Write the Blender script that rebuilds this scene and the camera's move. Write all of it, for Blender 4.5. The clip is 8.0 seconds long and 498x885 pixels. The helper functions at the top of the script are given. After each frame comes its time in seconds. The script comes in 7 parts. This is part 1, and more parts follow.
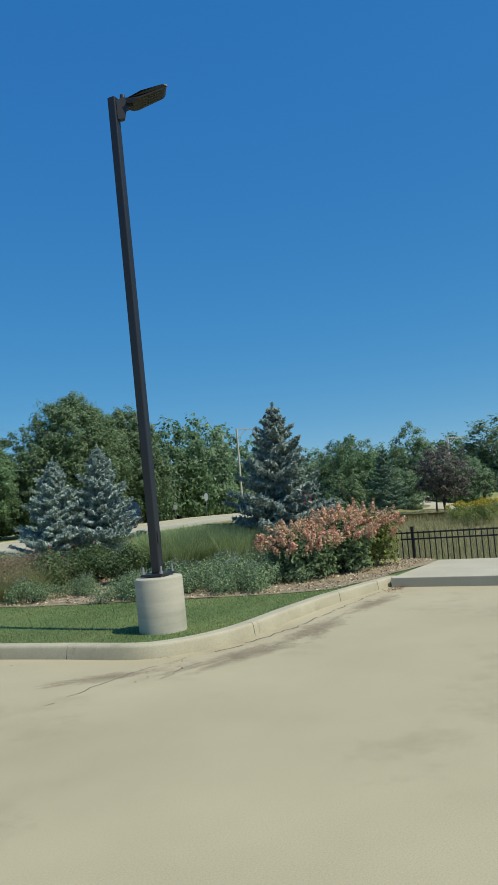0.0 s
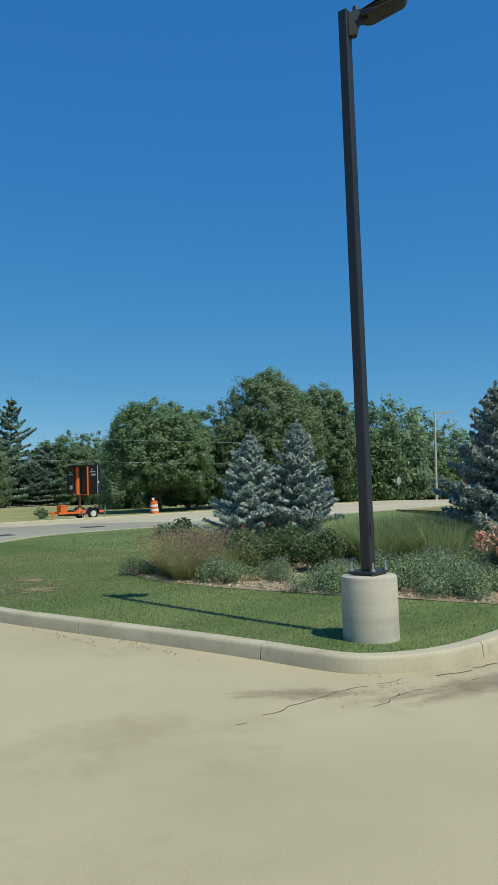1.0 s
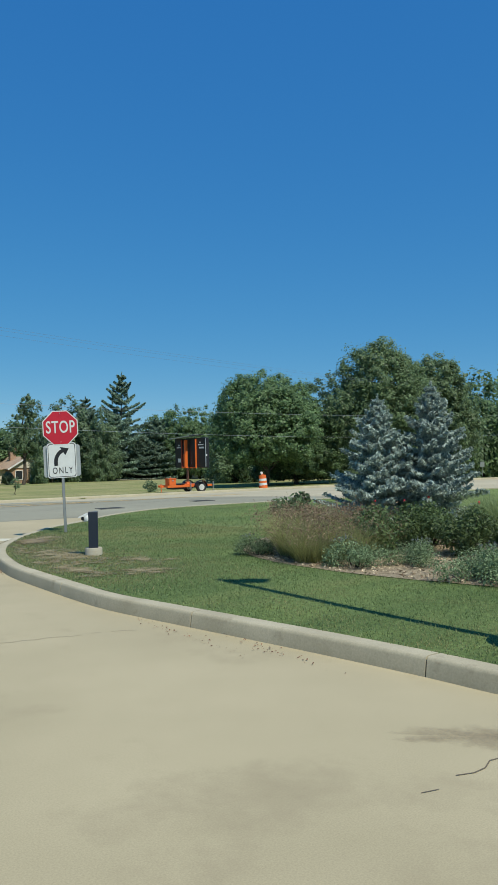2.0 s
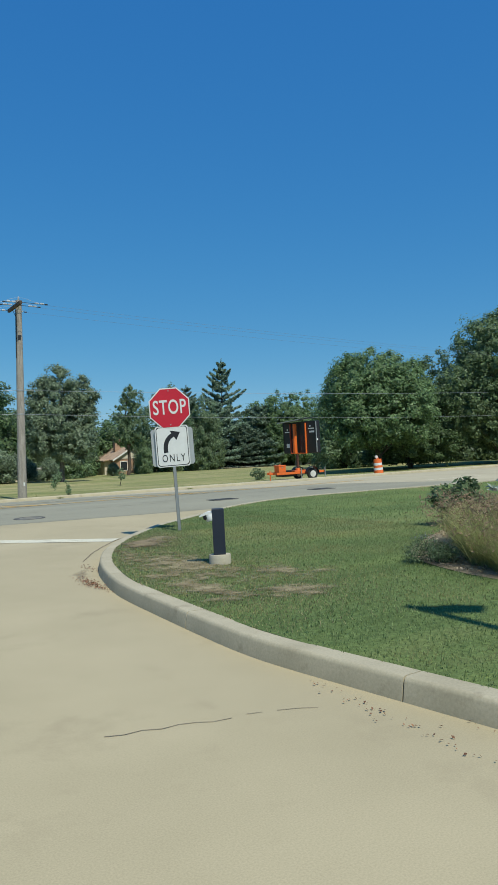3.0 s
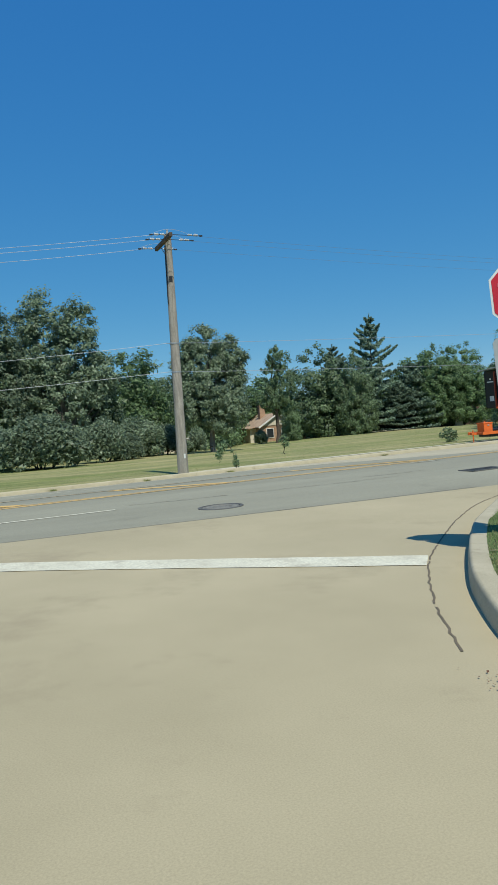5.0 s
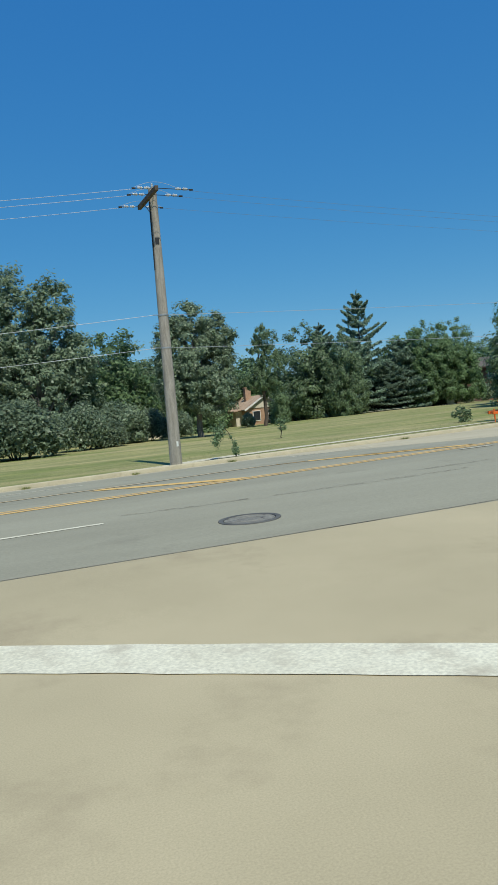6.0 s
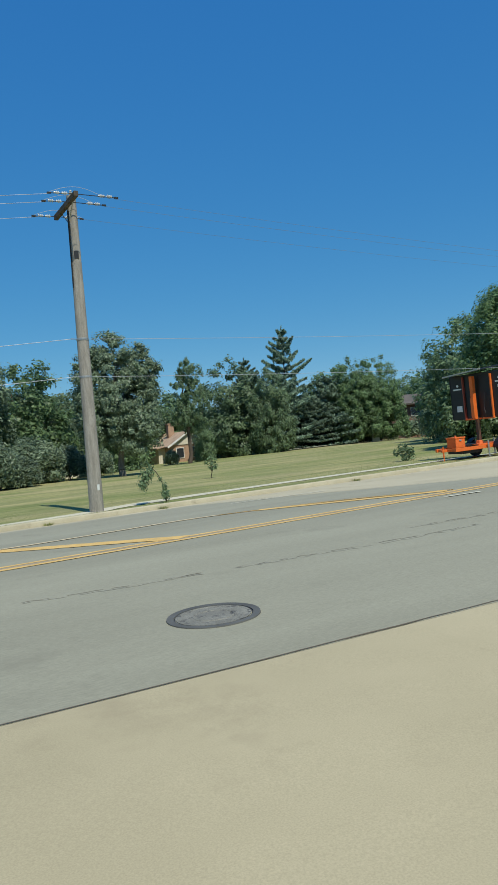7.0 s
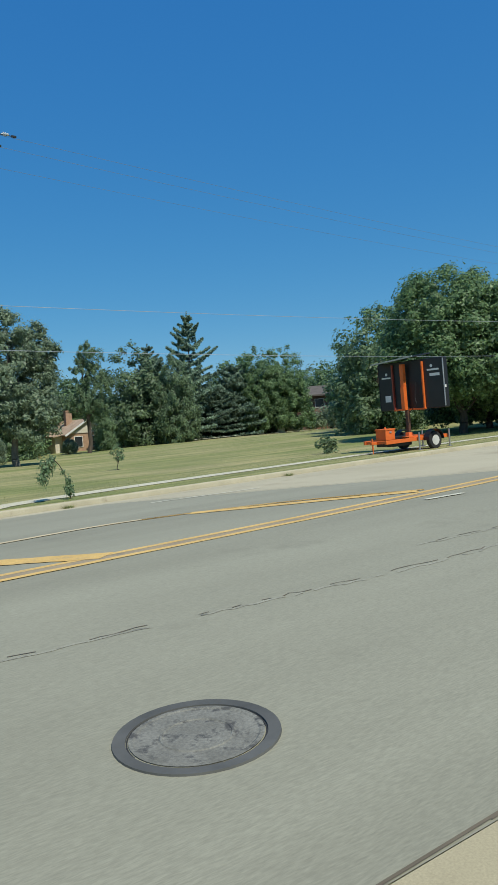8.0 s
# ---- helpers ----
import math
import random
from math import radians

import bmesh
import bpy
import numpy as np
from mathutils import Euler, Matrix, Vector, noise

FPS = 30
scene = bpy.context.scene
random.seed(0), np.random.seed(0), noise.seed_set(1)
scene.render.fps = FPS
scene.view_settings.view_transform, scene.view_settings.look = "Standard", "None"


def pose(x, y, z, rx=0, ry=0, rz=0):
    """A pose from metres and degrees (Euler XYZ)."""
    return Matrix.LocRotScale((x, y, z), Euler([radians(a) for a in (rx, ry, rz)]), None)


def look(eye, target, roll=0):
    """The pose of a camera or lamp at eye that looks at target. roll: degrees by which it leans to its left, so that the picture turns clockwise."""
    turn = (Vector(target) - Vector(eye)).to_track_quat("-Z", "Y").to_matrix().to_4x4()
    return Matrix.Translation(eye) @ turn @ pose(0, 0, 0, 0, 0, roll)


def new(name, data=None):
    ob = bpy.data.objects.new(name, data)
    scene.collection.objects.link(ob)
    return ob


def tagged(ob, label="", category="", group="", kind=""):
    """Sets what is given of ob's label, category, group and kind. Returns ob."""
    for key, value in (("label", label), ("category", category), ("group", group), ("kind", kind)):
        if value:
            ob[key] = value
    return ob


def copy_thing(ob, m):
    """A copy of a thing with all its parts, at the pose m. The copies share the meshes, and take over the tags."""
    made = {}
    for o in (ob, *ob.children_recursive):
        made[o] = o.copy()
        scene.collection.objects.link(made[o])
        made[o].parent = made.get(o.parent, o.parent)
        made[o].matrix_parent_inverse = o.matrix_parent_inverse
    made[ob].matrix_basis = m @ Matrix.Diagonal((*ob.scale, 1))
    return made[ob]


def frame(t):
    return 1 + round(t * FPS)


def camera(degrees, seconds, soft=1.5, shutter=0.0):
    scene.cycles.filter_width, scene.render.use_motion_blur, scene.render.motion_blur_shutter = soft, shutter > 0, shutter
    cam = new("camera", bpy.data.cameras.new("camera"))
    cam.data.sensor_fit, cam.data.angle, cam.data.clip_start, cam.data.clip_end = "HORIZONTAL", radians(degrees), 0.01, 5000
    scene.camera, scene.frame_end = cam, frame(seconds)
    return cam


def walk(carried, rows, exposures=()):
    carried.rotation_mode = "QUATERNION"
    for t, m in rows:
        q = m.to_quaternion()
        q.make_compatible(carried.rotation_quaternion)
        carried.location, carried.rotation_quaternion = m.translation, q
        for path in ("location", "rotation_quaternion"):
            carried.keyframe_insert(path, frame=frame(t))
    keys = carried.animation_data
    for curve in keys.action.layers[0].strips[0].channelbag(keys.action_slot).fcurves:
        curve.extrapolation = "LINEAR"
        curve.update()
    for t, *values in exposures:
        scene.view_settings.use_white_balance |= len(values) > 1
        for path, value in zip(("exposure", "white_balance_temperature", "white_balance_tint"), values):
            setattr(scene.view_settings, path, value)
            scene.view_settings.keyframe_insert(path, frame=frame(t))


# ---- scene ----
cam = camera(36.9, 8.0)
PATH = [
    (0, (-7.842, -18.122, 1.536), (-6.15, -17.069, 1.703), -4.6),
    (0.5, (-7.42, -17.612, 1.57), (-5.943, -16.276, 1.752), -1.0),
    (1, (-6.974, -17.068, 1.614), (-5.602, -15.619, 1.749), -0.4),
    (1.5, (-6.578, -16.438, 1.53), (-5.339, -14.87, 1.605), 0.7),
    (1.7, (-6.417, -16.169, 1.544), (-5.215, -14.572, 1.615), 0.6),
    (2.8, (-5.433, -13.446, 1.522), (-4.434, -11.715, 1.57), -1.5),
    (3, (-5.269, -12.877, 1.497), (-4.335, -11.109, 1.534), -1.5),
    (3.5, (-4.97, -11.171, 1.433), (-4.157, -9.343, 1.429), -1.5),
    (3.9, (-4.866, -9.78, 1.393), (-4.137, -7.918, 1.373), -1.4),
    (4, (-4.848, -9.413, 1.39), (-4.133, -7.545, 1.365), -1.7),
    (4.5, (-4.775, -7.461, 1.362), (-4.172, -5.554, 1.342), -2.2),
    (4.7, (-4.73, -6.714, 1.355), (-4.13, -4.806, 1.331), -2.9),
    (5.8, (-4.42, -2.73, 1.375), (-3.792, -0.833, 1.293), -4.8),
    (6, (-4.286, -2.039, 1.406), (-3.635, -0.15, 1.32), -4.8),
    (6.5, (-3.955, -0.499, 1.452), (-3.215, 1.358, 1.378), -4.8),
    (7, (-3.625, 0.947, 1.487), (-2.769, 2.755, 1.481), -4.7),
    (7.5, (-3.253, 2.279, 1.521), (-2.346, 4.061, 1.499), -5.1),
    (7.9, (-3.018, 3.378, 1.491), (-2.086, 5.147, 1.451), -4.2),
    (8, (-2.934, 3.684, 1.487), (-1.844, 5.36, 1.435), -3.8),
]
walk(cam, [(t, look(eye, target, roll)) for t, eye, target, roll in PATH], [(0, 0.15, 6450, 3), (8, 0.15, 6450, 3)])


# ---- light ----
SUN = Vector((0.02, -0.67, 1.0)).normalized()
world = bpy.data.worlds.new("world")
scene.world = world
world.use_nodes = True
wn = world.node_tree
sky = wn.nodes.new("ShaderNodeTexSky")
sky.sky_type = "NISHITA"
sky.sun_disc = False
sky.sun_elevation = math.asin(SUN.z)
sky.sun_rotation = math.atan2(SUN.x, SUN.y)
sky.air_density, sky.dust_density, sky.ozone_density = 0.55, 0.0, 7.0
even = wn.nodes.new("ShaderNodeGamma")
even.inputs["Gamma"].default_value = 0.75
wn.links.new(sky.outputs[0], even.inputs["Color"])
clear = wn.nodes.new("ShaderNodeHueSaturation")
clear.inputs["Hue"].default_value, clear.inputs["Saturation"].default_value = 0.493, 1.33
wn.links.new(even.outputs[0], clear.inputs["Color"])
split, join = wn.nodes.new("ShaderNodeSeparateColor"), wn.nodes.new("ShaderNodeCombineColor")
wn.links.new(clear.outputs[0], split.inputs[0])
for k, (power, gain) in enumerate(((0.9, 0.90), (0.70, 1.045), (0.34, 1.90))):
    p, g = wn.nodes.new("ShaderNodeMath"), wn.nodes.new("ShaderNodeMath")
    p.operation, g.operation = "POWER", "MULTIPLY"
    p.inputs[1].default_value, g.inputs[1].default_value = power, gain
    wn.links.new(split.outputs[k], p.inputs[0])
    wn.links.new(p.outputs[0], g.inputs[0])
    wn.links.new(g.outputs[0], join.inputs[k])
wn.links.new(join.outputs[0], wn.nodes["Background"].inputs[0])
wn.nodes["Background"].inputs[1].default_value = 0.188
sun_data = bpy.data.lights.new("sun", "SUN")
sun_data.energy, sun_data.angle, sun_data.color = 3.7, radians(0.53), (1.0, 0.94, 0.84)
sun_ob = new("sun", sun_data)
sun_ob.matrix_world = look(SUN * 50, (0, 0, 0))


# ---- materials ----
def tree_of(name):
    m = bpy.data.materials.new(name)
    m.use_nodes = True
    return m, m.node_tree, m.node_tree.nodes["Principled BSDF"]


def ramp(nt, fac, stops):
    r = nt.nodes.new("ShaderNodeValToRGB")
    el = r.color_ramp.elements
    while len(el) < len(stops):
        el.new(0.5)
    for e, (p, c) in zip(el, stops):
        e.position, e.color = p, (*c, 1)
    nt.links.new(fac, r.inputs[0])
    return r.outputs[0]


def noise_tex(nt, scale, detail=4, rough=0.6, coord="Object", stretch=None):
    tc = nt.nodes.new("ShaderNodeTexCoord")
    n = nt.nodes.new("ShaderNodeTexNoise")
    n.inputs["Scale"].default_value, n.inputs["Detail"].default_value, n.inputs["Roughness"].default_value = scale, detail, rough
    src = tc.outputs[coord]
    if stretch:
        mp = nt.nodes.new("ShaderNodeMapping")
        mp.inputs["Scale"].default_value = stretch
        nt.links.new(src, mp.inputs[0])
        src = mp.outputs[0]
    nt.links.new(src, n.inputs["Vector"])
    return n.outputs["Fac"]


def mixed(nt, a, b, fac, mode="MIX"):
    m = nt.nodes.new("ShaderNodeMix")
    m.data_type, m.blend_type = "RGBA", mode
    for sock, v in ((m.inputs[0], fac), (m.inputs[6], a), (m.inputs[7], b)):
        if isinstance(v, (int, float)):
            sock.default_value = v
        elif isinstance(v, tuple):
            sock.default_value = (*v, 1)
        else:
            nt.links.new(v, sock)
    return m.outputs[2]


def bumped(nt, bsdf, height, strength, dist=0.02):
    b = nt.nodes.new("ShaderNodeBump")
    b.inputs["Strength"].default_value, b.inputs["Distance"].default_value = strength, dist
    nt.links.new(height, b.inputs["Height"])
    nt.links.new(b.outputs[0], bsdf.inputs["Normal"])


def surface(name, dark, light, big=0.4, fine=30, rough=0.8, metal=0.0, bump=0.25, bdist=0.01, stain=None, coord="Object", stretch=None, spread=(0.3, 0.7), grain=0.2):
    """A weathered surface: two tones by a large and a fine noise, relief by the fine one."""
    m, nt, p = tree_of(name)
    nb, nf = noise_tex(nt, big, 5, 0.6, coord, stretch), noise_tex(nt, fine, 4, 0.65, coord, stretch)
    c = ramp(nt, nb, [(spread[0], dark), (spread[1], light)])
    f = ramp(nt, nf, [(0.3, (1 - 1.3 * grain,) * 3), (0.7, (1 + 0.6 * grain,) * 3)])
    c = mixed(nt, c, f, 1.0, "MULTIPLY")
    if stain:
        col, sc, lo, hi = stain
        c = mixed(nt, c, col, ramp(nt, noise_tex(nt, sc, 6, 0.7, coord), [(lo, (0, 0, 0)), (hi, (1, 1, 1))]))
    nt.links.new(c, p.inputs["Base Color"])
    p.inputs["Roughness"].default_value, p.inputs["Metallic"].default_value = rough, metal
    if bump:
        bumped(nt, p, nf, bump, bdist)
    return m


def foliage(name, dark, light, shine=0.5, glow=0.35, tint=None):
    """Leaves: each leaf has its own tone; light passes through a little."""
    m, nt, p = tree_of(name)
    geo, info = nt.nodes.new("ShaderNodeNewGeometry"), nt.nodes.new("ShaderNodeObjectInfo")
    stops = [(0.0, dark), (0.75, light), (1.0, tuple(min(1, v * 1.35) for v in light))]
    c = ramp(nt, geo.outputs["Random Per Island"], stops)
    if tint:
        c = mixed(nt, c, tint, ramp(nt, noise_tex(nt, 0.9, 2), [(0.45, (0, 0, 0)), (0.65, (1, 1, 1))]))
    hsv = nt.nodes.new("ShaderNodeHueSaturation")
    mr = nt.nodes.new("ShaderNodeMapRange")
    mr.inputs[3].default_value, mr.inputs[4].default_value = 0.8, 1.2
    nt.links.new(info.outputs["Random"], mr.inputs[0])
    nt.links.new(mr.outputs[0], hsv.inputs["Value"])
    nt.links.new(c, hsv.inputs["Color"])
    nt.links.new(hsv.outputs[0], p.inputs["Base Color"])
    p.inputs["Roughness"].default_value = shine
    p.inputs["Specular IOR Level"].default_value = 0.35
    tr, mx = nt.nodes.new("ShaderNodeBsdfTranslucent"), nt.nodes.new("ShaderNodeMixShader")
    nt.links.new(hsv.outputs[0], tr.inputs[0])
    mx.inputs[0].default_value = glow
    nt.links.new(p.outputs[0], mx.inputs[1])
    nt.links.new(tr.outputs[0], mx.inputs[2])
    nt.links.new(mx.outputs[0], nt.nodes["Material Output"].inputs[0])
    return m


def plain(name, colour, rough=0.5, metal=0.0, vary=0.15, fine=8, bump=0.05, coat=0.0):
    return_m = surface(name, tuple(v * (1 - vary) for v in colour), tuple(min(1, v * (1 + vary)) for v in colour), 1.5, fine, rough, metal, bump, 0.004, grain=0.05)
    return_m.node_tree.nodes["Principled BSDF"].inputs["Coat Weight"].default_value = coat
    return return_m


def lawn_surface(name, dark, light, dry, low, high):
    m, nt, p = tree_of(name)
    c = ramp(nt, noise_tex(nt, 0.35, 6, 0.65), [(0.3, dark), (0.7, light)])
    c = mixed(nt, c, dry, ramp(nt, noise_tex(nt, 0.12, 6, 0.7, "Object", (0.45, 1.6, 1.0)), [(low, (0, 0, 0)), (high, (1, 1, 1))]))
    c = mixed(nt, c, ramp(nt, noise_tex(nt, 0.8, 5, 0.7, "Object", (0.3, 1.5, 1.0)), [(0.3, (0.66, 0.72, 0.66)), (0.5, (1.0, 1.0, 1.0)), (0.7, (1.36, 1.26, 1.2))]), 1.0, "MULTIPLY")
    fine = noise_tex(nt, 22, 5, 0.7)
    c = mixed(nt, c, ramp(nt, fine, [(0.3, (0.55, 0.55, 0.5)), (0.7, (1.25, 1.25, 1.2))]), 1.0, "MULTIPLY")
    nt.links.new(c, p.inputs["Base Color"])
    p.inputs["Roughness"].default_value = 0.9
    p.inputs["Specular IOR Level"].default_value = 0.15
    bumped(nt, p, fine, 0.8, 0.03)
    return m


M_LAWN = lawn_surface("lawn_grass", (0.116, 0.169, 0.059), (0.170, 0.229, 0.083), (0.26, 0.248, 0.118), 0.52, 0.8)
M_MEADOW = lawn_surface("mown_grass", (0.185, 0.228, 0.08), (0.265, 0.285, 0.11), (0.42, 0.37, 0.20), 0.38, 0.66)
M_FIELD = lawn_surface("dry_field_grass", (0.19, 0.175, 0.075), (0.26, 0.235, 0.10), (0.36, 0.30, 0.15), 0.4, 0.7)
M_CONC = surface("lot_concrete", (0.40, 0.338, 0.205), (0.51, 0.432, 0.27), 0.3, 110, 0.88, 0, 0.12, 0.003, ((0.29, 0.235, 0.145), 0.5, 0.54, 0.82), grain=0.13)
M_CONC2 = surface("road_concrete", (0.44, 0.385, 0.26), (0.52, 0.46, 0.315), 0.3, 50, 0.88, 0, 0.08, 0.003, ((0.33, 0.27, 0.18), 0.4, 0.55, 0.8), grain=0.08)
M_KERB = surface("kerb_concrete", (0.40, 0.35, 0.235), (0.52, 0.46, 0.32), 1.6, 60, 0.9, 0, 0.2, 0.004, ((0.25, 0.205, 0.135), 3.0, 0.58, 0.8), grain=0.12)
M_SLAB = surface("slab_concrete", (0.44, 0.39, 0.28), (0.54, 0.485, 0.355), 0.8, 60, 0.9, 0, 0.1, 0.003, grain=0.08)
M_WALK = surface("pale_walk_concrete", (0.55, 0.505, 0.37), (0.65, 0.60, 0.45), 0.8, 60, 0.9, 0, 0.1, 0.003, grain=0.08)
M_PLINTH = surface("cast_concrete", (0.40, 0.36, 0.27), (0.54, 0.49, 0.375), 1.4, 70, 0.85, 0, 0.2, 0.003, ((0.32, 0.28, 0.2), 2.0, 0.55, 0.75), "Object", (0.6, 0.6, 5.0), grain=0.1)
M_ASPH = surface("asphalt", (0.265, 0.25, 0.18), (0.36, 0.342, 0.25), 0.28, 75, 0.88, 0, 0.12, 0.003, ((0.205, 0.192, 0.14), 0.55, 0.57, 0.8), "Object", (0.25, 1.4, 1.0), grain=0.16)
M_TAR = plain("crack_filler", (0.035, 0.033, 0.03), 0.7)
M_YELLOW = surface("yellow_road_paint", (0.66, 0.42, 0.13), (0.84, 0.55, 0.18), 1.2, 40, 0.75, 0, 0.2, 0.002, ((0.42, 0.31, 0.17), 3.5, 0.56, 0.78))
M_FADED = surface("faded_yellow_paint", (0.60, 0.49, 0.30), (0.74, 0.59, 0.36), 1.6, 40, 0.8, 0, 0.2, 0.002, ((0.44, 0.39, 0.27), 3.0, 0.52, 0.78))
M_OLDPAINT = surface("worn_off_paint", (0.33, 0.255, 0.165), (0.44, 0.34, 0.21), 2.0, 50, 0.85, 0, 0.2, 0.002, ((0.24, 0.215, 0.16), 3.0, 0.5, 0.72))
M_WHITE = surface("white_road_paint", (0.66, 0.62, 0.46), (0.78, 0.74, 0.57), 1.2, 40, 0.75, 0, 0.2, 0.002, ((0.46, 0.41, 0.30), 4.0, 0.5, 0.75))
M_CHIP = foliage("bark_chips", (0.17, 0.115, 0.07), (0.50, 0.40, 0.27), 0.9, 0.05)
M_MULCH = surface("bark_mulch", (0.24, 0.18, 0.105), (0.48, 0.39, 0.255), 16, 80, 0.95, 0, 0.9, 0.02)
M_BLADE = foliage("grass_blades", (0.138, 0.189, 0.069), (0.215, 0.275, 0.109), 0.6, 0.45, (0.29, 0.288, 0.123))
M_DRYMEADOW = foliage("dry_meadow_grass", (0.22, 0.21, 0.10), (0.38, 0.35, 0.18), 0.7, 0.45)
M_VERGE = foliage("verge_blades", (0.16, 0.19, 0.06), (0.28, 0.29, 0.11), 0.7, 0.25)
M_BARK = surface("bark", (0.05, 0.038, 0.028), (0.13, 0.10, 0.075), 6, 40, 0.95, 0, 0.8, 0.02, None, "Object", (1, 1, 0.25))
M_BARK_GREY = surface("grey_bark", (0.14, 0.125, 0.105), (0.26, 0.24, 0.21), 6, 40, 0.95, 0, 0.7, 0.02, None, "Object", (1, 1, 0.3))
M_LEAF_A = foliage("maple_leaves", (0.075, 0.13, 0.06), (0.20, 0.295, 0.13), 0.45, 0.48)
M_LEAF_B = foliage("oak_leaves", (0.112, 0.17, 0.082), (0.25, 0.335, 0.165), 0.45, 0.52)
M_LEAF_C = foliage("silver_maple_leaves", (0.12, 0.17, 0.105), (0.28, 0.35, 0.225), 0.4, 0.48)
M_LEAF_D = foliage("dull_green_leaves", (0.12, 0.175, 0.095), (0.235, 0.325, 0.17), 0.45, 0.48)
M_LEAF_P = foliage("purple_leaves", (0.085, 0.08, 0.065), (0.19, 0.17, 0.135))
M_PINE = foliage("pine_needles", (0.095, 0.145, 0.105), (0.21, 0.29, 0.20), 0.55, 0.35)
M_BLUE = foliage("blue_spruce_needles", (0.19, 0.25, 0.215), (0.46, 0.535, 0.47), 0.6, 0.35)
M_SHRUB = foliage("shrub_leaves", (0.06, 0.10, 0.04), (0.15, 0.21, 0.075), 0.5, 0.4)
M_HYD = foliage("hydrangea_leaves", (0.075, 0.115, 0.055), (0.19, 0.26, 0.12), 0.5, 0.45)
M_HYD_PALE = foliage("yellow_green_leaves", (0.15, 0.19, 0.05), (0.34, 0.38, 0.12), 0.5, 0.45)
M_BLOOM = foliage("pink_flower_heads", (0.40, 0.19, 0.13), (0.78, 0.47, 0.32), 0.7, 0.35, (0.74, 0.58, 0.33))
M_CATMINT = foliage("grey_green_leaves", (0.10, 0.15, 0.07), (0.25, 0.33, 0.17), 0.7, 0.3)
M_LILAC = foliage("lilac_flowers", (0.17, 0.19, 0.17), (0.30, 0.31, 0.30), 0.7, 0.3)
M_ROSE = foliage("red_flowers", (0.4, 0.02, 0.03), (0.65, 0.06, 0.06), 0.6, 0.2)
M_TALLGRASS = foliage("tall_grass_blades", (0.15, 0.21, 0.085), (0.34, 0.41, 0.19), 0.6, 0.5)
M_FOUNTAIN = foliage("golden_grass_blades", (0.22, 0.24, 0.09), (0.42, 0.42, 0.19), 0.7, 0.5)
M_STRAW = foliage("reddish_grass_plumes", (0.20, 0.135, 0.085), (0.36, 0.26, 0.17), 0.8, 0.4)
M_GOLD = foliage("yellow_wildflowers", (0.32, 0.24, 0.02), (0.55, 0.42, 0.04), 0.7, 0.2)
M_BRONZE = plain("dark_bronze_paint", (0.022, 0.021, 0.022), 0.42, 0.0, 0.15, 20, 0.05)
M_NAVY = plain("dark_navy_paint", (0.014, 0.02, 0.034), 0.5, 0.0, 0.1)
M_LENS = plain("lamp_lens", (0.03, 0.03, 0.032), 0.3)
M_STEEL = plain("galvanised_steel", (0.42, 0.42, 0.41), 0.45, 0.7, 0.12, 25)
M_RED = plain("red_sheeting", (0.50, 0.012, 0.03), 0.45, 0, 0.05)
M_SIGNWHITE = plain("white_sheeting", (0.68, 0.69, 0.66), 0.45, 0, 0.03)
M_BLACK = plain("black_paint", (0.012, 0.012, 0.013), 0.5, 0, 0.1)
M_ALU = plain("bare_aluminium", (0.47, 0.49, 0.48), 0.5, 0.5, 0.05)
M_WOOD = surface("weathered_pole_wood", (0.24, 0.215, 0.18), (0.41, 0.375, 0.32), 2.5, 18, 0.9, 0, 0.7, 0.02, ((0.12, 0.095, 0.07), 2.2, 0.63, 0.8), "Object", (5, 5, 0.6))
M_ORANGE = plain("safety_orange_paint", (0.74, 0.15, 0.025), 0.5, 0, 0.12)
M_DARKPANEL = plain("black_board_panel", (0.016, 0.017, 0.02), 0.4, 0, 0.2)
M_RUBBER = plain("tyre_rubber", (0.02, 0.02, 0.02), 0.85, 0, 0.2)
M_RIM = plain("white_wheel_rim", (0.62, 0.60, 0.56), 0.45, 0.1)
M_BRICK = surface("brick_wall", (0.24, 0.12, 0.08), (0.36, 0.20, 0.14), 2.0, 12, 0.9, 0, 0.4, 0.01)
M_TAN = surface("tan_siding", (0.56, 0.47, 0.34), (0.66, 0.57, 0.43), 0.8, 12, 0.85)
M_ROOF = surface("brown_roof_shingles", (0.36, 0.25, 0.17), (0.52, 0.38, 0.27), 1.2, 9, 0.95, 0, 0.6, 0.02)
M_ROOF2 = surface("dark_roof_shingles", (0.10, 0.085, 0.072), (0.16, 0.135, 0.115), 1.2, 9, 0.95, 0, 0.6, 0.02)
M_TRIM = plain("white_trim", (0.72, 0.70, 0.66), 0.6)
M_CERAMIC = plain("glazed_insulator", (0.52, 0.53, 0.52), 0.3)
# same wire in a darker colour, standing for a run without sun glint
M_WIRE_NOGLINT = plain("wire_without_glint", (0.16, 0.19, 0.22), 0.7, 0.0)
M_PALEWOOD = surface("pale_pole_timber", (0.46, 0.42, 0.35), (0.60, 0.56, 0.47), 1.5, 20, 0.85, 0, 0.2, 0.004, stretch=(3, 3, 0.3))
# pale tone holds the sun glint of the left-hand power wires
M_WIRE = plain("aluminium_wire", (0.45, 0.47, 0.50), 0.5, 0.3)
M_SILT = plain("joint_silt", (0.15, 0.12, 0.08), 0.9)
M_CARRED = plain("red_car_paint", (0.50, 0.01, 0.018), 0.28, 0.0, 0.04, 3, 0.0, 0.8)
M_CARDARK = plain("dark_car_paint", (0.012, 0.014, 0.02), 0.25, 0.0, 0.05, 3, 0.0, 0.8)
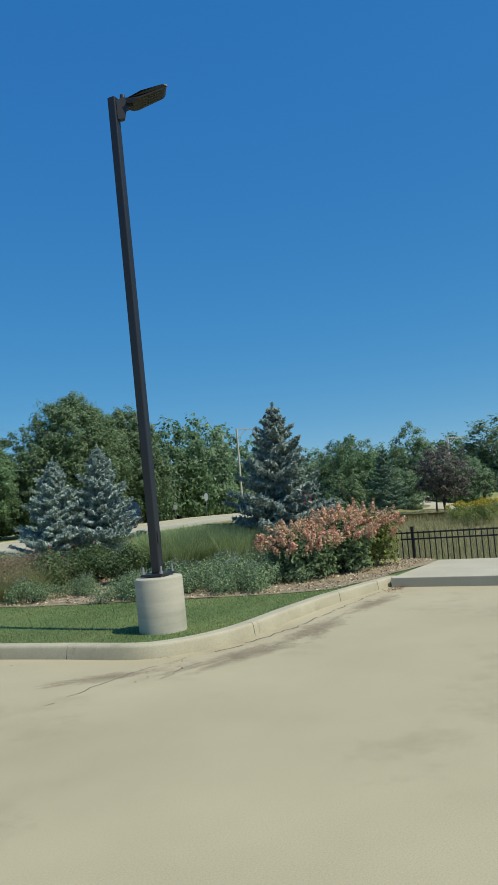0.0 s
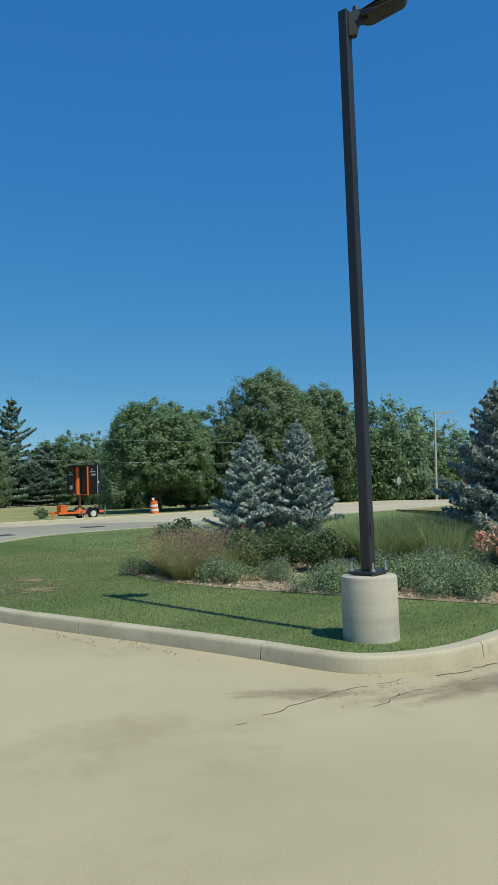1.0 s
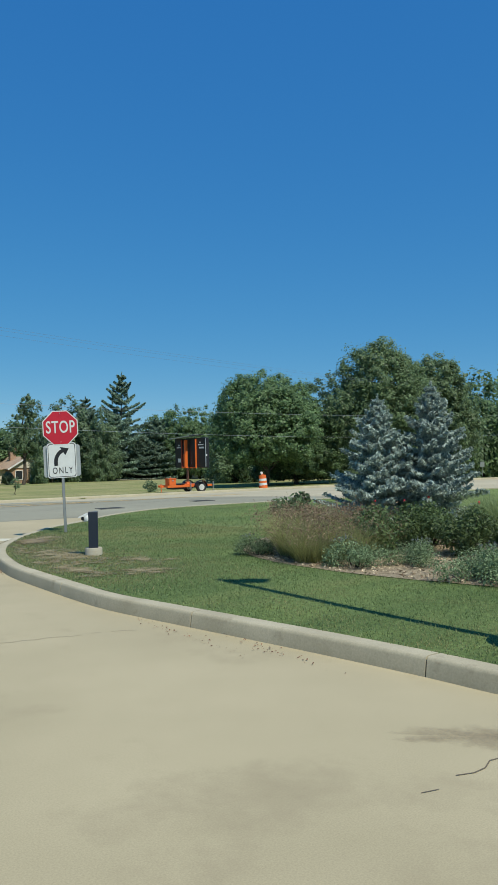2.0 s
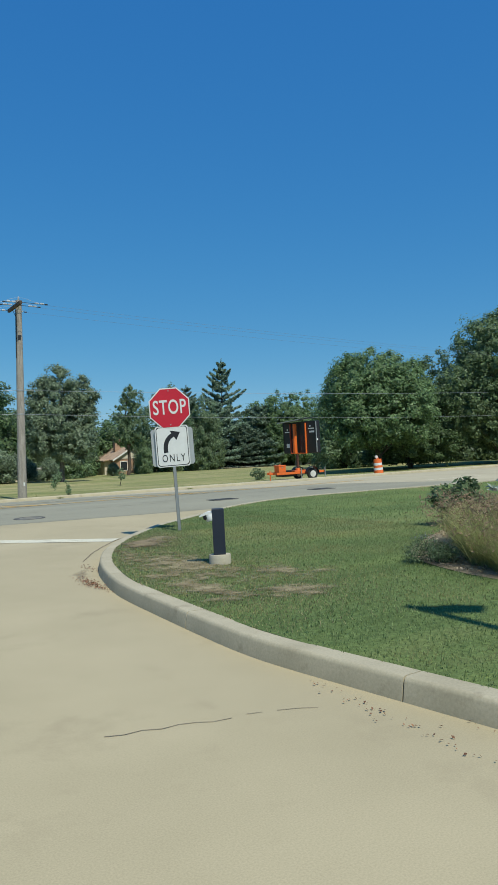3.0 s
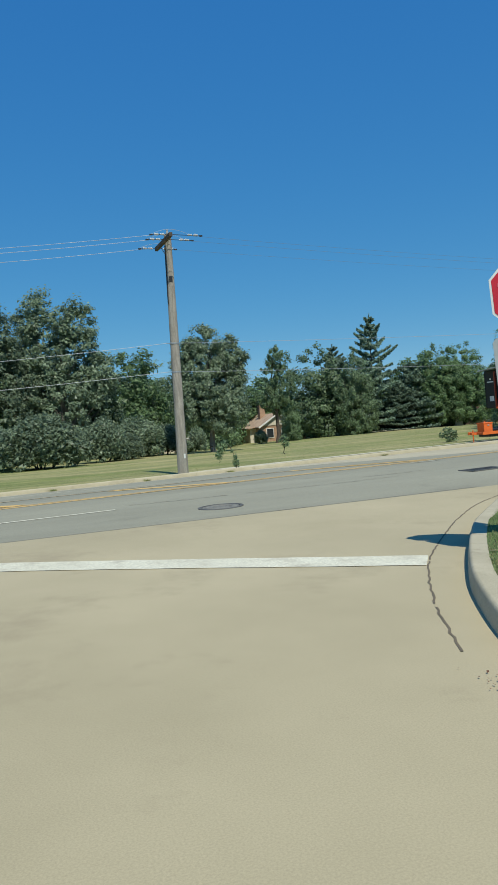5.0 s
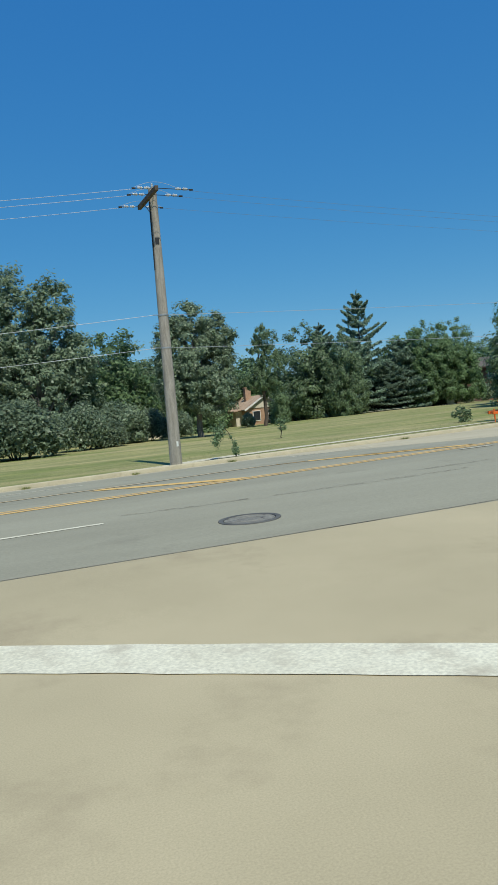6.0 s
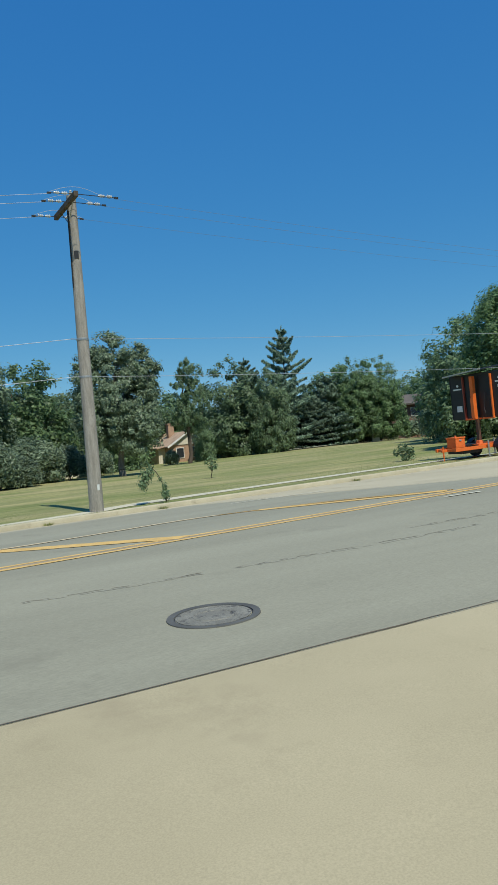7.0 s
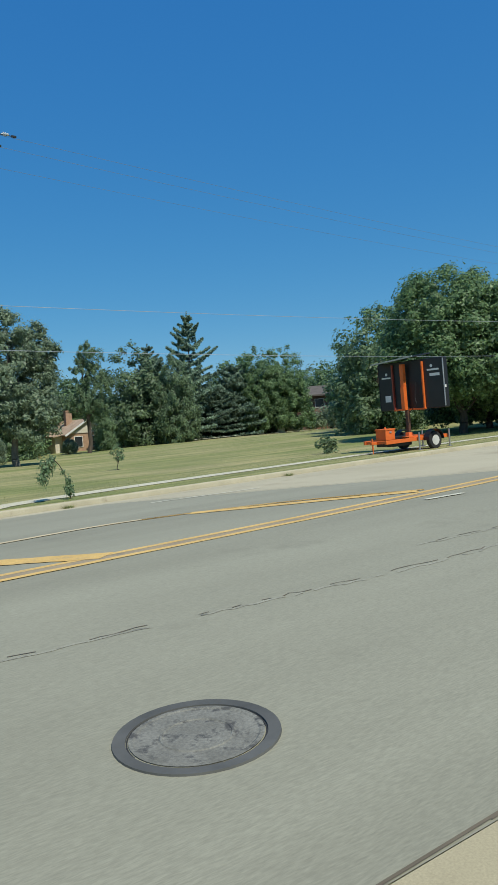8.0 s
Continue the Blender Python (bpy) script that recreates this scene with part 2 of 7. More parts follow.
M_GLASS = plain("tinted_car_glass", (0.012, 0.015, 0.016), 0.06, 0, 0.05, 3, 0.0)
M_WINDOW = plain("dark_window_glass", (0.03, 0.035, 0.04), 0.1, 0, 0.05, 3, 0.0)
M_CHROME = plain("alloy_metal", (0.55, 0.55, 0.56), 0.25, 0.9, 0.05)
M_TAIL = plain("red_tail_lamp", (0.35, 0.01, 0.01), 0.2, 0)


# ---- building helpers ----
def ground_z(x, y):
    """The lie of the land: flat lot, crowned road that climbs towards +x, low verge beyond it."""
    r = min(1.0, max(0.0, (y - 3) / 5))
    r = r * r * (3 - 2 * r)
    base = float(np.interp(y, [-1000, 3, 7, 11.2, 18, 22.5, 60, 3000], [0, 0, 0.08, 0.11, -0.12, -0.28, -0.28, -0.28]))
    return base + 0.022 * max(-8, min(45, x)) * r


def verge_top(x, y):
    """The grass beyond the far kerb: level with the kerb, then falling below it."""
    f = min(1.0, max(0.0, (y - 0.035 * max(-60, min(120, x)) - 19.9) / 2.3))
    return ground_z(x, y) + 0.12 * (1 - f * f * (3 - 2 * f))


def far_top(x, y):
    """The mown field: beyond the sidewalk it sinks slowly towards the woods."""
    w = min(1.0, max(0.0, (x + 5) / 20))
    dip = float(np.interp(y, [24, 31, 50, 85, 130], [0, 0.2, 0.32, 0.82, 1.0])) * w
    return verge_top(x, y) - dip + 0.04 * noise.noise((x * 0.07, y * 0.07, 0)) * max(0.0, min(1.0, (y - 26) / 6))


def mesh_of(name, verts, faces, mats, smooth=False, idx=None):
    me = bpy.data.meshes.new(name)
    me.from_pydata([tuple(v) for v in verts], [], [tuple(f) for f in faces])
    for m in mats if isinstance(mats, (list, tuple)) else [mats]:
        me.materials.append(m)
    if idx is not None:
        me.polygons.foreach_set("material_index", idx)
    if smooth:
        me.polygons.foreach_set("use_smooth", [True] * len(me.polygons))
    me.update()
    return me


def rounded_mesh(name, verts, faces, mat):
    """A mesh with smooth curves and hard ends."""
    me = mesh_of(name, verts, faces, mat, True)
    me.set_sharp_from_angle(angle=radians(40))
    return me


def part(name, bm, material, parent, label="", smooth=False):
    """Links a bmesh or a mesh as one object under a thing or a part."""
    if isinstance(bm, bmesh.types.BMesh):
        me = bpy.data.meshes.new(name)
        bmesh.ops.recalc_face_normals(bm, faces=bm.faces)
        bm.to_mesh(me)
        bm.free()
        me.materials.append(material)
        if smooth:
            me.polygons.foreach_set("use_smooth", [True] * len(me.polygons))
            me.set_sharp_from_angle(angle=radians(38))
    else:
        me = bm
    ob = new(name, me)
    ob.parent = parent
    if label:
        ob["label"] = label
    return ob


def thing(name, m, label, category, group="", kind=""):
    ob = new(name)
    ob.matrix_world = m
    return tagged(ob, label, category, group, kind)


def box(bm, size, at=(0, 0, 0), rot=(0, 0, 0), bevel=0.0, taper=1.0):
    """Adds a box to bm, bevelled and tapered towards the top on request."""
    m = pose(*at, *rot)
    made = bmesh.ops.create_cube(bm, size=1, matrix=Matrix.Identity(4))["verts"]
    for v in made:
        k = taper if v.co.z > 0 else 1.0
        v.co = Vector((v.co.x * size[0] * k, v.co.y * size[1] * k, v.co.z * size[2]))
    if bevel:
        edges = list({e for v in made for e in v.link_edges})
        res = bmesh.ops.bevel(bm, geom=edges, offset=bevel, segments=2, affect="EDGES", profile=0.5)
        made = list({v for v in res["verts"]} | {v for v in made if v.is_valid})
    bmesh.ops.transform(bm, matrix=m, verts=made)
    return bm


def tube(bm, a, b, r1, r2=None, seg=10, caps=True):
    """Adds a tapered round bar from a to b."""
    a, b = Vector(a), Vector(b)
    d = b - a
    if d.length < 1e-6:
        return bm
    q = d.to_track_quat("Z", "Y").to_matrix().to_4x4()
    bmesh.ops.create_cone(bm, cap_ends=caps, segments=seg, radius1=r1, radius2=r1 if r2 is None else r2, depth=d.length,
                          matrix=Matrix.Translation((a + b) / 2) @ q)
    return bm


def swept(bm, pts, r, seg=6):
    """Adds one continuous round bar along the points."""
    rings = []
    for i, p in enumerate(pts):
        d = (Vector(pts[min(i + 1, len(pts) - 1)]) - Vector(pts[max(i - 1, 0)])).normalized()
        q = d.to_track_quat("Z", "Y")
        rings.append([bm.verts.new(Vector(p) + q @ Vector((r * math.cos(2 * math.pi * k / seg), r * math.sin(2 * math.pi * k / seg), 0))) for k in range(seg)])
    for a, b in zip(rings, rings[1:]):
        for k in range(seg):
            bm.faces.new((a[k], a[(k + 1) % seg], b[(k + 1) % seg], b[k]))
    bm.faces.new(rings[0])
    bm.faces.new(rings[-1])
    return bm


def lathe(bm, profile, seg=20, m=None):
    """Turns a profile of (radius, height) round the z axis."""
    rings = []
    for r, z in profile:
        rings.append([bm.verts.new((r * math.cos(2 * math.pi * i / seg), r * math.sin(2 * math.pi * i / seg), z)) for i in range(seg)])
    for a, b in zip(rings, rings[1:]):
        for i in range(seg):
            bm.faces.new((a[i], a[(i + 1) % seg], b[(i + 1) % seg], b[i]))
    for ring in (rings[0], rings[-1]):
        bm.faces.new(ring)
    if m is not None:
        bmesh.ops.transform(bm, matrix=m, verts=[v for ring in rings for v in ring])
    return bm


def prism(bm, outline, depth, m=None):
    """Extrudes an outline in x and z by depth along y."""
    a = [bm.verts.new((x, 0, z)) for x, z in outline]
    b = [bm.verts.new((x, depth, z)) for x, z in outline]
    bm.faces.new(a)
    bm.faces.new(b)
    n = len(a)
    for i in range(n):
        bm.faces.new((a[i], a[(i + 1) % n], b[(i + 1) % n], b[i]))
    if m is not None:
        bmesh.ops.transform(bm, matrix=m, verts=a + b)
    return bm


def lettering(text, height, material, depth=0.002, weight=0.012, space=1.0):
    """A mesh of the words in the built-in font, in the x-z plane, facing -y, centred."""
    cu = bpy.data.curves.new("words", "FONT")
    cu.body, cu.size, cu.align_x, cu.align_y, cu.extrude, cu.offset = text, height, "CENTER", "CENTER", depth, height * weight
    cu.space_character = space
    cu.resolution_u = 4
    ob = bpy.data.objects.new("words", cu)
    scene.collection.objects.link(ob)
    me = bpy.data.meshes.new_from_object(ob.evaluated_get(bpy.context.evaluated_depsgraph_get()))
    bpy.data.objects.remove(ob)
    me.transform(Matrix.Rotation(radians(90), 4, "X"))
    me.materials.clear()
    me.materials.append(material)
    return me


def smooth_line(pts, step=0.25):
    """A Catmull-Rom line through plan points, sampled evenly."""
    p = [np.array(q, float) for q in pts]
    p = [2 * p[0] - p[1]] + p + [2 * p[-1] - p[-2]]
    out = []
    for a, b, c, d in zip(p, p[1:], p[2:], p[3:]):
        n = max(2, int(np.linalg.norm(c - b) / step))
        for i in range(n):
            t = i / n
            out.append(0.5 * (2 * b + (c - a) * t + (2 * a - 5 * b + 4 * c - d) * t * t + (3 * b - a - 3 * c + d) * t ** 3))
    out.append(p[-2])
    return out


# ---- ground, lot, road ----
def road_y(v, x):
    return v + 0.035 * x


FAR_KERB, NEAR_EDGE = 19.75, 5.45

gx = [-900, -500, -250, -120, -60] + list(np.linspace(-40, 70, 56)) + [85, 110, 160, 250, 400, 700, 1200]
gy = [-900, -500, -250, -120, -70, -45, -30, -20, -10, 0, 5, 10, 15, FAR_KERB + 0.04, FAR_KERB + 0.14] + list(np.linspace(20.5, 60, 40)) + [64, 70, 78, 88, 100, 120, 150, 220, 350, 600, 1200]
gv, gf = [], []
for j, v in enumerate(gy):
    for x in gx:
        y = road_y(v, max(-60, min(120, x)))
        z = ground_z(x, y)
        if v > FAR_KERB + 0.1:
            z = far_top(x, y)
        else:
            z -= 0.10
            if 7.5 < x < 24 and -45 < y < 3:
                z -= 0.6
        gv.append((x, y, z))
for j in range(len(gy) - 1):
    for i in range(len(gx) - 1):
        k = j * len(gx) + i
        gf.append((k, k + 1, k + 1 + len(gx), k + len(gx)))
ground = new("ground", mesh_of("ground", gv, gf, M_MEADOW, True))
tagged(ground, "wide mown grass verge with dry straw-coloured streaks", "grass", kind="structure")


def strip(name, v0, v1, x0, x1, mat, lift=0.0, nx=60, nv=8, skew0=0.0, skew1=0.0):
    """A sheet that follows the road between two offsets."""
    vs, fs = [], []
    for j in range(nv + 1):
        v = v0 + (v1 - v0) * j / nv
        a, b = x0 + skew0 * (v - v0), x1 + skew1 * (v - v0)
        for i in range(nx + 1):
            x = a + (b - a) * i / nx
            y = road_y(v, x)
            vs.append((x, y, ground_z(x, y) + lift))
    for j in range(nv):
        for i in range(nx):
            k = j * (nx + 1) + i
            fs.append((k, k + 1, k + nx + 2, k + nx + 1))
    return new(name, mesh_of(name, vs, fs, mat, True))


lot = []
lf = []
lx = list(np.linspace(-45, 9.5, 56))
ly = list(np.linspace(-60, -14, 12)) + list(np.linspace(-13, 4.5, 36)) + [5.0, NEAR_EDGE]
for v in ly:
    for x in (-45 + (x + 45) * (49.2 if v < -3 else 54.5 if v > 3 else 49.2 + 5.3 * (v + 3) / 6) / 54.5 for x in lx):
        y = v + (0.035 * x * min(1, max(0, (v + 12) / 16)) if x > -30 else -1.05 * min(1, max(0, (v + 12) / 16)))
        lot.append((x, y, ground_z(x, y)))
for j in range(len(ly) - 1):
    for i in range(len(lx) - 1):
        k = j * len(lx) + i
        lf.append((k, k + 1, k + 1 + len(lx), k + len(lx)))
pavement = tagged(new("pavement", mesh_of("pavement", lot, lf, M_CONC, True)), "tan concrete car park and driveway apron with dirt stains", "pavement", kind="structure")
SEAM = 16.0
road = tagged(strip("road", NEAR_EDGE + 0.004, FAR_KERB - 0.62, -140, SEAM, M_ASPH, 0.0, 110, 14, 0, -0.93), "worn grey asphalt road with patched cracks", "road", kind="structure")
tagged(strip("road", NEAR_EDGE + 0.004, FAR_KERB - 0.62, SEAM + 0.012, 260, M_CONC2, 0.0, 110, 14, -0.93, 0), "light tan concrete road surface", "road", kind="structure")
gutter = tagged(strip("gutter", FAR_KERB - 0.608, FAR_KERB - 0.13, -140, 260, M_CONC2, 0.0, 160, 2), "tan concrete gutter along the far kerb", "gutter", kind="structure")


def kerb_piece(pts, height=0.15, width=0.2, low=-0.05):
    """A stretch of kerb swept along plan points: battered face, rounded nose, kerb top on the left of the way."""
    prof = [(0.0, low), (0.0, 0.0), (0.016, height - 0.034), (0.018, height - 0.027), (0.025, height - 0.010), (0.038, height - 0.002), (0.046, height), (0.052, height), (width, height - 0.004), (width, low)]
    vs, fs = [], []
    n = len(pts)
    for i, p in enumerate(pts):
        t = np.array(pts[min(i + 1, n - 1)]) - np.array(pts[max(i - 1, 0)])
        t = t / np.linalg.norm(t)
        nrm = np.array((-t[1], t[0]))
        for o, h in prof:
            q = np.array(p) + nrm * o
            vs.append((q[0], q[1], ground_z(p[0], p[1]) + h))
    k = len(prof)
    for i in range(n - 1):
        for j in range(k - 1):
            a = i * k + j
            fs.append((a, a + 1, a + 1 + k, a + k))
    fs.append(tuple(range(k)))
    fs.append(tuple(range((n - 1) * k, n * k))[::-1])
    return vs, fs


ISLAND = [(120, 5.75 + 0.035 * 120), (60, 7.85), (30, 6.8), (15, 6.28), (9, 6.1), (6.6, 5.95), (4.8, 5.55), (2.9, 4.45), (0.67, 2.2), (-0.25, 1.05), (-1.08, -0.16), (-1.55, -0.95), (-2.05, -2.0), (-2.42, -3.1), (-2.63, -4.1),
          (-2.74, -5.0), (-2.74, -6.2), (-2.72, -7.2), (-2.66, -8.05), (-2.4, -9.25), (-2.07, -10.7), (-1.85, -11.85), (-1.78, -12.4), (-1.62, -12.85), (-1.15, -13.15), (-0.4, -13.28), (0.85, -13.2), (2.3, -13.17), (4.03, -13.3), (4.3, -13.33)]
island_line = smooth_line(ISLAND, 0.22)
# the lane's kerb turns with the grass on the left of this way when it is walked backwards
kerb_way = island_line
kerb = tagged(new("kerb"), "weathered grey concrete kerb round the grass island", "kerb", kind="structure")
lens = np.concatenate([[0], np.cumsum([np.linalg.norm(b - a) for a, b in zip(kerb_way, kerb_way[1:])])])


def way_at(s):
    i = int(min(max(np.searchsorted(lens, s) - 1, 0), len(kerb_way) - 2))
    f = (s - lens[i]) / max(1e-6, lens[i + 1] - lens[i])
    return kerb_way[i] + (kerb_way[i + 1] - kerb_way[i]) * f


s = 0.0
cuts = []
while s < lens[-1]:
    p = way_at(s)
    piece_len = 6.0 if p[0] > 12 else random.choice((1.25, 2.55, 2.6))
    e = min(s + piece_len, lens[-1])
    if lens[-1] - e < 0.6:
        e = lens[-1]
    cuts.append((s, e))
    s = e
for a, b in cuts:
    n = max(3, int((b - a) / 0.2))
    pts = [way_at(a + 0.006 + (b - a - 0.012) * i / n) for i in range(n + 1)]
    vs, fs = kerb_piece(pts)
    part("kerb_stone", rounded_mesh("kerb_stone", vs, fs, M_KERB), None, kerb)
far_pts = [(x, road_y(FAR_KERB - 0.125, x)) for x in np.linspace(-140, 260, 200)]
vs, fs = kerb_piece(far_pts, 0.13, 0.16)
far_kerb = tagged(new("kerb", rounded_mesh("far_kerb", vs, fs, M_KERB)), "low tan concrete kerb beside the mown verge", "kerb", kind="structure")


def inset_line(line, d):
    out = []
    n = len(line)
    for i, p in enumerate(line):
        t = line[min(i + 1, n - 1)] - line[max(i - 1, 0)]
        t = t / np.linalg.norm(t)
        out.append(p + np.array((-t[1], t[0])) * d)
    return out


def island_z(x, y):
    """Top of the grass island: level with its kerb, gently mounded where the planting is."""
    z = ground_z(x, y) + 0.135
    m = math.exp(-(((x - 6) / 5) ** 2 + ((y + 5) / 5) ** 2))
    return z + 0.22 * m + 0.015 * noise.noise((x * 0.6, y * 0.6, 3))


from mathutils import geometry


def filled(name, outline, step, height, mat):
    """A sheet inside a plan outline, with inner points so that it can be uneven."""
    pts = [Vector(p) for p in outline]
    n = len(pts)
    edges = [(i, (i + 1) % n) for i in range(n)]
    poly = np.array([(p.x, p.y) for p in pts])
    xs, ys = poly[:, 0], poly[:, 1]
    for x in np.arange(xs.min(), xs.max(), step):
        py = np.arange(ys.min(), ys.max(), step) + 0.13 * step * math.sin(x * 7.3)
        px = x + 0.2 * step * np.sin(py * 9.1)
        hit = np.zeros(len(py), bool)
        j = n - 1
        for i in range(n):
            if ys[i] != ys[j]:
                hit ^= ((ys[i] > py) != (ys[j] > py)) & (px < (xs[j] - xs[i]) * (py - ys[i]) / (ys[j] - ys[i]) + xs[i])
            j = i
        pts += [Vector((float(a), float(b))) for a, b in zip(px[hit], py[hit])]
    v, e, f, *_ = geometry.delaunay_2d_cdt(pts, edges, [], 1, 1e-4)
    return new(name, mesh_of(name, [(p.x, p.y, height(p.x, p.y)) for p in v], f, mat, True))


EDGE_Y, EDGE_X = [-40, -12.4, -11, -8, -3, 2, 6], [7.02, 7.02, 8, 10, 12, 26, 60]


def field_z(x, y):
    """The meadow behind the fence: falls from the island's edge into a shallow swale and rises again."""
    s = min(1.0, max(0.0, (x - float(np.interp(y, EDGE_Y, EDGE_X))) / 3.0))
    if y < -12.4:
        s = 1.0
    s = s * s * (3 - 2 * s)
    far = min(1.0, max(0.0, (x - 17) / 8))
    far = far * far * (3 - 2 * far)
    return island_z(x, y) * (1 - s) + s * (-0.40 + 0.53 * far) + 0.03 * noise.noise((x * 0.4, y * 0.4, 8)) * s


lawn_edge = [tuple(p) for p in inset_line(island_line, 0.185)]
lawn_near = [p for p in lawn_edge if p[0] < 26] + [(3.96, -13.37), (7.0, -13.3), (7.0, -12.4), (7.98, -11.0), (9.98, -8.0), (11.98, -3.0), (25.98, 2.0)]
island = tagged(filled("lawn", lawn_near, 0.55, island_z, M_LAWN), "green mown lawn of the kerbed island", "lawn", kind="structure")
swale = tagged(filled("meadow", [(7.02, -34.0), (7.02, -12.4), (8.0, -11.0), (10.0, -8.0), (12.0, -3.0), (26.0, 2.0), (26.0, -34.0)], 0.9, field_z, M_FIELD), "dry olive meadow sinking behind the fence", "meadow", kind="structure")
tagged(filled("lawn", [(26.0, 6.8), (26.0, -34.0), (140, -34.0), (140, 10.7), (60, 8.0)], 4.0, field_z, M_FIELD), "dry olive grass between the road and the lower meadow", "lawn", kind="structure")


# ---- plants ----
def leaf_mesh(name, pos, nrm, size, mat, aspect=1.6, rng=None, droop=0.0, sides=4):
    """Many small pointed leaves (a bent quad or a plain triangle each) at pos, facing nrm, in one mesh."""
    n = len(pos)
    rng = rng or np.random.default_rng(1)
    nrm = nrm / np.maximum(1e-6, np.linalg.norm(nrm, axis=1))[:, None]
    a = np.cross(nrm, rng.normal(size=(n, 3)))
    a[:, 2] -= droop
    a /= np.maximum(1e-6, np.linalg.norm(a, axis=1))[:, None]
    b = np.cross(nrm, a)
    s = np.asarray(size).reshape(-1, 1) * np.ones((n, 1))
    if sides == 4:
        v = np.stack([pos - a * s * aspect * 0.5, pos + b * s * 0.5 + nrm * s * 0.12, pos + a * s * aspect * 0.5, pos - b * s * 0.5 + nrm * s * 0.12], 1).reshape(-1, 3)
    else:
        v = np.stack([pos - a * s * aspect * 0.5, pos + b * s * 0.75, pos + a * s * aspect * 0.5 - b * s * 0.25], 1).reshape(-1, 3)
    return faces_mesh(name, v, sides, mat)


def faces_mesh(name, v, k, mat):
    """One mesh of loose faces with k corners each."""
    n = len(v) // k
    me = bpy.data.meshes.new(name)
    me.vertices.add(k * n)
    me.vertices.foreach_set("co", v.astype(np.float32).ravel())
    me.loops.add(k * n)
    me.loops.foreach_set("vertex_index", np.arange(k * n, dtype=np.int32))
    me.polygons.add(n)
    me.polygons.foreach_set("loop_start", np.arange(0, k * n, k, dtype=np.int32))
    me.materials.append(mat)
    me.update(calc_edges=True)
    return me


def blade_mesh(name, base, tip, width, mat, bend=None):
    """Grass blades: a narrow bent strip each, from base to tip."""
    n = len(base)
    d = tip - base
    side = np.cross(d, np.array((0, 0, 1.0)) + 0.01)
    side /= np.maximum(1e-6, np.linalg.norm(side, axis=1))[:, None]
    w = np.asarray(width).reshape(-1, 1) * np.ones((n, 1))
    mid = base + d * 0.55 + (np.array((0, 0, 1.0)) * np.linalg.norm(d, axis=1)[:, None] * 0.10)
    v = np.stack([base - side * w, base + side * w, mid + side * w * 0.8, mid - side * w * 0.8, tip], 1).reshape(-1, 3)
    me = bpy.data.meshes.new(name)
    me.vertices.add(5 * n)
    me.vertices.foreach_set("co", v.astype(np.float32).ravel())
    me.loops.add(7 * n)
    me.loops.foreach_set("vertex_index", (np.array((0, 1, 2, 3, 3, 2, 4), np.int32)[None] + 5 * np.arange(n, dtype=np.int32)[:, None]).ravel())
    me.polygons.add(2 * n)
    me.polygons.foreach_set("loop_start", (np.array((0, 4), np.int32)[None] + 7 * np.arange(n, dtype=np.int32)[:, None]).ravel())
    me.materials.append(mat)
    me.update(calc_edges=True)
    return me


def limb(bm, a, b, r1, r2, rng, bends=3, seg=7):
    """A crooked tapering limb of a few straight lengths."""
    a, b = Vector(a), Vector(b)
    p, length = a, (b - a).length
    for i in range(bends):
        f = (i + 1) / bends
        q = a.lerp(b, f) + Vector((rng.normal(), rng.normal(), rng.normal())) * length * 0.05 * (f < 1)
        tube(bm, p, q, r1 + (r2 - r1) * i / bends, r1 + (r2 - r1) * f, seg, True)
        p = q


def crown_points(rng, h, z0, lobes, clumps, leaves, spread, droop):
    """Leaf places and facings of a crown: many small leafy sprays over a union of lumpy lobes, some of them inside."""
    big = [max(0.3, l[3]) * max(0.3, l[4]) for l in lobes]
    pos, nrm = [], []
    each = leaves / clumps
    seed = rng.uniform(0, 50)
    for li, (lx, ly, lz, lr, lh) in enumerate(lobes):
        n = int(clumps * big[li] / sum(big))
        for i in range(n):
            v = rng.normal(size=3)
            v /= np.linalg.norm(v)
            if v[2] < -0.8:
                v[2] *= 0.8
            lump = 1 + 0.26 * noise.noise((v[0] * 1.6 + seed, v[1] * 1.6 + li, v[2] * 1.6)) + 0.15 * noise.noise((v[0] * 4 + seed, v[1] * 4, v[2] * 4 + li))
            deep = 1 - abs(rng.normal()) * 0.10 if rng.random() < 0.74 else rng.uniform(0.35, 0.85)
            c = np.array((lx, ly, lz)) + v * np.array((lr, lr, lh)) * lump * deep
            if rng.random() < 0.10 and v[2] > -0.2:
                c += v * lr * rng.uniform(0.02, 0.07)
            hidden = any(k != li and ((c[0] - q[0]) ** 2 + (c[1] - q[1]) ** 2) / q[3] ** 2 + (c[2] - q[2]) ** 2 / q[4] ** 2 < 0.5 for k, q in enumerate(lobes))
            if c[2] < z0 * 0.75 or (hidden and rng.random() < 0.75):
                continue
            r = spread * rng.uniform(0.6, 1.35)
            k = max(2, int(each * rng.uniform(0.6, 1.4)))
            e = np.clip(rng.normal(size=(k, 3)), -1.5, 1.5)
            p = c + e * r * np.array((0.46, 0.46, 0.34 + 0.35 * droop))
            p += v * (rng.random((k, 1)) * r * 0.5)
            if droop:
                p[:, 2] -= droop * r * 2.0 * rng.random(k)
            pos.append(p)
            nrm.append(e * 0.45 + v * 0.55 + np.array((0, 0, 0.5)) + rng.normal(size=(k, 3)) * 0.35)
    return np.concatenate(pos), np.concatenate(nrm)


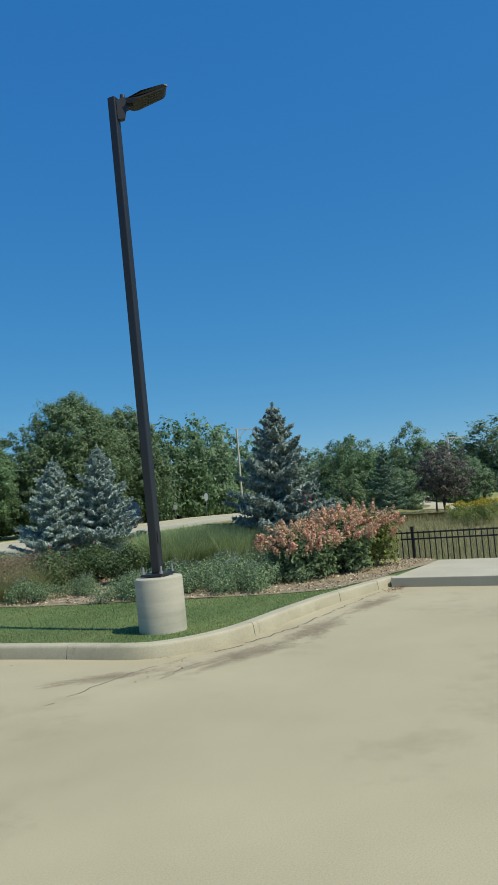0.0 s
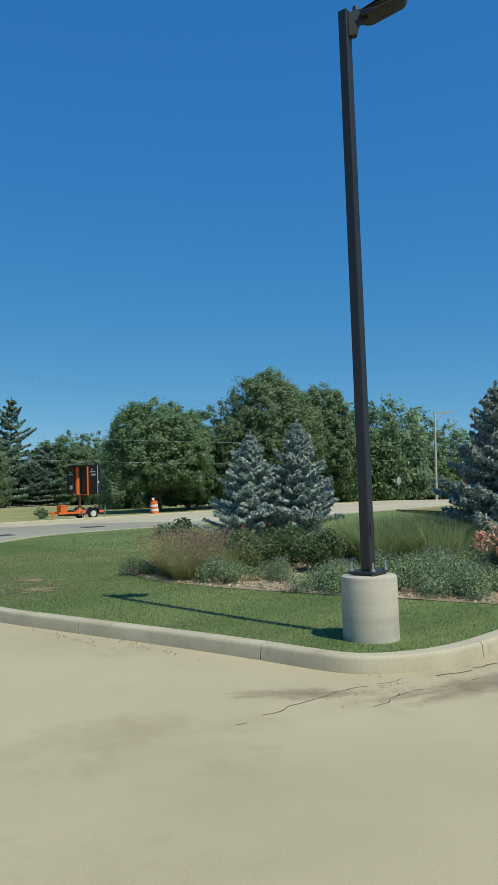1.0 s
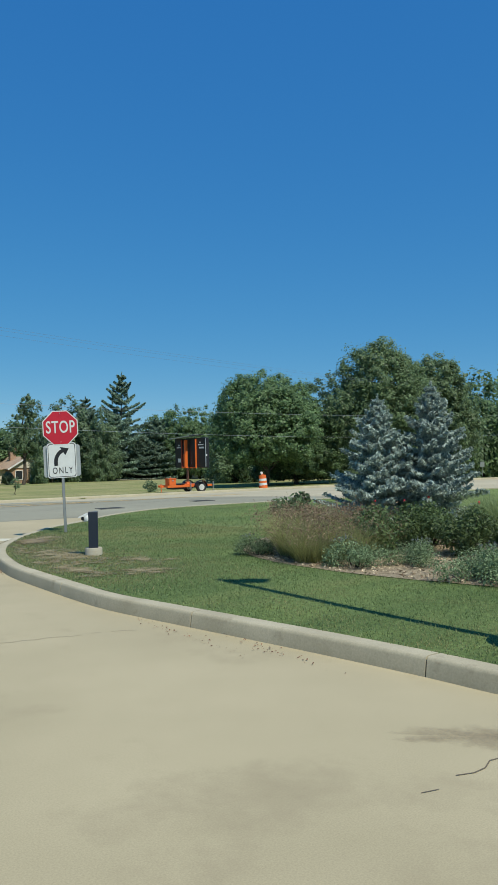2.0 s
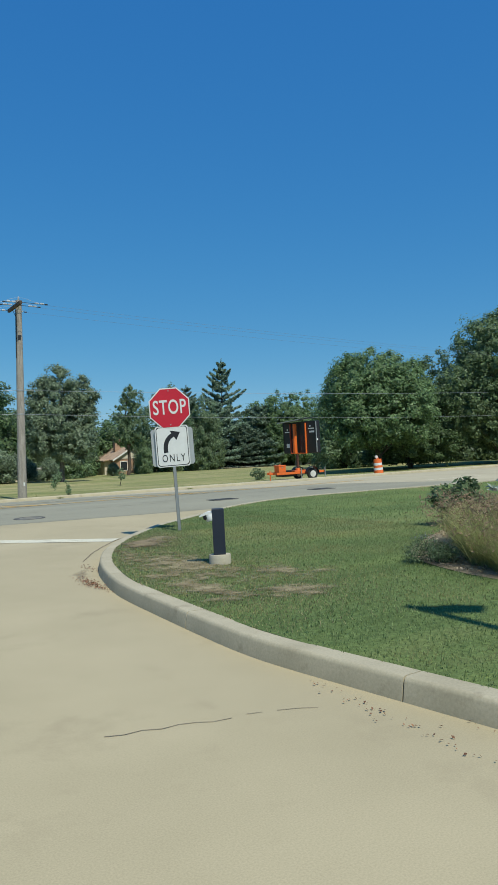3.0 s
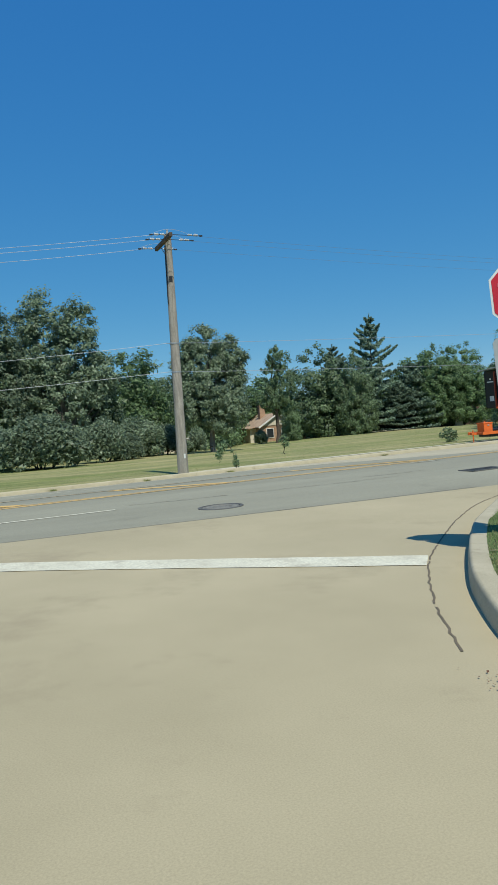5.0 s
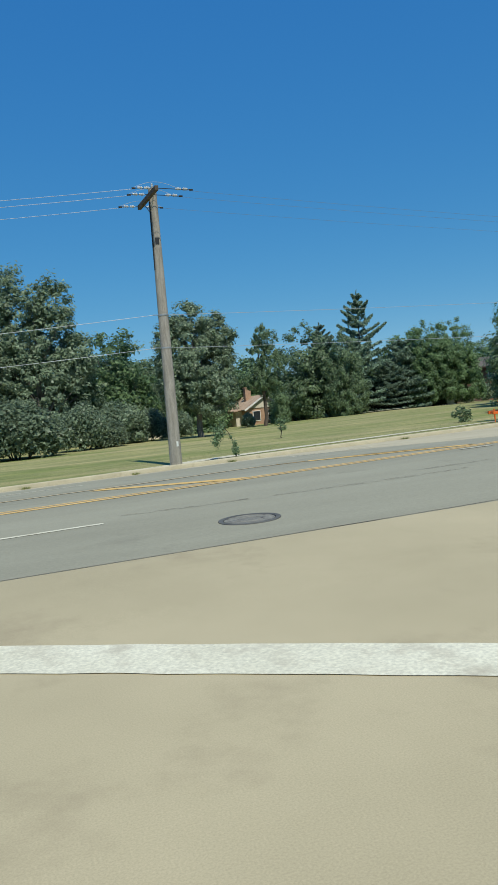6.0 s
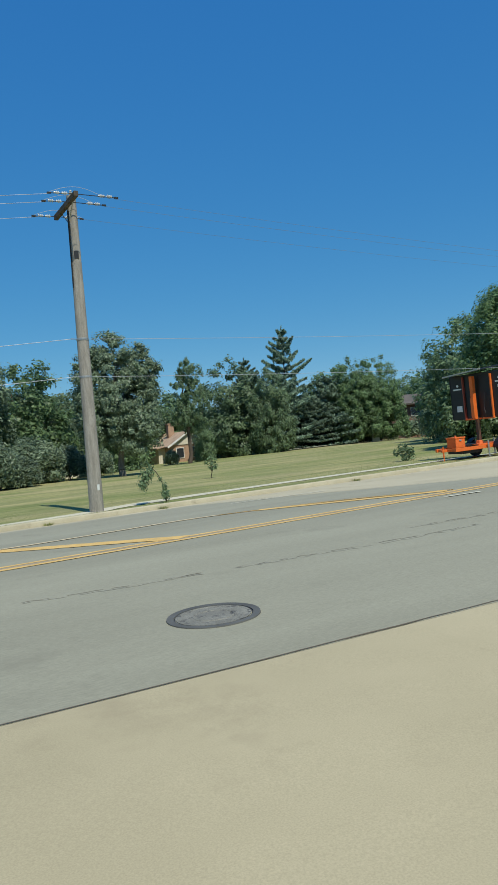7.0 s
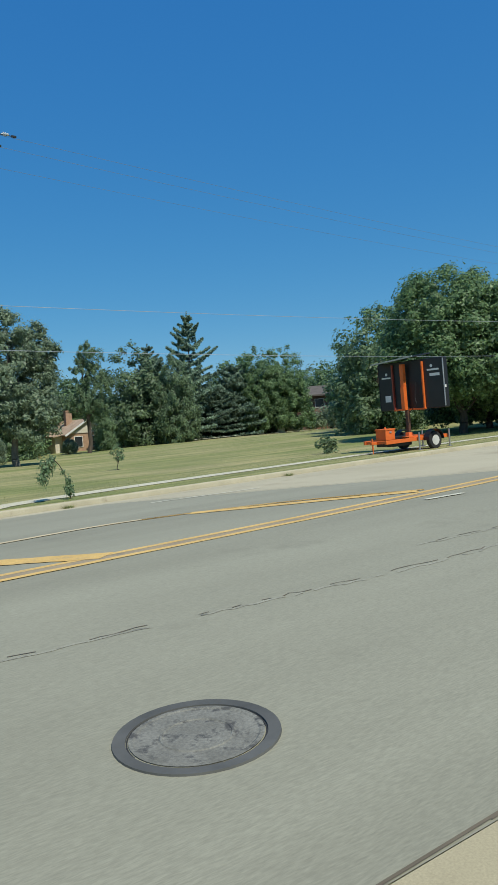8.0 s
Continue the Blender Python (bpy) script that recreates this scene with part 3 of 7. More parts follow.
def broad_tree(name, h, w, seed, mat, bark, label, clear=0.22, clumps=500, leaves=40000, leaf=0.12, lobes=None, lean=0.0, category="tree", droop=0.0, girth=1.0, spread=None, subs=5, trunks=1):
    """A broadleaf tree at the origin: trunk, limbs, and a crown of many leafy sprays over several lobes."""
    rng = np.random.default_rng(seed)
    root = thing(name, Matrix.Identity(4), label, category)
    bm = bmesh.new()
    z0 = h * clear
    r0 = (0.02 * h + 0.03) * girth
    if lobes is None:
        lobes = [(0, 0, 0.52 + clear * 0.42, 0.40, 0.46 - clear * 0.42)]
        if clear < 0.1:
            for a in (0.4, 1.7, 2.9, 4.2, 5.4):
                lobes.append((0.24 * math.cos(a), 0.24 * math.sin(a), 0.2, 0.24, 0.22))
        for i in range(subs):
            a, u = i * 2.4 + rng.uniform(-0.4, 0.4), rng.uniform(0.12, 0.75)
            lobes.append((0.27 * math.cos(a) * (1.15 - 0.7 * u), 0.27 * math.sin(a) * (1.15 - 0.7 * u), clear + (0.92 - clear) * (0.18 + 0.62 * u), rng.uniform(0.19, 0.26), rng.uniform(0.14, 0.2)))
    lobes = [(x * w + lean * z, y * w, z * h, r * w, q * h) for x, y, z, r, q in lobes]
    top = Vector((lean, 0, h * 0.72))
    for k in range(trunks):
        off = Vector((0, 0, 0)) if trunks == 1 else Vector((math.cos(k * 2.1), math.sin(k * 2.1), 0)) * w * 0.10
        rk = r0 if trunks == 1 else r0 * 0.6
        limb(bm, Vector((0, 0, -0.25)) + off * 0.5, Vector((lean * 0.4, 0, z0)) + off * 1.6, rk * 1.15, rk * 0.85, rng, 3, 9)
        limb(bm, Vector((lean * 0.4, 0, z0)) + off * 1.6, top + off * 2.2, rk * 0.85, rk * 0.2, rng, 4, 8)
    for k in range(14):
        q = lobes[k % len(lobes)]
        d = rng.normal(size=3)
        d /= np.linalg.norm(d)
        c = Vector((q[0] + d[0] * q[3] * 0.75, q[1] + d[1] * q[3] * 0.75, max(z0 * 1.1, q[2] + d[2] * q[4] * 0.7)))
        start = Vector((lean * 0.4, 0, z0)).lerp(top, max(0.0, min(0.9, (c.z - z0) / (h - z0) - 0.3)))
        limb(bm, start, c, r0 * 0.34, r0 * 0.06, rng, 3, 6)
    part("trunk", bm, bark, root, smooth=True)
    pos, nrm = crown_points(rng, h, z0, lobes, clumps, leaves, spread or 0.066 * w, droop)
    part("crown", leaf_mesh("crown", pos, nrm, leaf * rng.uniform(0.6, 1.3, len(pos)), mat, 1.5, rng, droop * 1.5, 3), mat, root)["kind"] = "stuff"
    return root


def spruce_tree(name, h, w, seed, mat, label, levels=17, per_ring=11, tuft=0.07, droop=0.12, bare=0.03, gaps=0.0, power=0.9, sprays=26, upturn=0.0, fan=0.42, long=2.8, ragged=0.19):
    """A conifer at the origin: straight trunk, whorls of branches, each feathered with needle sprays."""
    rng = np.random.default_rng(seed)
    root = thing(name, Matrix.Identity(4), label, "tree")
    bm = bmesh.new()
    r0 = 0.016 * h + 0.02
    tube(bm, (0, 0, -0.2), (0, 0, h * 0.97), r0, 0.008, 9)
    pos, nrm, size = [], [], []
    for lv in range(levels):
        f = lv / (levels - 1)
        z = h * (bare + (0.985 - bare) * f ** 0.93)
        n = max(4, int(per_ring * (1.1 - 0.55 * f)))
        for k in range(n):
            if rng.random() < gaps:
                continue
            ang = 2 * math.pi * (k + 0.5 * (lv % 2)) / n + rng.normal() * 0.18
            length = 0.5 * w * max(0.03, (1 - f)) ** power * rng.uniform(1 - 1.2 * ragged, 1 + ragged) + 0.02 * w
            rise = upturn + (0.55 * f) - droop
            dirv = Vector((math.cos(ang), math.sin(ang), rise + rng.normal() * 0.08)).normalized()
            side = dirv.cross(Vector((0, 0, 1))).normalized()
            start = Vector((0, 0, z))
            tube(bm, start, start + dirv * length * 0.92, max(0.006, r0 * 0.22 * (1 - f)), 0.003, 4, False)
            m = max(4, int(sprays * (0.35 + length / (0.5 * w))))
            for q in range(m):
                t = (q + rng.random()) / m
                spread = (1 - t) * fan * length + tuft * 0.4
                sg = rng.uniform(-1, 1)
                p = start + dirv * (length * (0.16 + 0.86 * t)) + side * sg * spread + Vector((0, 0, -0.10 * length * t * (1 - upturn * 2) + 0.35 * upturn * length * t * t + rng.normal() * tuft * 0.45))
                pos.append(p)
                o = dirv + side * sg * 1.1 + Vector((0, 0, 0.25))
                nrm.append((o.x * 0.4 + rng.normal() * 0.8, o.y * 0.4 + rng.normal() * 0.8, 0.6 + rng.normal() * 0.6))
                size.append(tuft * rng.uniform(0.7, 1.35))
    for lx, ly, lh in ((0, 0, 0.065), (0.035, 0.02, 0.02), (-0.04, 0.01, -0.01)):
        for q in range(90):
            f = rng.random()
            pos.append(Vector((lx * h * 0.6 * (1 - 0.3 * f) + rng.normal() * tuft * 0.28, ly * h * 0.6 + rng.normal() * tuft * 0.28, h * (0.9 + (0.1 + lh) * f))))
            nrm.append((rng.normal(), rng.normal(), 0.1))
            size.append(tuft * rng.uniform(0.5, 1.0))
    part("trunk", bm, M_BARK, root, smooth=True)
    pos, nrm = np.array(pos), np.array(nrm)
    part("crown", leaf_mesh("crown", pos, nrm, np.array(size), mat, long, rng), mat, root)["kind"] = "stuff"
    return root


def shrub(name, w, d, h, seed, mat, label, n=2600, leaf=0.06, category="shrub", clumps=16, blooms=None, bloom_n=0, bloom_size=0.05, stems=10, lump=0.2):
    """A many-stemmed shrub at the origin with leaves in clumps and, on request, blooms at its outside."""
    rng = np.random.default_rng(seed)
    root = thing(name, Matrix.Identity(4), label, category)
    bm = bmesh.new()
    cs = []
    for i in range(clumps):
        a, r = rng.uniform(0, 2 * math.pi), math.sqrt(rng.uniform(0, 1))
        zz = rng.uniform(0.22, 0.9) * (1 - 0.4 * r * r)
        cs.append((math.cos(a) * r * w * 0.38, math.sin(a) * r * d * 0.38, h * zz))
    for c in cs[:stems]:
        limb(bm, (c[0] * 0.25, c[1] * 0.25, -0.08), c, 0.012 + 0.008 * h, 0.004, rng, 2, 5)
    part("woody_base", bm, M_BARK, root)
    pos, nrm = [], []
    for c in cs:
        k = n // clumps
        q = rng.normal(size=(k, 3))
        q /= np.linalg.norm(q, axis=1)[:, None]
        rr = (0.5 + 0.55 * rng.random((k, 1)))
        pos.append(np.array(c) + q * rr * np.array((w * lump, d * lump, h * lump * 1.3)))
        nrm.append(q + np.array((0, 0, 0.6)) + rng.normal(size=(k, 3)) * 0.5)
    pos, nrm = np.concatenate(pos), np.concatenate(nrm)
    keep = pos[:, 2] > 0.0
    pos, nrm = pos[keep], nrm[keep]
    part("foliage", leaf_mesh("foliage", pos, nrm, leaf * rng.uniform(0.7, 1.3, len(pos)), mat, 1.7, rng, 0.0, 3 if n > 4000 else 4), mat, root)["kind"] = "stuff"
    if blooms:
        score = pos[:, 2] / h + 0.35 * np.hypot(pos[:, 0] / w, pos[:, 1] / d) + rng.random(len(pos)) * 0.35
        top = pos[np.argsort(-score)[:bloom_n]]
        bp, bn = [], []
        for t in top:
            k = 9
            q = rng.normal(size=(k, 3))
            q /= np.linalg.norm(q, axis=1)[:, None]
            bp.append(t + np.array((0, 0, bloom_size * 0.8)) + q * np.array((0.6, 0.6, 1.0)) * bloom_size)
            bn.append(q + rng.normal(size=(k, 3)) * 0.3)
        bp, bn = np.concatenate(bp), np.concatenate(bn)
        part("flower_cover", leaf_mesh("flower_cover", bp, bn, bloom_size * rng.uniform(0.6, 1.1, len(bp)), blooms, 1.2, rng), blooms, root)["kind"] = "stuff"
    return root


def grass_clump(name, w, h, seed, mat, label, n=500, width=0.006, plumes=None, lean=0.45, category="ornamental grass"):
    rng = np.random.default_rng(seed)
    root = thing(name, Matrix.Identity(4), label, category)
    a, r = rng.uniform(0, 2 * math.pi, n), np.sqrt(rng.random(n)) * 0.26 * w
    base = np.stack([np.cos(a) * r, np.sin(a) * r, np.full(n, -0.04)], 1)
    out = rng.uniform(0.1, 1.0, n) * lean * w
    hh = h * rng.uniform(0.6, 1.05, n)
    a2 = a + rng.normal(size=n) * 1.6
    tip = base + np.stack([np.cos(a2) * out, np.sin(a2) * out, hh], 1)
    part("tuft", blade_mesh("tuft", base, tip, width * rng.uniform(0.6, 1.2, n), mat), mat, root)["kind"] = "stuff"
    if plumes:
        k = n // 9
        pts = np.repeat(tip[:k] * np.array((0.95, 0.95, 1.0)), 4, 0) + rng.normal(size=(4 * k, 3)) * np.array((0.03, 0.03, 0.07))
        pts[:, 2] += 0.03 * h
        part("plumage", leaf_mesh("plumage", pts, rng.normal(size=(4 * k, 3)), 0.011 * rng.uniform(0.6, 1.3, 4 * k), plumes, 6.0, rng), plumes, root)["kind"] = "stuff"
    return root


def stand(ob, x, y, z=None, turn=0.0, k=1.0, kz=None):
    """Sets a finished plant on its place, turned and scaled."""
    ob.matrix_basis = Matrix.Translation((x, y, far_top(x, y) - 0.02 if z is None else z)) @ Matrix.Rotation(turn, 4, "Z") @ Matrix.Diagonal((k, k, k if kz is None else kz, 1))
    return ob


def again(ob, x, y, turn, k=1.0, kz=None, z=None, label=""):
    """One more plant of the same kind, turned and scaled."""
    c = copy_thing(ob, Matrix.Identity(4))
    stand(c, x, y, z, turn, k, kz)
    if label:
        c["label"] = label
    return c


# trees beyond the road
maple = stand(broad_tree("maple_tree", 9.5, 8.6, 11, M_LEAF_A, M_BARK, "large dense green maple with a dark trunk on the verge", 0.12, 1350, 105000, 0.135, [(0, 0, 0.52, 0.46, 0.40), (-0.2, 0, 0.71, 0.27, 0.22), (0.2, 0, 0.69, 0.27, 0.22), (0, 0.1, 0.82, 0.24, 0.15), (-0.28, -0.05, 0.42, 0.22, 0.24), (0.27, 0.05, 0.4, 0.24, 0.25), (0.02, -0.25, 0.45, 0.26, 0.27)], spread=0.56), 28.7, 31.0, turn=0.1, k=1.0, kz=0.97)
maple_b = broad_tree("maple_tree", 9.0, 7.6, 12, M_LEAF_A, M_BARK, "broad green maple at the edge of the mown grass", 0.095, 900, 80000, 0.14, subs=6, spread=0.52)
stand(maple_b, 33.2, 33.0, turn=1.0, kz=0.92)
oak = stand(broad_tree("oak_tree", 12.0, 9.6, 21, M_LEAF_B, M_BARK, "tall olive-green oak with a domed crown", 0.03, 1400, 98000, 0.155, [(0, 0, 0.5, 0.44, 0.46), (-0.12, 0, 0.78, 0.27, 0.2), (0.15, 0, 0.74, 0.27, 0.2), (0.2, 0.15, 0.35, 0.3, 0.3), (-0.25, 0.05, 0.4, 0.27, 0.33), (0.05, -0.2, 0.4, 0.3, 0.35)]), 40.3, 30.2, turn=0.2)
oak_b = broad_tree("oak_tree", 11.6, 8.8, 22, M_LEAF_B, M_BARK, "tall olive-green oak beside a larger one", 0.03, 1200, 76000, 0.17, [(0, 0, 0.5, 0.44, 0.46), (-0.15, 0, 0.74, 0.27, 0.2), (0.15, 0, 0.7, 0.27, 0.22), (0.2, -0.1, 0.35, 0.3, 0.3), (-0.25, -0.1, 0.4, 0.27, 0.33)])
stand(oak_b, 47.5, 31.5, turn=2.0)
silver = stand(broad_tree("silver_maple", 9.7, 6.6, 36, M_LEAF_C, M_BARK_GREY, "silver maple with grey-green leaves and a pale trunk", 0.2, 900, 84000, 0.13, [(-0.03, 0, 0.56, 0.38, 0.33), (0.26, 0, 0.72, 0.21, 0.18), (-0.22, 0, 0.66, 0.24, 0.2), (-0.05, 0, 0.84, 0.2, 0.15), (0.25, 0.05, 0.45, 0.24, 0.2), (-0.24, -0.1, 0.4, 0.26, 0.2), (0.1, -0.15, 0.3, 0.3, 0.16)]), 10.8, 52.5, turn=0.1, kz=1.05)
wood = broad_tree("woodland_tree", 11.2, 9.6, 41, M_LEAF_D, M_BARK, "dull green tree of the woodland edge", 0.03, 600, 30000, 0.25, subs=6, spread=0.84)
wood_b = broad_tree("woodland_tree", 11.2, 10.4, 42, M_LEAF_A, M_BARK, "dark green tree of the woodland edge", 0.03, 600, 30000, 0.25, subs=6, spread=0.88)
wood_c = broad_tree("poplar_tree", 14.6, 10.0, 43, M_LEAF_C, M_BARK_GREY, "tall silvery-green poplar at the edge of the grass", 0.06, 1000, 54000, 0.20, [(-0.14, 0, 0.66, 0.22, 0.33), (0.13, 0, 0.62, 0.2, 0.34), (0.3, 0, 0.5, 0.17, 0.13), (-0.32, 0, 0.45, 0.2, 0.26), (0.02, 0.05, 0.32, 0.36, 0.26), (0.3, 0.1, 0.3, 0.2, 0.2)])
airy = broad_tree("locust_tree", 12.9, 4.8, 44, M_LEAF_D, M_BARK, "thin airy tree with a drooping crown and leaning trunk", 0.3, 330, 21000, 0.15, [(0.08, 0, 0.86, 0.3, 0.12), (-0.02, 0, 0.7, 0.33, 0.13), (0.2, 0, 0.55, 0.4, 0.13), (-0.22, 0, 0.46, 0.33, 0.12), (0.3, 0.1, 0.4, 0.32, 0.12)], 0.5, droop=0.5, girth=0.8)
far_wood = broad_tree("woodland_tree", 11.2, 9.6, 45, M_LEAF_D, M_BARK, "dull green tree of the woodland edge", 0.03, 620, 16500, 0.34, subs=6, spread=0.92)
far_wood_b = broad_tree("woodland_tree", 11.2, 10.4, 46, M_LEAF_A, M_BARK, "dark green tree of the woodland edge", 0.03, 620, 16500, 0.34, subs=6, spread=0.95)
stand(far_wood, 52.0, 47.0, turn=0.7, k=0.9, kz=0.9)
stand(far_wood_b, 72.0, 66.0, turn=1.1, k=1.05)
stand(wood, 34.0, 84.0, turn=0.3, k=1.02)
stand(wood_b, 54.0, 90.0, turn=1.3, k=1.12, kz=1.0)
again(maple_b, 51.2, 83.5, 2.0, 1.08, 1.2, label="dense dark green tree beside the tall pines")
again(maple_b, 55.2, 84.0, 4.3, 1.1, 1.22, label="dense dark green tree beside the tall pines")
stand(wood_c, -0.2, 60.0, turn=0.1, k=0.98)
stand(airy, 23.8, 73.6, turn=0.2, k=0.88, kz=0.86)

pine = stand(spruce_tree("pine_tree", 14.7, 11.0, 51, M_PINE, "tall dark pine with layered upswept boughs", 15, 8, 0.125, 0.0, 0.04, 0.12, 0.62, 430, 0.16, 0.40, 3.2, 0.30), 43.6, 88.0, kz=1.05)
again(pine, 38.0, 88.5, 1.3, 0.88, 0.80, label="dark pine standing against a taller one")
mass = spruce_tree("pine_tree", 10.5, 8.8, 52, M_PINE, "broad dark pine with dense layered boughs", 11, 9, 0.215, 0.04, 0.02, 0.14, 0.30, 180, 0.1, 0.46, 2.3, 0.40)
stand(mass, 40.6, 84.0, turn=0.4, k=0.9, kz=0.85)
again(mass, 47.6, 84.0, 2.4, 0.85, 0.8)
again(mass, 36.2, 83.0, 4.0, 0.75, 0.9)
again(mass, 44.2, 82.6, 1.0, 0.62, 0.5, label="low dark conifer under a tall pine")
again(mass, 50.2, 86.5, 2.0, 0.8, 0.55, label="low dark conifer under a tall pine")
again(mass, 52.5, 92.0, 3.0, 0.9, 0.6, label="low dark conifer under a tall pine")
again(wood, 27.2, 77.6, 1.0, 0.27, 0.40, label="weeping green tree in front of a tan house")
again(wood, 36.4, 79.0, 2.2, 0.56, 0.88, label="rounded grey-green tree before dark pines")

BACK = [(wood_b, 5.5, 66.0, 0.95, 0.92), (wood, 9.5, 72.0, 0.95, 0.88), (wood_b, -4.0, 66.0, 1.0, 1.0), (wood, 15.5, 74.0, 0.8, 0.82), (wood_b, 19.0, 84.0, 0.8, 0.75),
        (wood, -9.0, 58.0, 1.0, 0.9), (wood_c, -14.0, 56.0, 0.9, 0.95), (wood_b, -20.0, 54.0, 1.0, 1.0), (wood, -27.0, 56.0, 1.1, 1.0), (wood, 86.0, 116.0, 1.1, 1.0),
        (wood_b, 82.0, 108.0, 1.15, 1.05), (wood, 90.0, 104.0, 1.1, 1.05), (wood_b, 74.0, 112.0, 1.0, 0.95), (wood, 35.0, 44.0, 0.75, 0.78), (wood_b, 42.0, 50.0, 1.05, 0.95), (wood, 50.0, 47.5, 1.0, 1.0), (wood_b, 60.0, 42.0, 1.0, 1.0),
        (wood, 66.0, 45.0, 1.0, 1.0), (wood_b, 75.0, 46.0, 1.05, 1.05), (wood, 84.0, 48.0, 1.1, 1.1), (wood_b, 94.0, 51.0, 1.1, 1.1), (wood, 104.0, 52.0, 1.2, 1.1), (wood_b, 114.0, 54.0, 1.2, 1.1), (wood, 108.0, 43.0, 1.0, 0.9),
        (wood_b, 120.0, 44.0, 1.1, 0.85), (wood, 98.0, 36.0, 0.8, 0.75), (wood_b, 118.0, 33.0, 1.0, 0.8), (wood, 104.0, 26.0, 0.9, 0.75), (wood_b, 112.0, 18.0, 1.0, 0.85), (wood, 100.0, 8.5, 1.1, 0.86), (wood_b, 104.0, -1.0, 1.1, 0.88), (wood, 108.0, -12.0, 1.1, 0.9),
        (wood_b, 58.0, 66.0, 1.0, 0.95), (wood, 70.0, 72.0, 1.1, 1.0), (wood_b, 84.0, 76.0, 1.1, 1.1), (wood, 98.0, 80.0, 1.2, 1.1), (wood_b, 30.0, 97.0, 1.0, 0.8), (wood, 20.0, 96.0, 1.1, 0.9), (wood_b, 10.0, 90.0, 1.1, 0.95), (wood, 0.0, 84.0, 1.1, 1.0), (wood_b, -12.0, 80.0, 1.2, 1.05)]
BACK += [(wood_c, -6.6, 57.0, 0.95, 0.9)]
BACK += [(wood if i % 2 else wood_b, 12.0 + 6.2 * i, 99.0 + 3.0 * math.sin(i * 1.9), 0.95, 0.72 + 0.08 * math.sin(i * 2.7)) for i in range(8)]
BACK += [(wood, 17.2, 78.0, 0.7, 0.62), (wood_b, 20.8, 90.0, 0.7, 0.7), (wood_b, 49.5, 89.5, 0.8, 0.85)]
for i, (src, x, y, k, kz) in enumerate(BACK):
    if x > 57 or y > 79.9:
        src = {wood: far_wood, wood_b: far_wood_b}.get(src, src)
        kz *= 1.18 if 57 < x < 96 and y < 55 else 1.0
    again(src, x, y, i * 1.7, k, kz)

# trees and bushes round the lower meadow
pond_tree = broad_tree("ornamental_tree", 3.9, 3.6, 61, M_LEAF_P, M_BARK, "dark purple-leaved ornamental tree with several stems", 0.11, 420, 17000, 0.075, trunks=3)
stand(pond_tree, 32.2, -5.4, turn=0.4)
small = broad_tree("young_tree", 2.3, 1.5, 62, M_LEAF_B, M_BARK, "small young tree with a thin trunk on the grass", 0.42, 120, 4500, 0.07)
stand(small, 30.8, -7.9)
olive = broad_tree("round_tree", 3.0, 2.7, 63, M_LEAF_B, M_BARK, "low olive-green rounded tree", 0.06, 320, 14000, 0.075)
stand(olive, 28.4, -1.2)
again(wood_b, 47.0, 6.3, 0.8, 0.42, 0.50, label="green tree behind the lower meadow")
again(wood, 62.7, 7.3, 1.9, 0.55, 0.62, label="light green tree behind the lower meadow")
again(wood_b, 54.0, 10.5, 2.9, 0.5, 0.50, label="green tree behind the lower meadow")
again(pine, 33.9, -1.4, 0.4, 0.30, 0.27, label="small dark pine beside an ornamental tree")

for i, (x, y) in enumerate(((54.5, 16.0), (56.0, 12.6), (56.5, 9.5), (49.0, 3.6), (60.0, 2.6), (66.0, 3.4), (72.0, 4.6), (80.0, 6.0), (50.5, 8.4), (68.0, 9.0))):
    again(far_wood if i % 2 else far_wood_b, x, y, i * 2.2, 0.42 + 0.05 * (i % 3), 0.30 + 0.05 * (i % 3), label="dense low tree of the hedge behind the meadow")

# bushes under the trees on the far side
bush = shrub("bush", 5.2, 4.2, 3.5, 71, M_LEAF_C, "wide grey-green bush at the edge of the grass", 11500, 0.14, "bush", 170, lump=0.11)
stand(bush, -2.9, 44.5, k=1.3, kz=1.08)
again(bush, -6.5, 48.0, 3.0, 1.2, 1.1)
again(bush, 1.6, 49.0, 0.4, 0.9, 0.95)
again(bush, 3.6, 50.5, 4.4, 0.7, 0.6)
again(bush, 7.8, 57.5, 5.1, 0.9, 0.8)
again(bush, -9.5, 46.0, 1.0, 1.1, 1.2)
again(bush, 5.0, 55.0, 2.0, 1.1, 1.0)
again(bush, 7.2, 60.6, 0.7, 0.3, 0.32, label="small grey-green bush before a pale wall")
again(bush, 10.4, 60.8, 2.7, 0.34, 0.36, label="small grey-green bush before a pale wall")
again(bush, 11.6, 61.6, 1.7, 0.5, 0.7, label="grey-green bush beside a pale wall")
thicket = shrub("bush", 5.2, 4.2, 3.5, 72, M_LEAF_C, "dense dark undergrowth of the woodland edge", 4400, 0.17, "bush", 120, lump=0.12)
stand(thicket, 66.0, 88.0, k=1.6, kz=1.1)
for i in range(26):
    again(thicket, -34 + 6.6 * i, 104 + 9 * math.sin(i * 2.1) - 0.22 * max(0, i - 12) * 6, i * 1.3, 1.9, 1.25, label="dense dark undergrowth of the woodland edge")
for i in range(9):
    again(thicket, 92 + 3.5 * math.sin(i * 1.7), 46 - 8.5 * i, i * 2.3, 1.8, 1.15, label="dense dark undergrowth of the woodland edge")
again(bush, 46.5, 62.0, 0.5, 0.8, 1.15, label="dark green bush near the sidewalk")
again(bush, 50.5, 64.0, 2.5, 0.7, 0.9, label="dark green bush near the sidewalk")
again(bush, 22.9, 76.5, 1.2, 0.44, 0.5, label="green bush in front of a tan house")
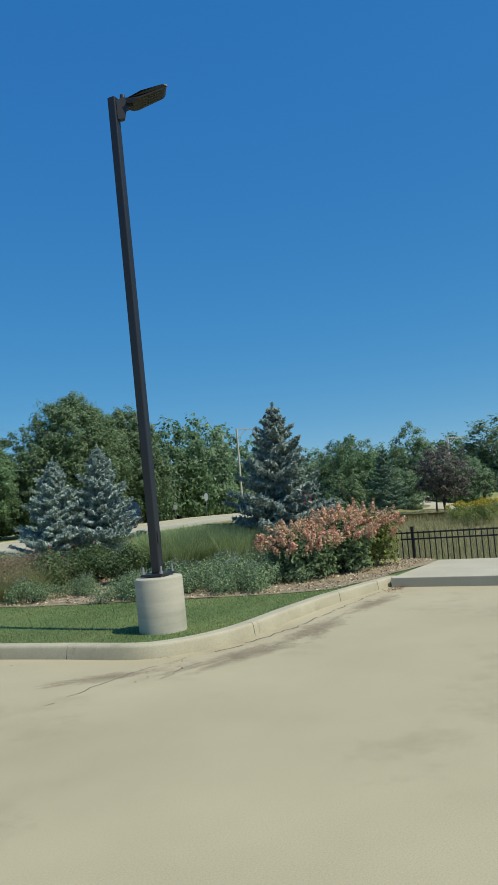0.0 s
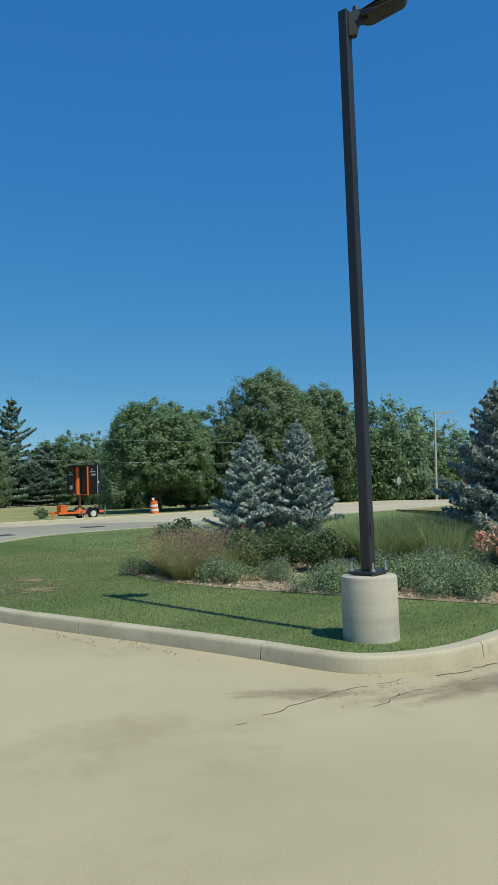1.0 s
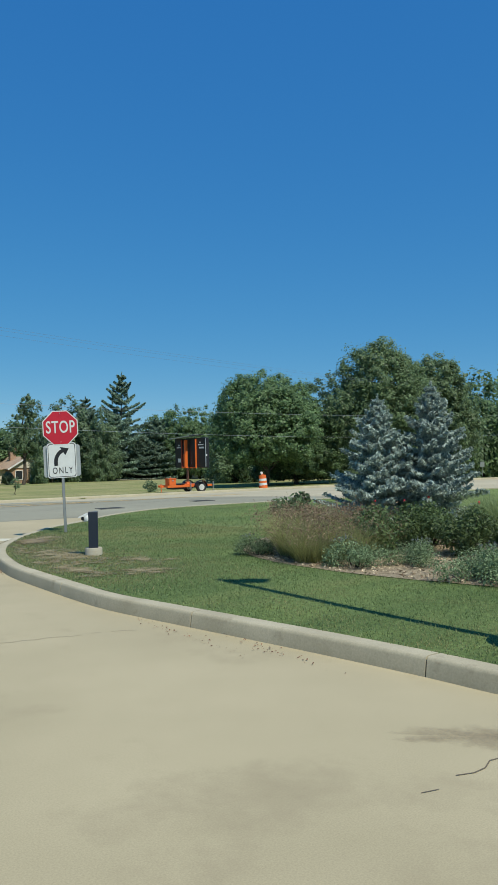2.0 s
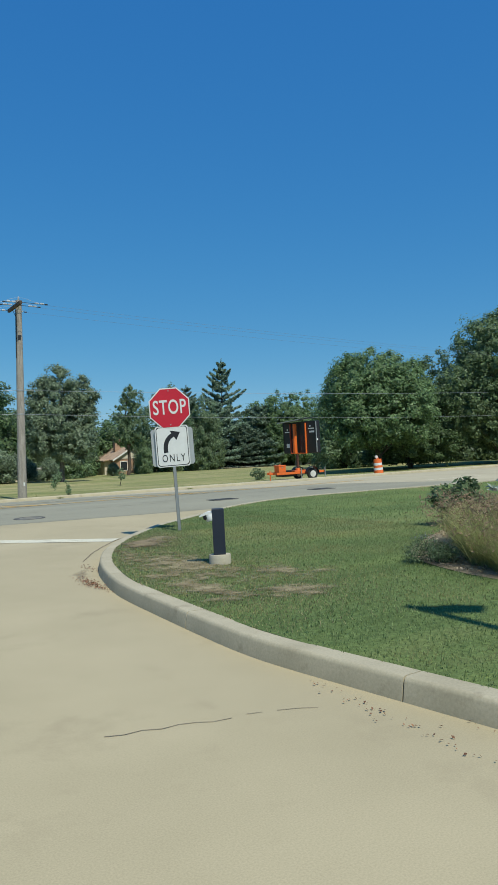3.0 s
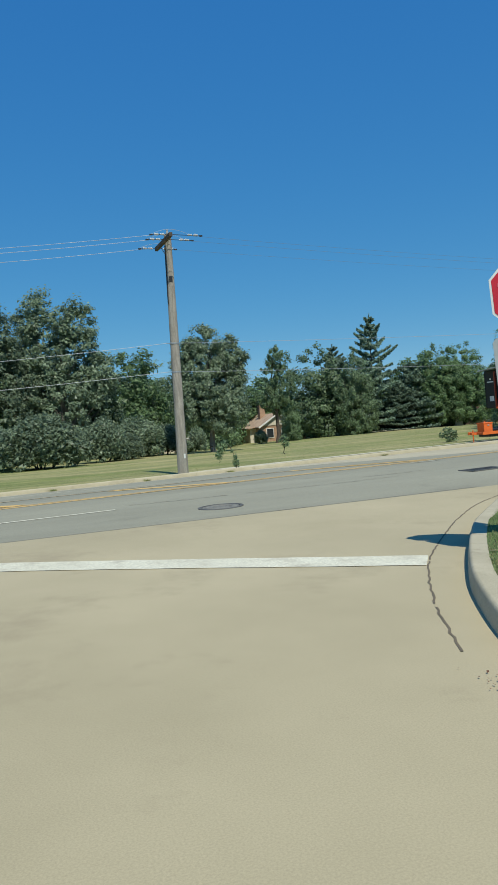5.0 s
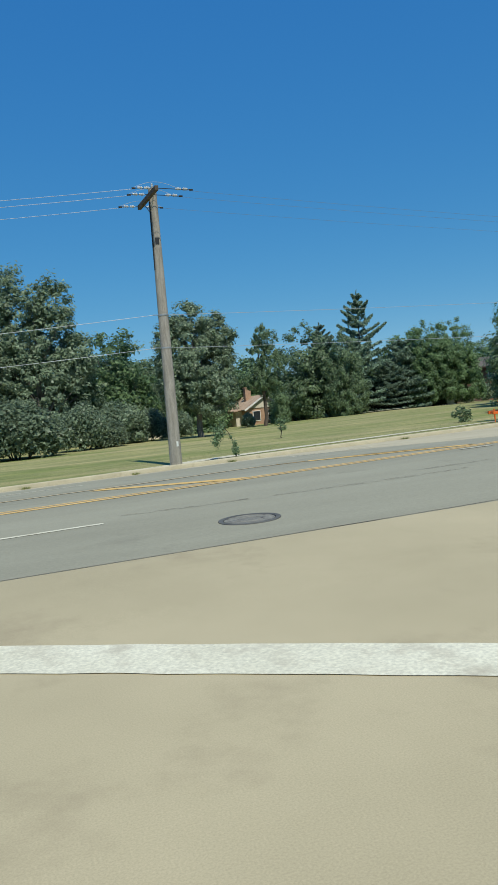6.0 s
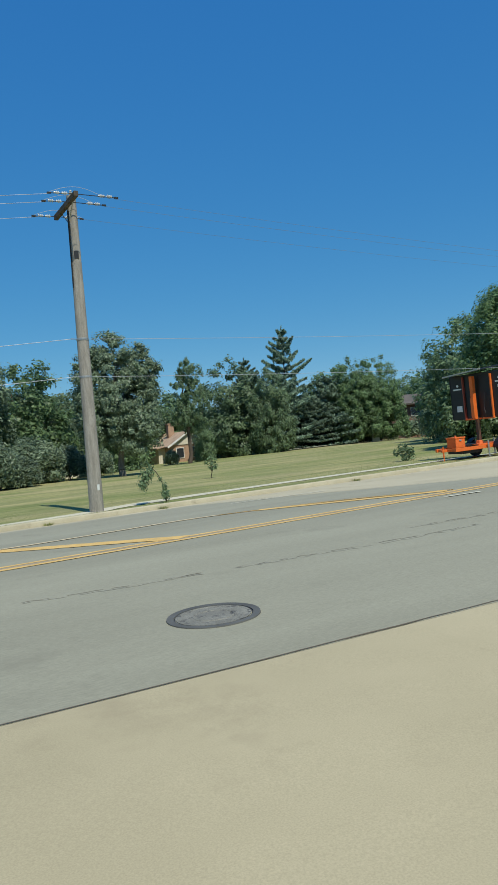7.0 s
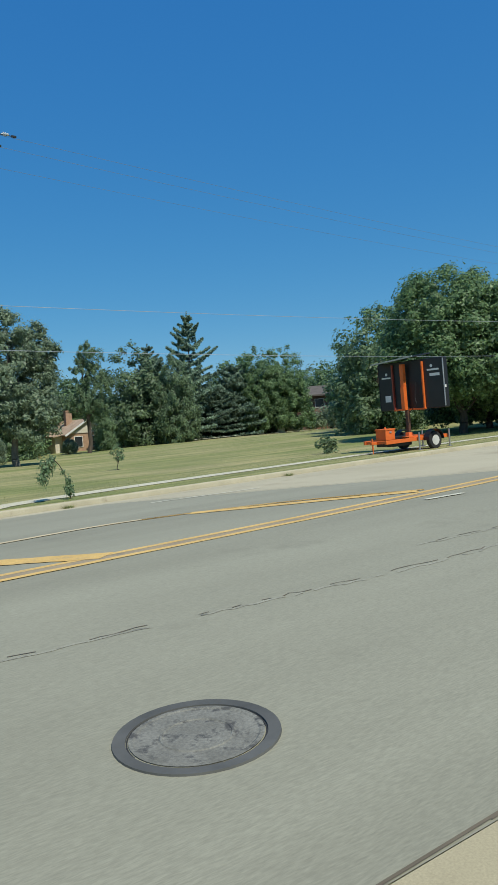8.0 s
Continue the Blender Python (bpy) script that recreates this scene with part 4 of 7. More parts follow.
again(bush, 60.0, 88.0, 0.2, 0.5, 0.5, label="clipped green bush by a brick house")

# blue spruces and planting on the island
blue = spruce_tree("blue_spruce", 2.75, 2.16, 81, M_BLUE, "young blue spruce with silvery blue-green needles", 19, 13, 0.034, 0.02, 0.02, 0.08, 0.74, 200, 0.17, 0.36, 2.9, 0.26)
stand(blue, 5.1, -5.85, island_z(5.1, -5.85) - 0.03)
again(blue, 4.35, -5.15, 1.1, 0.98, 0.92, island_z(4.4, -5.2) - 0.03)
again(blue, 6.9, -9.65, 2.3, 1.28, 1.24, island_z(6.9, -9.65) - 0.03, "blue spruce with dense silvery boughs behind the shrubs")

bed = [(0.45, -6.9), (0.75, -5.7), (1.9, -4.6), (4.2, -3.4), (7.4, -3.8), (9.0, -6.6), (8.4, -9.0), (7.3, -10.8), (6.9, -13.12), (4.3, -13.1), (3.2, -12.99), (2.55, -12.86), (2.1, -12.2), (1.85, -11.6), (1.25, -10.3), (0.95, -9.6), (0.62, -8.6), (0.5, -7.8)]
mulch = tagged(filled("mulch", [tuple(p) for p in smooth_line(bed + bed[:1], 0.35)[:-1]], 0.4, lambda x, y: island_z(x, y) + 0.010 + 0.014 * noise.noise((x * 5, y * 5, 1)), M_MULCH), "brown bark mulch of the planting bed", "mulch", kind="structure")


def bed_at(x, y):
    return island_z(x, y) + 0.01


def hydrangea(w, d, h, seed, label, heads, paler=False):
    """A loose shrub of arching stems: broad leaves below, cone-shaped flower heads at the stem tips."""
    rng = np.random.default_rng(seed)
    root = thing("hydrangea", Matrix.Identity(4), label, "shrub")
    bm = bmesh.new()
    pos, nrm, bp, bn = [], [], [], []
    for i in range(heads):
        a, r = rng.uniform(0, 2 * math.pi), math.sqrt(rng.random()) * 0.5
        lump = 1 + 0.22 * noise.noise((math.cos(a) * 2.2, math.sin(a) * 2.2, seed)) + rng.normal() * 0.05
        tip = np.array((math.cos(a) * r * w * lump, math.sin(a) * r * d * lump, h * lump * (1.0 - 1.5 * max(0, r - 0.18) ** 1.3 - 0.12 * rng.random())))
        if i % 6 == 0:
            limb(bm, (tip[0] * 0.2, tip[1] * 0.2, -0.06), tuple(tip), 0.012, 0.004, rng, 3, 5)
        out = tip * np.array((1.1, 1.1, 0.75)) + np.array((0, 0, 0.15)) + rng.normal(size=3) * 0.12
        out /= np.linalg.norm(out)
        for q in range(26):
            f = rng.random() ** 0.7
            p = tip - out * f * 0.42 + rng.normal(size=3) * 0.075
            if p[2] > 0.03:
                pos.append(p)
                nrm.append(out * 0.6 + np.array((0, 0, 0.6)) + rng.normal(size=3) * 0.5)
        if rng.random() < (0.5 if paler else 0.93):
            long = rng.uniform(0.15, 0.23)
            for q in range(46):
                f = rng.random()
                e = rng.normal(size=3)
                e /= np.linalg.norm(e)
                bp.append(tip + out * (0.03 + f * long) + e * 0.068 * (1 - 0.75 * f))
                bn.append(e + out * 0.4)
    for i in range(int(heads * 9)):
        a, r = rng.uniform(0, 2 * math.pi), math.sqrt(rng.random()) * 0.46
        p = np.array((math.cos(a) * r * w, math.sin(a) * r * d, h * rng.uniform(0.08, 0.72) * (1 - 0.5 * r)))
        pos.append(p)
        nrm.append(np.array((math.cos(a), math.sin(a), 0.8)) + rng.normal(size=3) * 0.6)
    part("woody_base", bm, M_BARK, root)
    mat = M_HYD_PALE if paler else M_HYD
    pos, nrm, bp, bn = np.array(pos), np.array(nrm), np.array(bp), np.array(bn)
    part("foliage", leaf_mesh("foliage", pos, nrm, 0.05 * rng.uniform(0.7, 1.4, len(pos)), mat, 1.7, rng, 0.3), mat, root)["kind"] = "stuff"
    part("flower_cover", leaf_mesh("flower_cover", bp, bn, 0.032 * rng.uniform(0.7, 1.3, len(bp)), M_BLOOM, 1.2, rng), M_BLOOM, root)["kind"] = "stuff"
    return root


stand(hydrangea(1.35, 1.3, 0.84, 91, "hydrangea with faded rusty pink flower heads over dark leaves", 120), 3.85, -11.75, bed_at(3.85, -11.75))
stand(hydrangea(1.35, 1.3, 1.0, 92, "taller hydrangea crowded with faded pink flower heads", 135), 4.85, -12.0, bed_at(4.85, -12), 1.0)
stand(hydrangea(1.35, 1.25, 1.02, 93, "hydrangea with few pink heads and yellow-green leaves", 120, True), 5.8, -12.15, bed_at(5.8, -12.15), 2.0)
rose = shrub("rose_bush", 1.1, 1.0, 0.75, 92, M_SHRUB, "low dark green rose bush with a few red flowers", 4200, 0.032, "shrub", 20, M_ROSE, 1, 0.026)
for i, (x, y) in enumerate(((2.75, -7.55), (3.5, -7.2), (3.1, -8.3), (2.0, -7.3))):
    c = rose if i == 0 else again(rose, x, y, i * 1.4, 0.95 + 0.1 * (i % 2), 1.0, bed_at(x, y))
    if i == 0:
        stand(rose, x, y, bed_at(x, y))
mint = shrub("catmint", 1.15, 1.05, 0.46, 93, M_CATMINT, "low mound of grey-green catmint with faded flowers", 4600, 0.020, "plant", 26, M_LILAC, 40, 0.012)
for i, (x, y, k) in enumerate(((1.35, -9.8, 1.0), (2.2, -10.6, 1.1), (2.75, -11.25, 1.15), (2.3, -11.45, 0.95), (3.2, -10.7, 1.2), (1.05, -8.0, 0.9), (1.7, -8.4, 0.8), (3.9, -10.9, 1.2), (0.75, -6.1, 0.7), (1.9, -9.6, 0.9), (3.3, -11.6, 1.0), (2.7, -10.0, 1.1), (3.6, -10.0, 1.1))):
    if i:
        again(mint, x, y, i * 2.1, k, k, bed_at(x, y))
    else:
        stand(mint, x, y, bed_at(x, y), 0, k)
fountain = grass_clump("fountain_grass", 1.5, 0.62, 94, M_FOUNTAIN, "tuft of reddish fountain grass with feathery plumes", 3600, 0.0028, M_STRAW, 0.5)
for i, (x, y, k) in enumerate(((1.25, -6.7, 1.0), (1.75, -6.1, 1.05), (1.6, -7.3, 0.9), (2.3, -5.6, 1.0), (2.4, -6.6, 1.0), (0.95, -7.25, 0.75))):
    if i:
        again(fountain, x, y, i * 1.3, k, k, bed_at(x, y))
    else:
        stand(fountain, x, y, bed_at(x, y))
reed = grass_clump("switch_grass", 2.0, 0.95, 95, M_TALLGRASS, "tall green arching ornamental grass", 3000, 0.0042, None, 0.55)
for i, (x, y, k) in enumerate(((4.6, -8.6, 1.0), (5.5, -8.3, 1.05), (5.2, -9.3, 0.95), (6.4, -7.6, 1.0), (7.4, -7.9, 1.0), (5.0, -7.7, 0.95), (5.9, -9.0, 0.9))):
    if i:
        again(reed, x, y, i * 1.9, k, k, bed_at(x, y))
    else:
        stand(reed, x, y, bed_at(x, y))
yellow_bush = shrub("yellowing_bush", 1.2, 1.0, 0.7, 96, M_HYD, "yellow-green bush at the back of the bed", 1500, 0.07, "shrub", 14)
stand(yellow_bush, 3.6, -3.6, bed_at(3.6, -3.6))

gold = shrub("goldenrod", 1.9, 1.7, 0.85, 98, M_HYD_PALE, "clump of yellow goldenrod in the meadow", 2600, 0.04, "plant", 18, M_GOLD, 60, 0.045)
stand(gold, 23.5, -8.9, field_z(23.5, -8.9) - 0.03)
for i, (x, y) in enumerate(((25.0, -8.4), (24.4, -9.8), (26.6, -8.6), (22.6, -9.7), (28.5, -9.4))):
    again(gold, x, y, i * 1.9, 0.9 + 0.1 * (i % 3), 0.9 + 0.15 * (i % 2), field_z(x, y) - 0.03)

# saplings on the verge
sap = broad_tree("sapling", 1.15, 0.6, 97, M_LEAF_D, M_BARK, "thin young sapling with sparse leaves on the verge", 0.25, 60, 900, 0.055, None, 0.15, "sapling", girth=0.35, spread=0.09)
stand(sap, 10.3, 34.8, turn=4.0, k=1.15, kz=1.1)
again(sap, 35.5, 24.0, 3.0, 1.2, 0.8)
seedling = shrub("seedling", 1.0, 0.9, 0.85, 197, M_LEAF_D, "low leafy seedling on the mown verge", 500, 0.075, "sapling", 12)
stand(seedling, 17.2, 28.6)


def bent_sapling(m):
    """A thin trunk, leafy at its foot, bowed over so that its crown hangs low."""
    rng = np.random.default_rng(199)
    root = thing("sapling", m, "bowed sapling with a drooping leafy crown beside the sidewalk", "sapling")
    way = [Vector(p) for p in ((0, 0, -0.1), (-0.04, 0, 0.35), (-0.16, 0.02, 0.75), (-0.36, 0.03, 1.08), (-0.58, 0.04, 1.2), (-0.78, 0.03, 1.02), (-0.9, 0.0, 0.75))]
    bm = bmesh.new()
    swept(bm, [Vector(p) for p in smooth_line([tuple(p) for p in way], 0.08)], 0.014, 6)
    part("trunk", bm, M_BARK, root, smooth=True)
    pos, nrm = [], []
    for at_, r, n in (((-0.74, 0.03, 1.0), 0.22, 420), ((-0.9, 0, 0.68), 0.17, 260), ((-0.55, 0.04, 1.16), 0.15, 160), ((-0.03, 0, 0.28), 0.15, 230), ((-0.06, 0, 0.55), 0.1, 110), ((-0.2, 0.02, 0.82), 0.07, 50)):
        e = rng.normal(size=(n, 3))
        pos.append(np.array(at_) + e * r * np.array((0.5, 0.5, 0.6)))
        nrm.append(e + np.array((0, 0, 0.6)))
    pos, nrm = np.concatenate(pos), np.concatenate(nrm)
    part("crown", leaf_mesh("crown", pos, nrm, 0.055 * rng.uniform(0.7, 1.3, len(pos)), M_LEAF_D, 1.6, rng, 0.6), None, root)["kind"] = "stuff"
    return root


bent_sapling(pose(3.75, 22.7, verge_top(3.75, 22.7)) @ Matrix.Diagonal((0.8, 0.8, 0.9, 1)))

# ---- street furniture ----
def stop_sign(m):
    root = thing("stop_sign", m, "red octagonal stop sign with a right-turn-only plate on a steel post", "road sign")
    bm = bmesh.new()
    prism(bm, [(-0.03, -0.3), (0.03, -0.3), (0.03, 2.62), (-0.03, 2.62)], 0.006)
    for s in (-1, 1):
        prism(bm, [(s * 0.03, -0.3), (s * 0.024, -0.3), (s * 0.024, 2.62), (s * 0.03, 2.62)], 0.035)
    post = part("post", bm, M_STEEL, root, "galvanised steel post")
    cx, cz, r = 0.0, 2.295, 0.406
    octo = lambda k: [(cx + k * r * math.cos(radians(22.5 + 45 * i)), cz + k * r * math.sin(radians(22.5 + 45 * i))) for i in range(8)]
    plate = part("stop_plate", prism(bmesh.new(), octo(1.0), 0.004, pose(0, -0.012, 0)), M_SIGNWHITE, root, "octagonal plate with white border")
    part("red_face", prism(bmesh.new(), octo(0.945), 0.003, pose(0, -0.0155, 0)), M_RED, plate, "red reflective face")
    word = part("lettering", lettering("STOP", 0.375, M_SIGNWHITE, space=1.08), None, plate, "white word STOP")
    word.matrix_basis = pose(cx, -0.018, cz + 0.005) @ Matrix.Diagonal((0.655, 1, 1, 1))
    for z in (2.615, 1.985):
        part("bolt", tube(bmesh.new(), (cx, -0.014, z), (cx, -0.02, z), 0.012, 0.010, 8), M_STEEL, plate)
    w, z0, z1 = 0.308, 1.205, 1.965
    px = 0.0

    def rounded(k, grow):
        pts, c = [], 0.05
        for qx, qz, a0 in ((1, 1, 0), (-1, 1, 90), (-1, -1, 180), (1, -1, 270)):
            ox, oz = px + qx * (w + grow - c), (z0 + z1) / 2 + qz * ((z1 - z0) / 2 + grow - c)
            pts += [(ox + c * math.cos(radians(a0 + 15 * i)), oz + c * math.sin(radians(a0 + 15 * i))) for i in range(7)]
        return pts
    turn = part("turn_plate", prism(bmesh.new(), rounded(1, 0), 0.004, pose(0, -0.008, 0)), M_SIGNWHITE, root, "white right-turn-only plate")
    part("border", prism(bmesh.new(), rounded(1, -0.018), 0.0016, pose(0, -0.0095, 0)), M_BLACK, turn, "thin black border")
    part("white_field", prism(bmesh.new(), rounded(1, -0.030), 0.0016, pose(0, -0.0108, 0)), M_SIGNWHITE, turn)
    word = part("lettering", lettering("ONLY", 0.195, M_BLACK, weight=0.0, space=1.3), None, turn, "black word ONLY")
    word.matrix_basis = pose(px + 0.005, -0.0125, z0 + 0.155) @ Matrix.Diagonal((0.70, 1, 1, 1))
    bm = bmesh.new()
    ca, cb, cc = Vector((-0.125, -0.115)), Vector((-0.155, 0.13)), Vector((0.03, 0.215))
    left, right = [], []
    for i in range(13):
        f = i / 12
        p = ca * (1 - f) ** 2 + cb * 2 * f * (1 - f) + cc * f * f
        d = ((cb - ca) * 2 * (1 - f) + (cc - cb) * 2 * f).normalized() * 0.040
        left.append((p.x - d.y, p.y + d.x))
        right.append((p.x + d.y, p.y - d.x))
    mid = (z0 + z1) / 2
    prism(bm, [(px + x, mid + z) for x, z in left + right[::-1]], 0.0015, pose(0, -0.0125, 0))
    prism(bm, [(px + x, mid + z) for x, z in ((-0.035, 0.292), (0.155, 0.255), (0.078, 0.108))], 0.0015, pose(0, -0.0127, 0))
    part("arrow", bm, M_BLACK, turn, "black arrow curving to the right")
    back = part("back_plate", prism(bmesh.new(), [(0.39 * x, (z0 + z1) / 2 - 0.01 + 0.345 * z) for x, z in ((-1, -0.9), (-0.92, -1), (0.92, -1), (1, -0.9), (1, 0.9), (0.92, 1), (-0.92, 1), (-1, 0.9))], 0.004, pose(0.0, 0.05, 0)), M_ALU, root, "bare aluminium plate on the rear of the post")
    part("back_octagon", prism(bmesh.new(), octo(0.96), 0.004, pose(0, 0.05, 0)), M_ALU, root, "bare aluminium back of a second sign")
    return root


stop_sign(pose(0.035, 0.0, 0.14, 0, -3.4, -24.0))


def bollard_light(m):
    root = thing("security_bollard", m, "short dark post with white hooded camera on round concrete foot", "bollard")
    bm = bmesh.new()
    lathe(bm, [(0.02, -0.1), (0.135, -0.1), (0.138, 0.13), (0.132, 0.15), (0.02, 0.152)], 24)
    part("foot", bm, M_PLINTH, root, "round weathered concrete foot", True)
    bm = bmesh.new()
    box(bm, (0.150, 0.150, 0.57), (0, 0, 0.435), (0, 0, 0), 0.006)
    part("shaft", bm, M_NAVY, root, "square dark navy metal shaft")
    bm = bmesh.new()
    lathe(bm, [(0.004, 0.052), (0.03, 0.047), (0.05, 0.028), (0.06, 0.0), (0.06, -0.05), (0.05, -0.07), (0.004, -0.072)], 18, pose(-0.105, -0.02, 0.645, 0, -12, 0))
    head = part("lamp_head", bm, M_SIGNWHITE, root, "rounded white housing", True)
    bm = bmesh.new()
    prism(bm, [(-0.09, 0.688), (-0.15, 0.68), (-0.23, 0.642), (-0.23, 0.634), (-0.15, 0.655), (-0.09, 0.66)], 0.11, pose(0, -0.075, 0))
    bmesh.ops.bevel(bm, geom=list(bm.edges), offset=0.004, segments=2, affect="EDGES")
    part("visor", bm, M_SIGNWHITE, head)
    bm = bmesh.new()
    bmesh.ops.create_uvsphere(bm, u_segments=14, v_segments=8, radius=0.038, matrix=pose(-0.15, -0.03, 0.622))
    part("lens", bm, M_BLACK, head, "black glass lens", True)
    return root


bollard_light(pose(-1.25, -4.42, island_z(-1.25, -4.42) - 0.03, 0, -1.6, -24))


def street_light(m):
    root = thing("parking_lot_lamp", m, "tall dark bronze lamp post on a round concrete base", "lamp post")
    bm = bmesh.new()
    lathe(bm, [(0.285, -0.3), (0.285, 0.60), (0.278, 0.622), (0.262, 0.632), (0.02, 0.635)], 36)
    part("concrete_base", bm, M_PLINTH, root, "round cast concrete base with a streaked side", True)
    bm = bmesh.new()
    box(bm, (0.30, 0.30, 0.028), (0, 0, 0.66), (0, 0, 8), 0.004)
    plate = part("base_plate", bm, M_BRONZE, root, "square steel base plate")
    for i in range(4):
        a = radians(45 + 90 * i + 8)
        x, y = 0.175 * math.cos(a), 0.175 * math.sin(a)
        bm = bmesh.new()
        tube(bm, (x, y, 0.62), (x, y, 0.76), 0.012, 0.012, 8)
        tube(bm, (x, y, 0.675), (x, y, 0.70), 0.024, 0.024, 6)
        part("anchor_bolt", bm, M_STEEL, plate)
    bm = bmesh.new()
    box(bm, (0.112, 0.112, 5.95), (0, 0, 0.67 + 2.975), (0, 0, 8), 0.012, 0.93)
    part("pole", bm, M_BRONZE, root, "square dark bronze pole")
    bm = bmesh.new()
    box(bm, (0.075, 0.012, 0.14), (0.01, -0.061, 1.10), (0, 0, 8), 0.004)
    part("hand_hole_cover", bm, M_BRONZE, root)
    arm_dir = radians(-48)
    mm = Matrix.Rotation(arm_dir, 4, "Z")
    bm = bmesh.new()
    prism(bm, [(0.045, 6.33), (0.125, 6.34), (0.155, 6.47), (0.24, 6.50), (0.22, 6.585), (0.12, 6.60), (0.045, 6.56)], 0.10, pose(0, -0.05, 0))
    bmesh.ops.bevel(bm, geom=list(bm.edges), offset=0.008, segments=2, affect="EDGES")
    bmesh.ops.transform(bm, matrix=mm, verts=bm.verts)
    part("arm", bm, M_BRONZE, root, "cast bracket arm")
    bm = bmesh.new()
    prism(bm, [(0.0, -0.02), (0.07, -0.05), (0.14, -0.05), (0.50, -0.028), (0.54, -0.01), (0.545, 0.006), (0.50, 0.018), (0.20, 0.03), (0.0, 0.026)], 0.30, pose(0, -0.15, 0))
    for v in bm.verts:
        k = max(0.0, v.co.x - 0.42) / 0.125
        v.co.y *= (1 - 0.22 * k) * (0.62 + 0.38 * min(1.0, v.co.x / 0.14))
    bmesh.ops.bevel(bm, geom=list(bm.edges), offset=0.008, segments=2, affect="EDGES")
    tilt = mm @ pose(0.17, 0, 6.535, 0, -20, 0)
    bmesh.ops.transform(bm, matrix=tilt, verts=bm.verts)
    head = part("lamp_head", bm, M_BRONZE, root, "flat wide lamp head with bevelled nose")
    part("sensor_cap", lathe(bmesh.new(), [(0.005, 0.07), (0.03, 0.065), (0.035, 0.0), (0.005, -0.01)], 14, mm @ pose(0.12, 0, 6.595)), M_BRONZE, head)
    for i in range(3):
        for j in range(4):
            bm = bmesh.new()
            box(bm, (0.06, 0.036, 0.010), (0.22 + 0.085 * i, -0.09 + 0.06 * j, -0.046 + 0.0052 * i), (0, -3.5, 0), 0.003)
            bmesh.ops.transform(bm, matrix=tilt, verts=bm.verts)
            part("lens", bm, M_LENS, head)
    return root


street_light(pose(-0.81, -12.34, 0.145, -1.1, -1.0, 0))


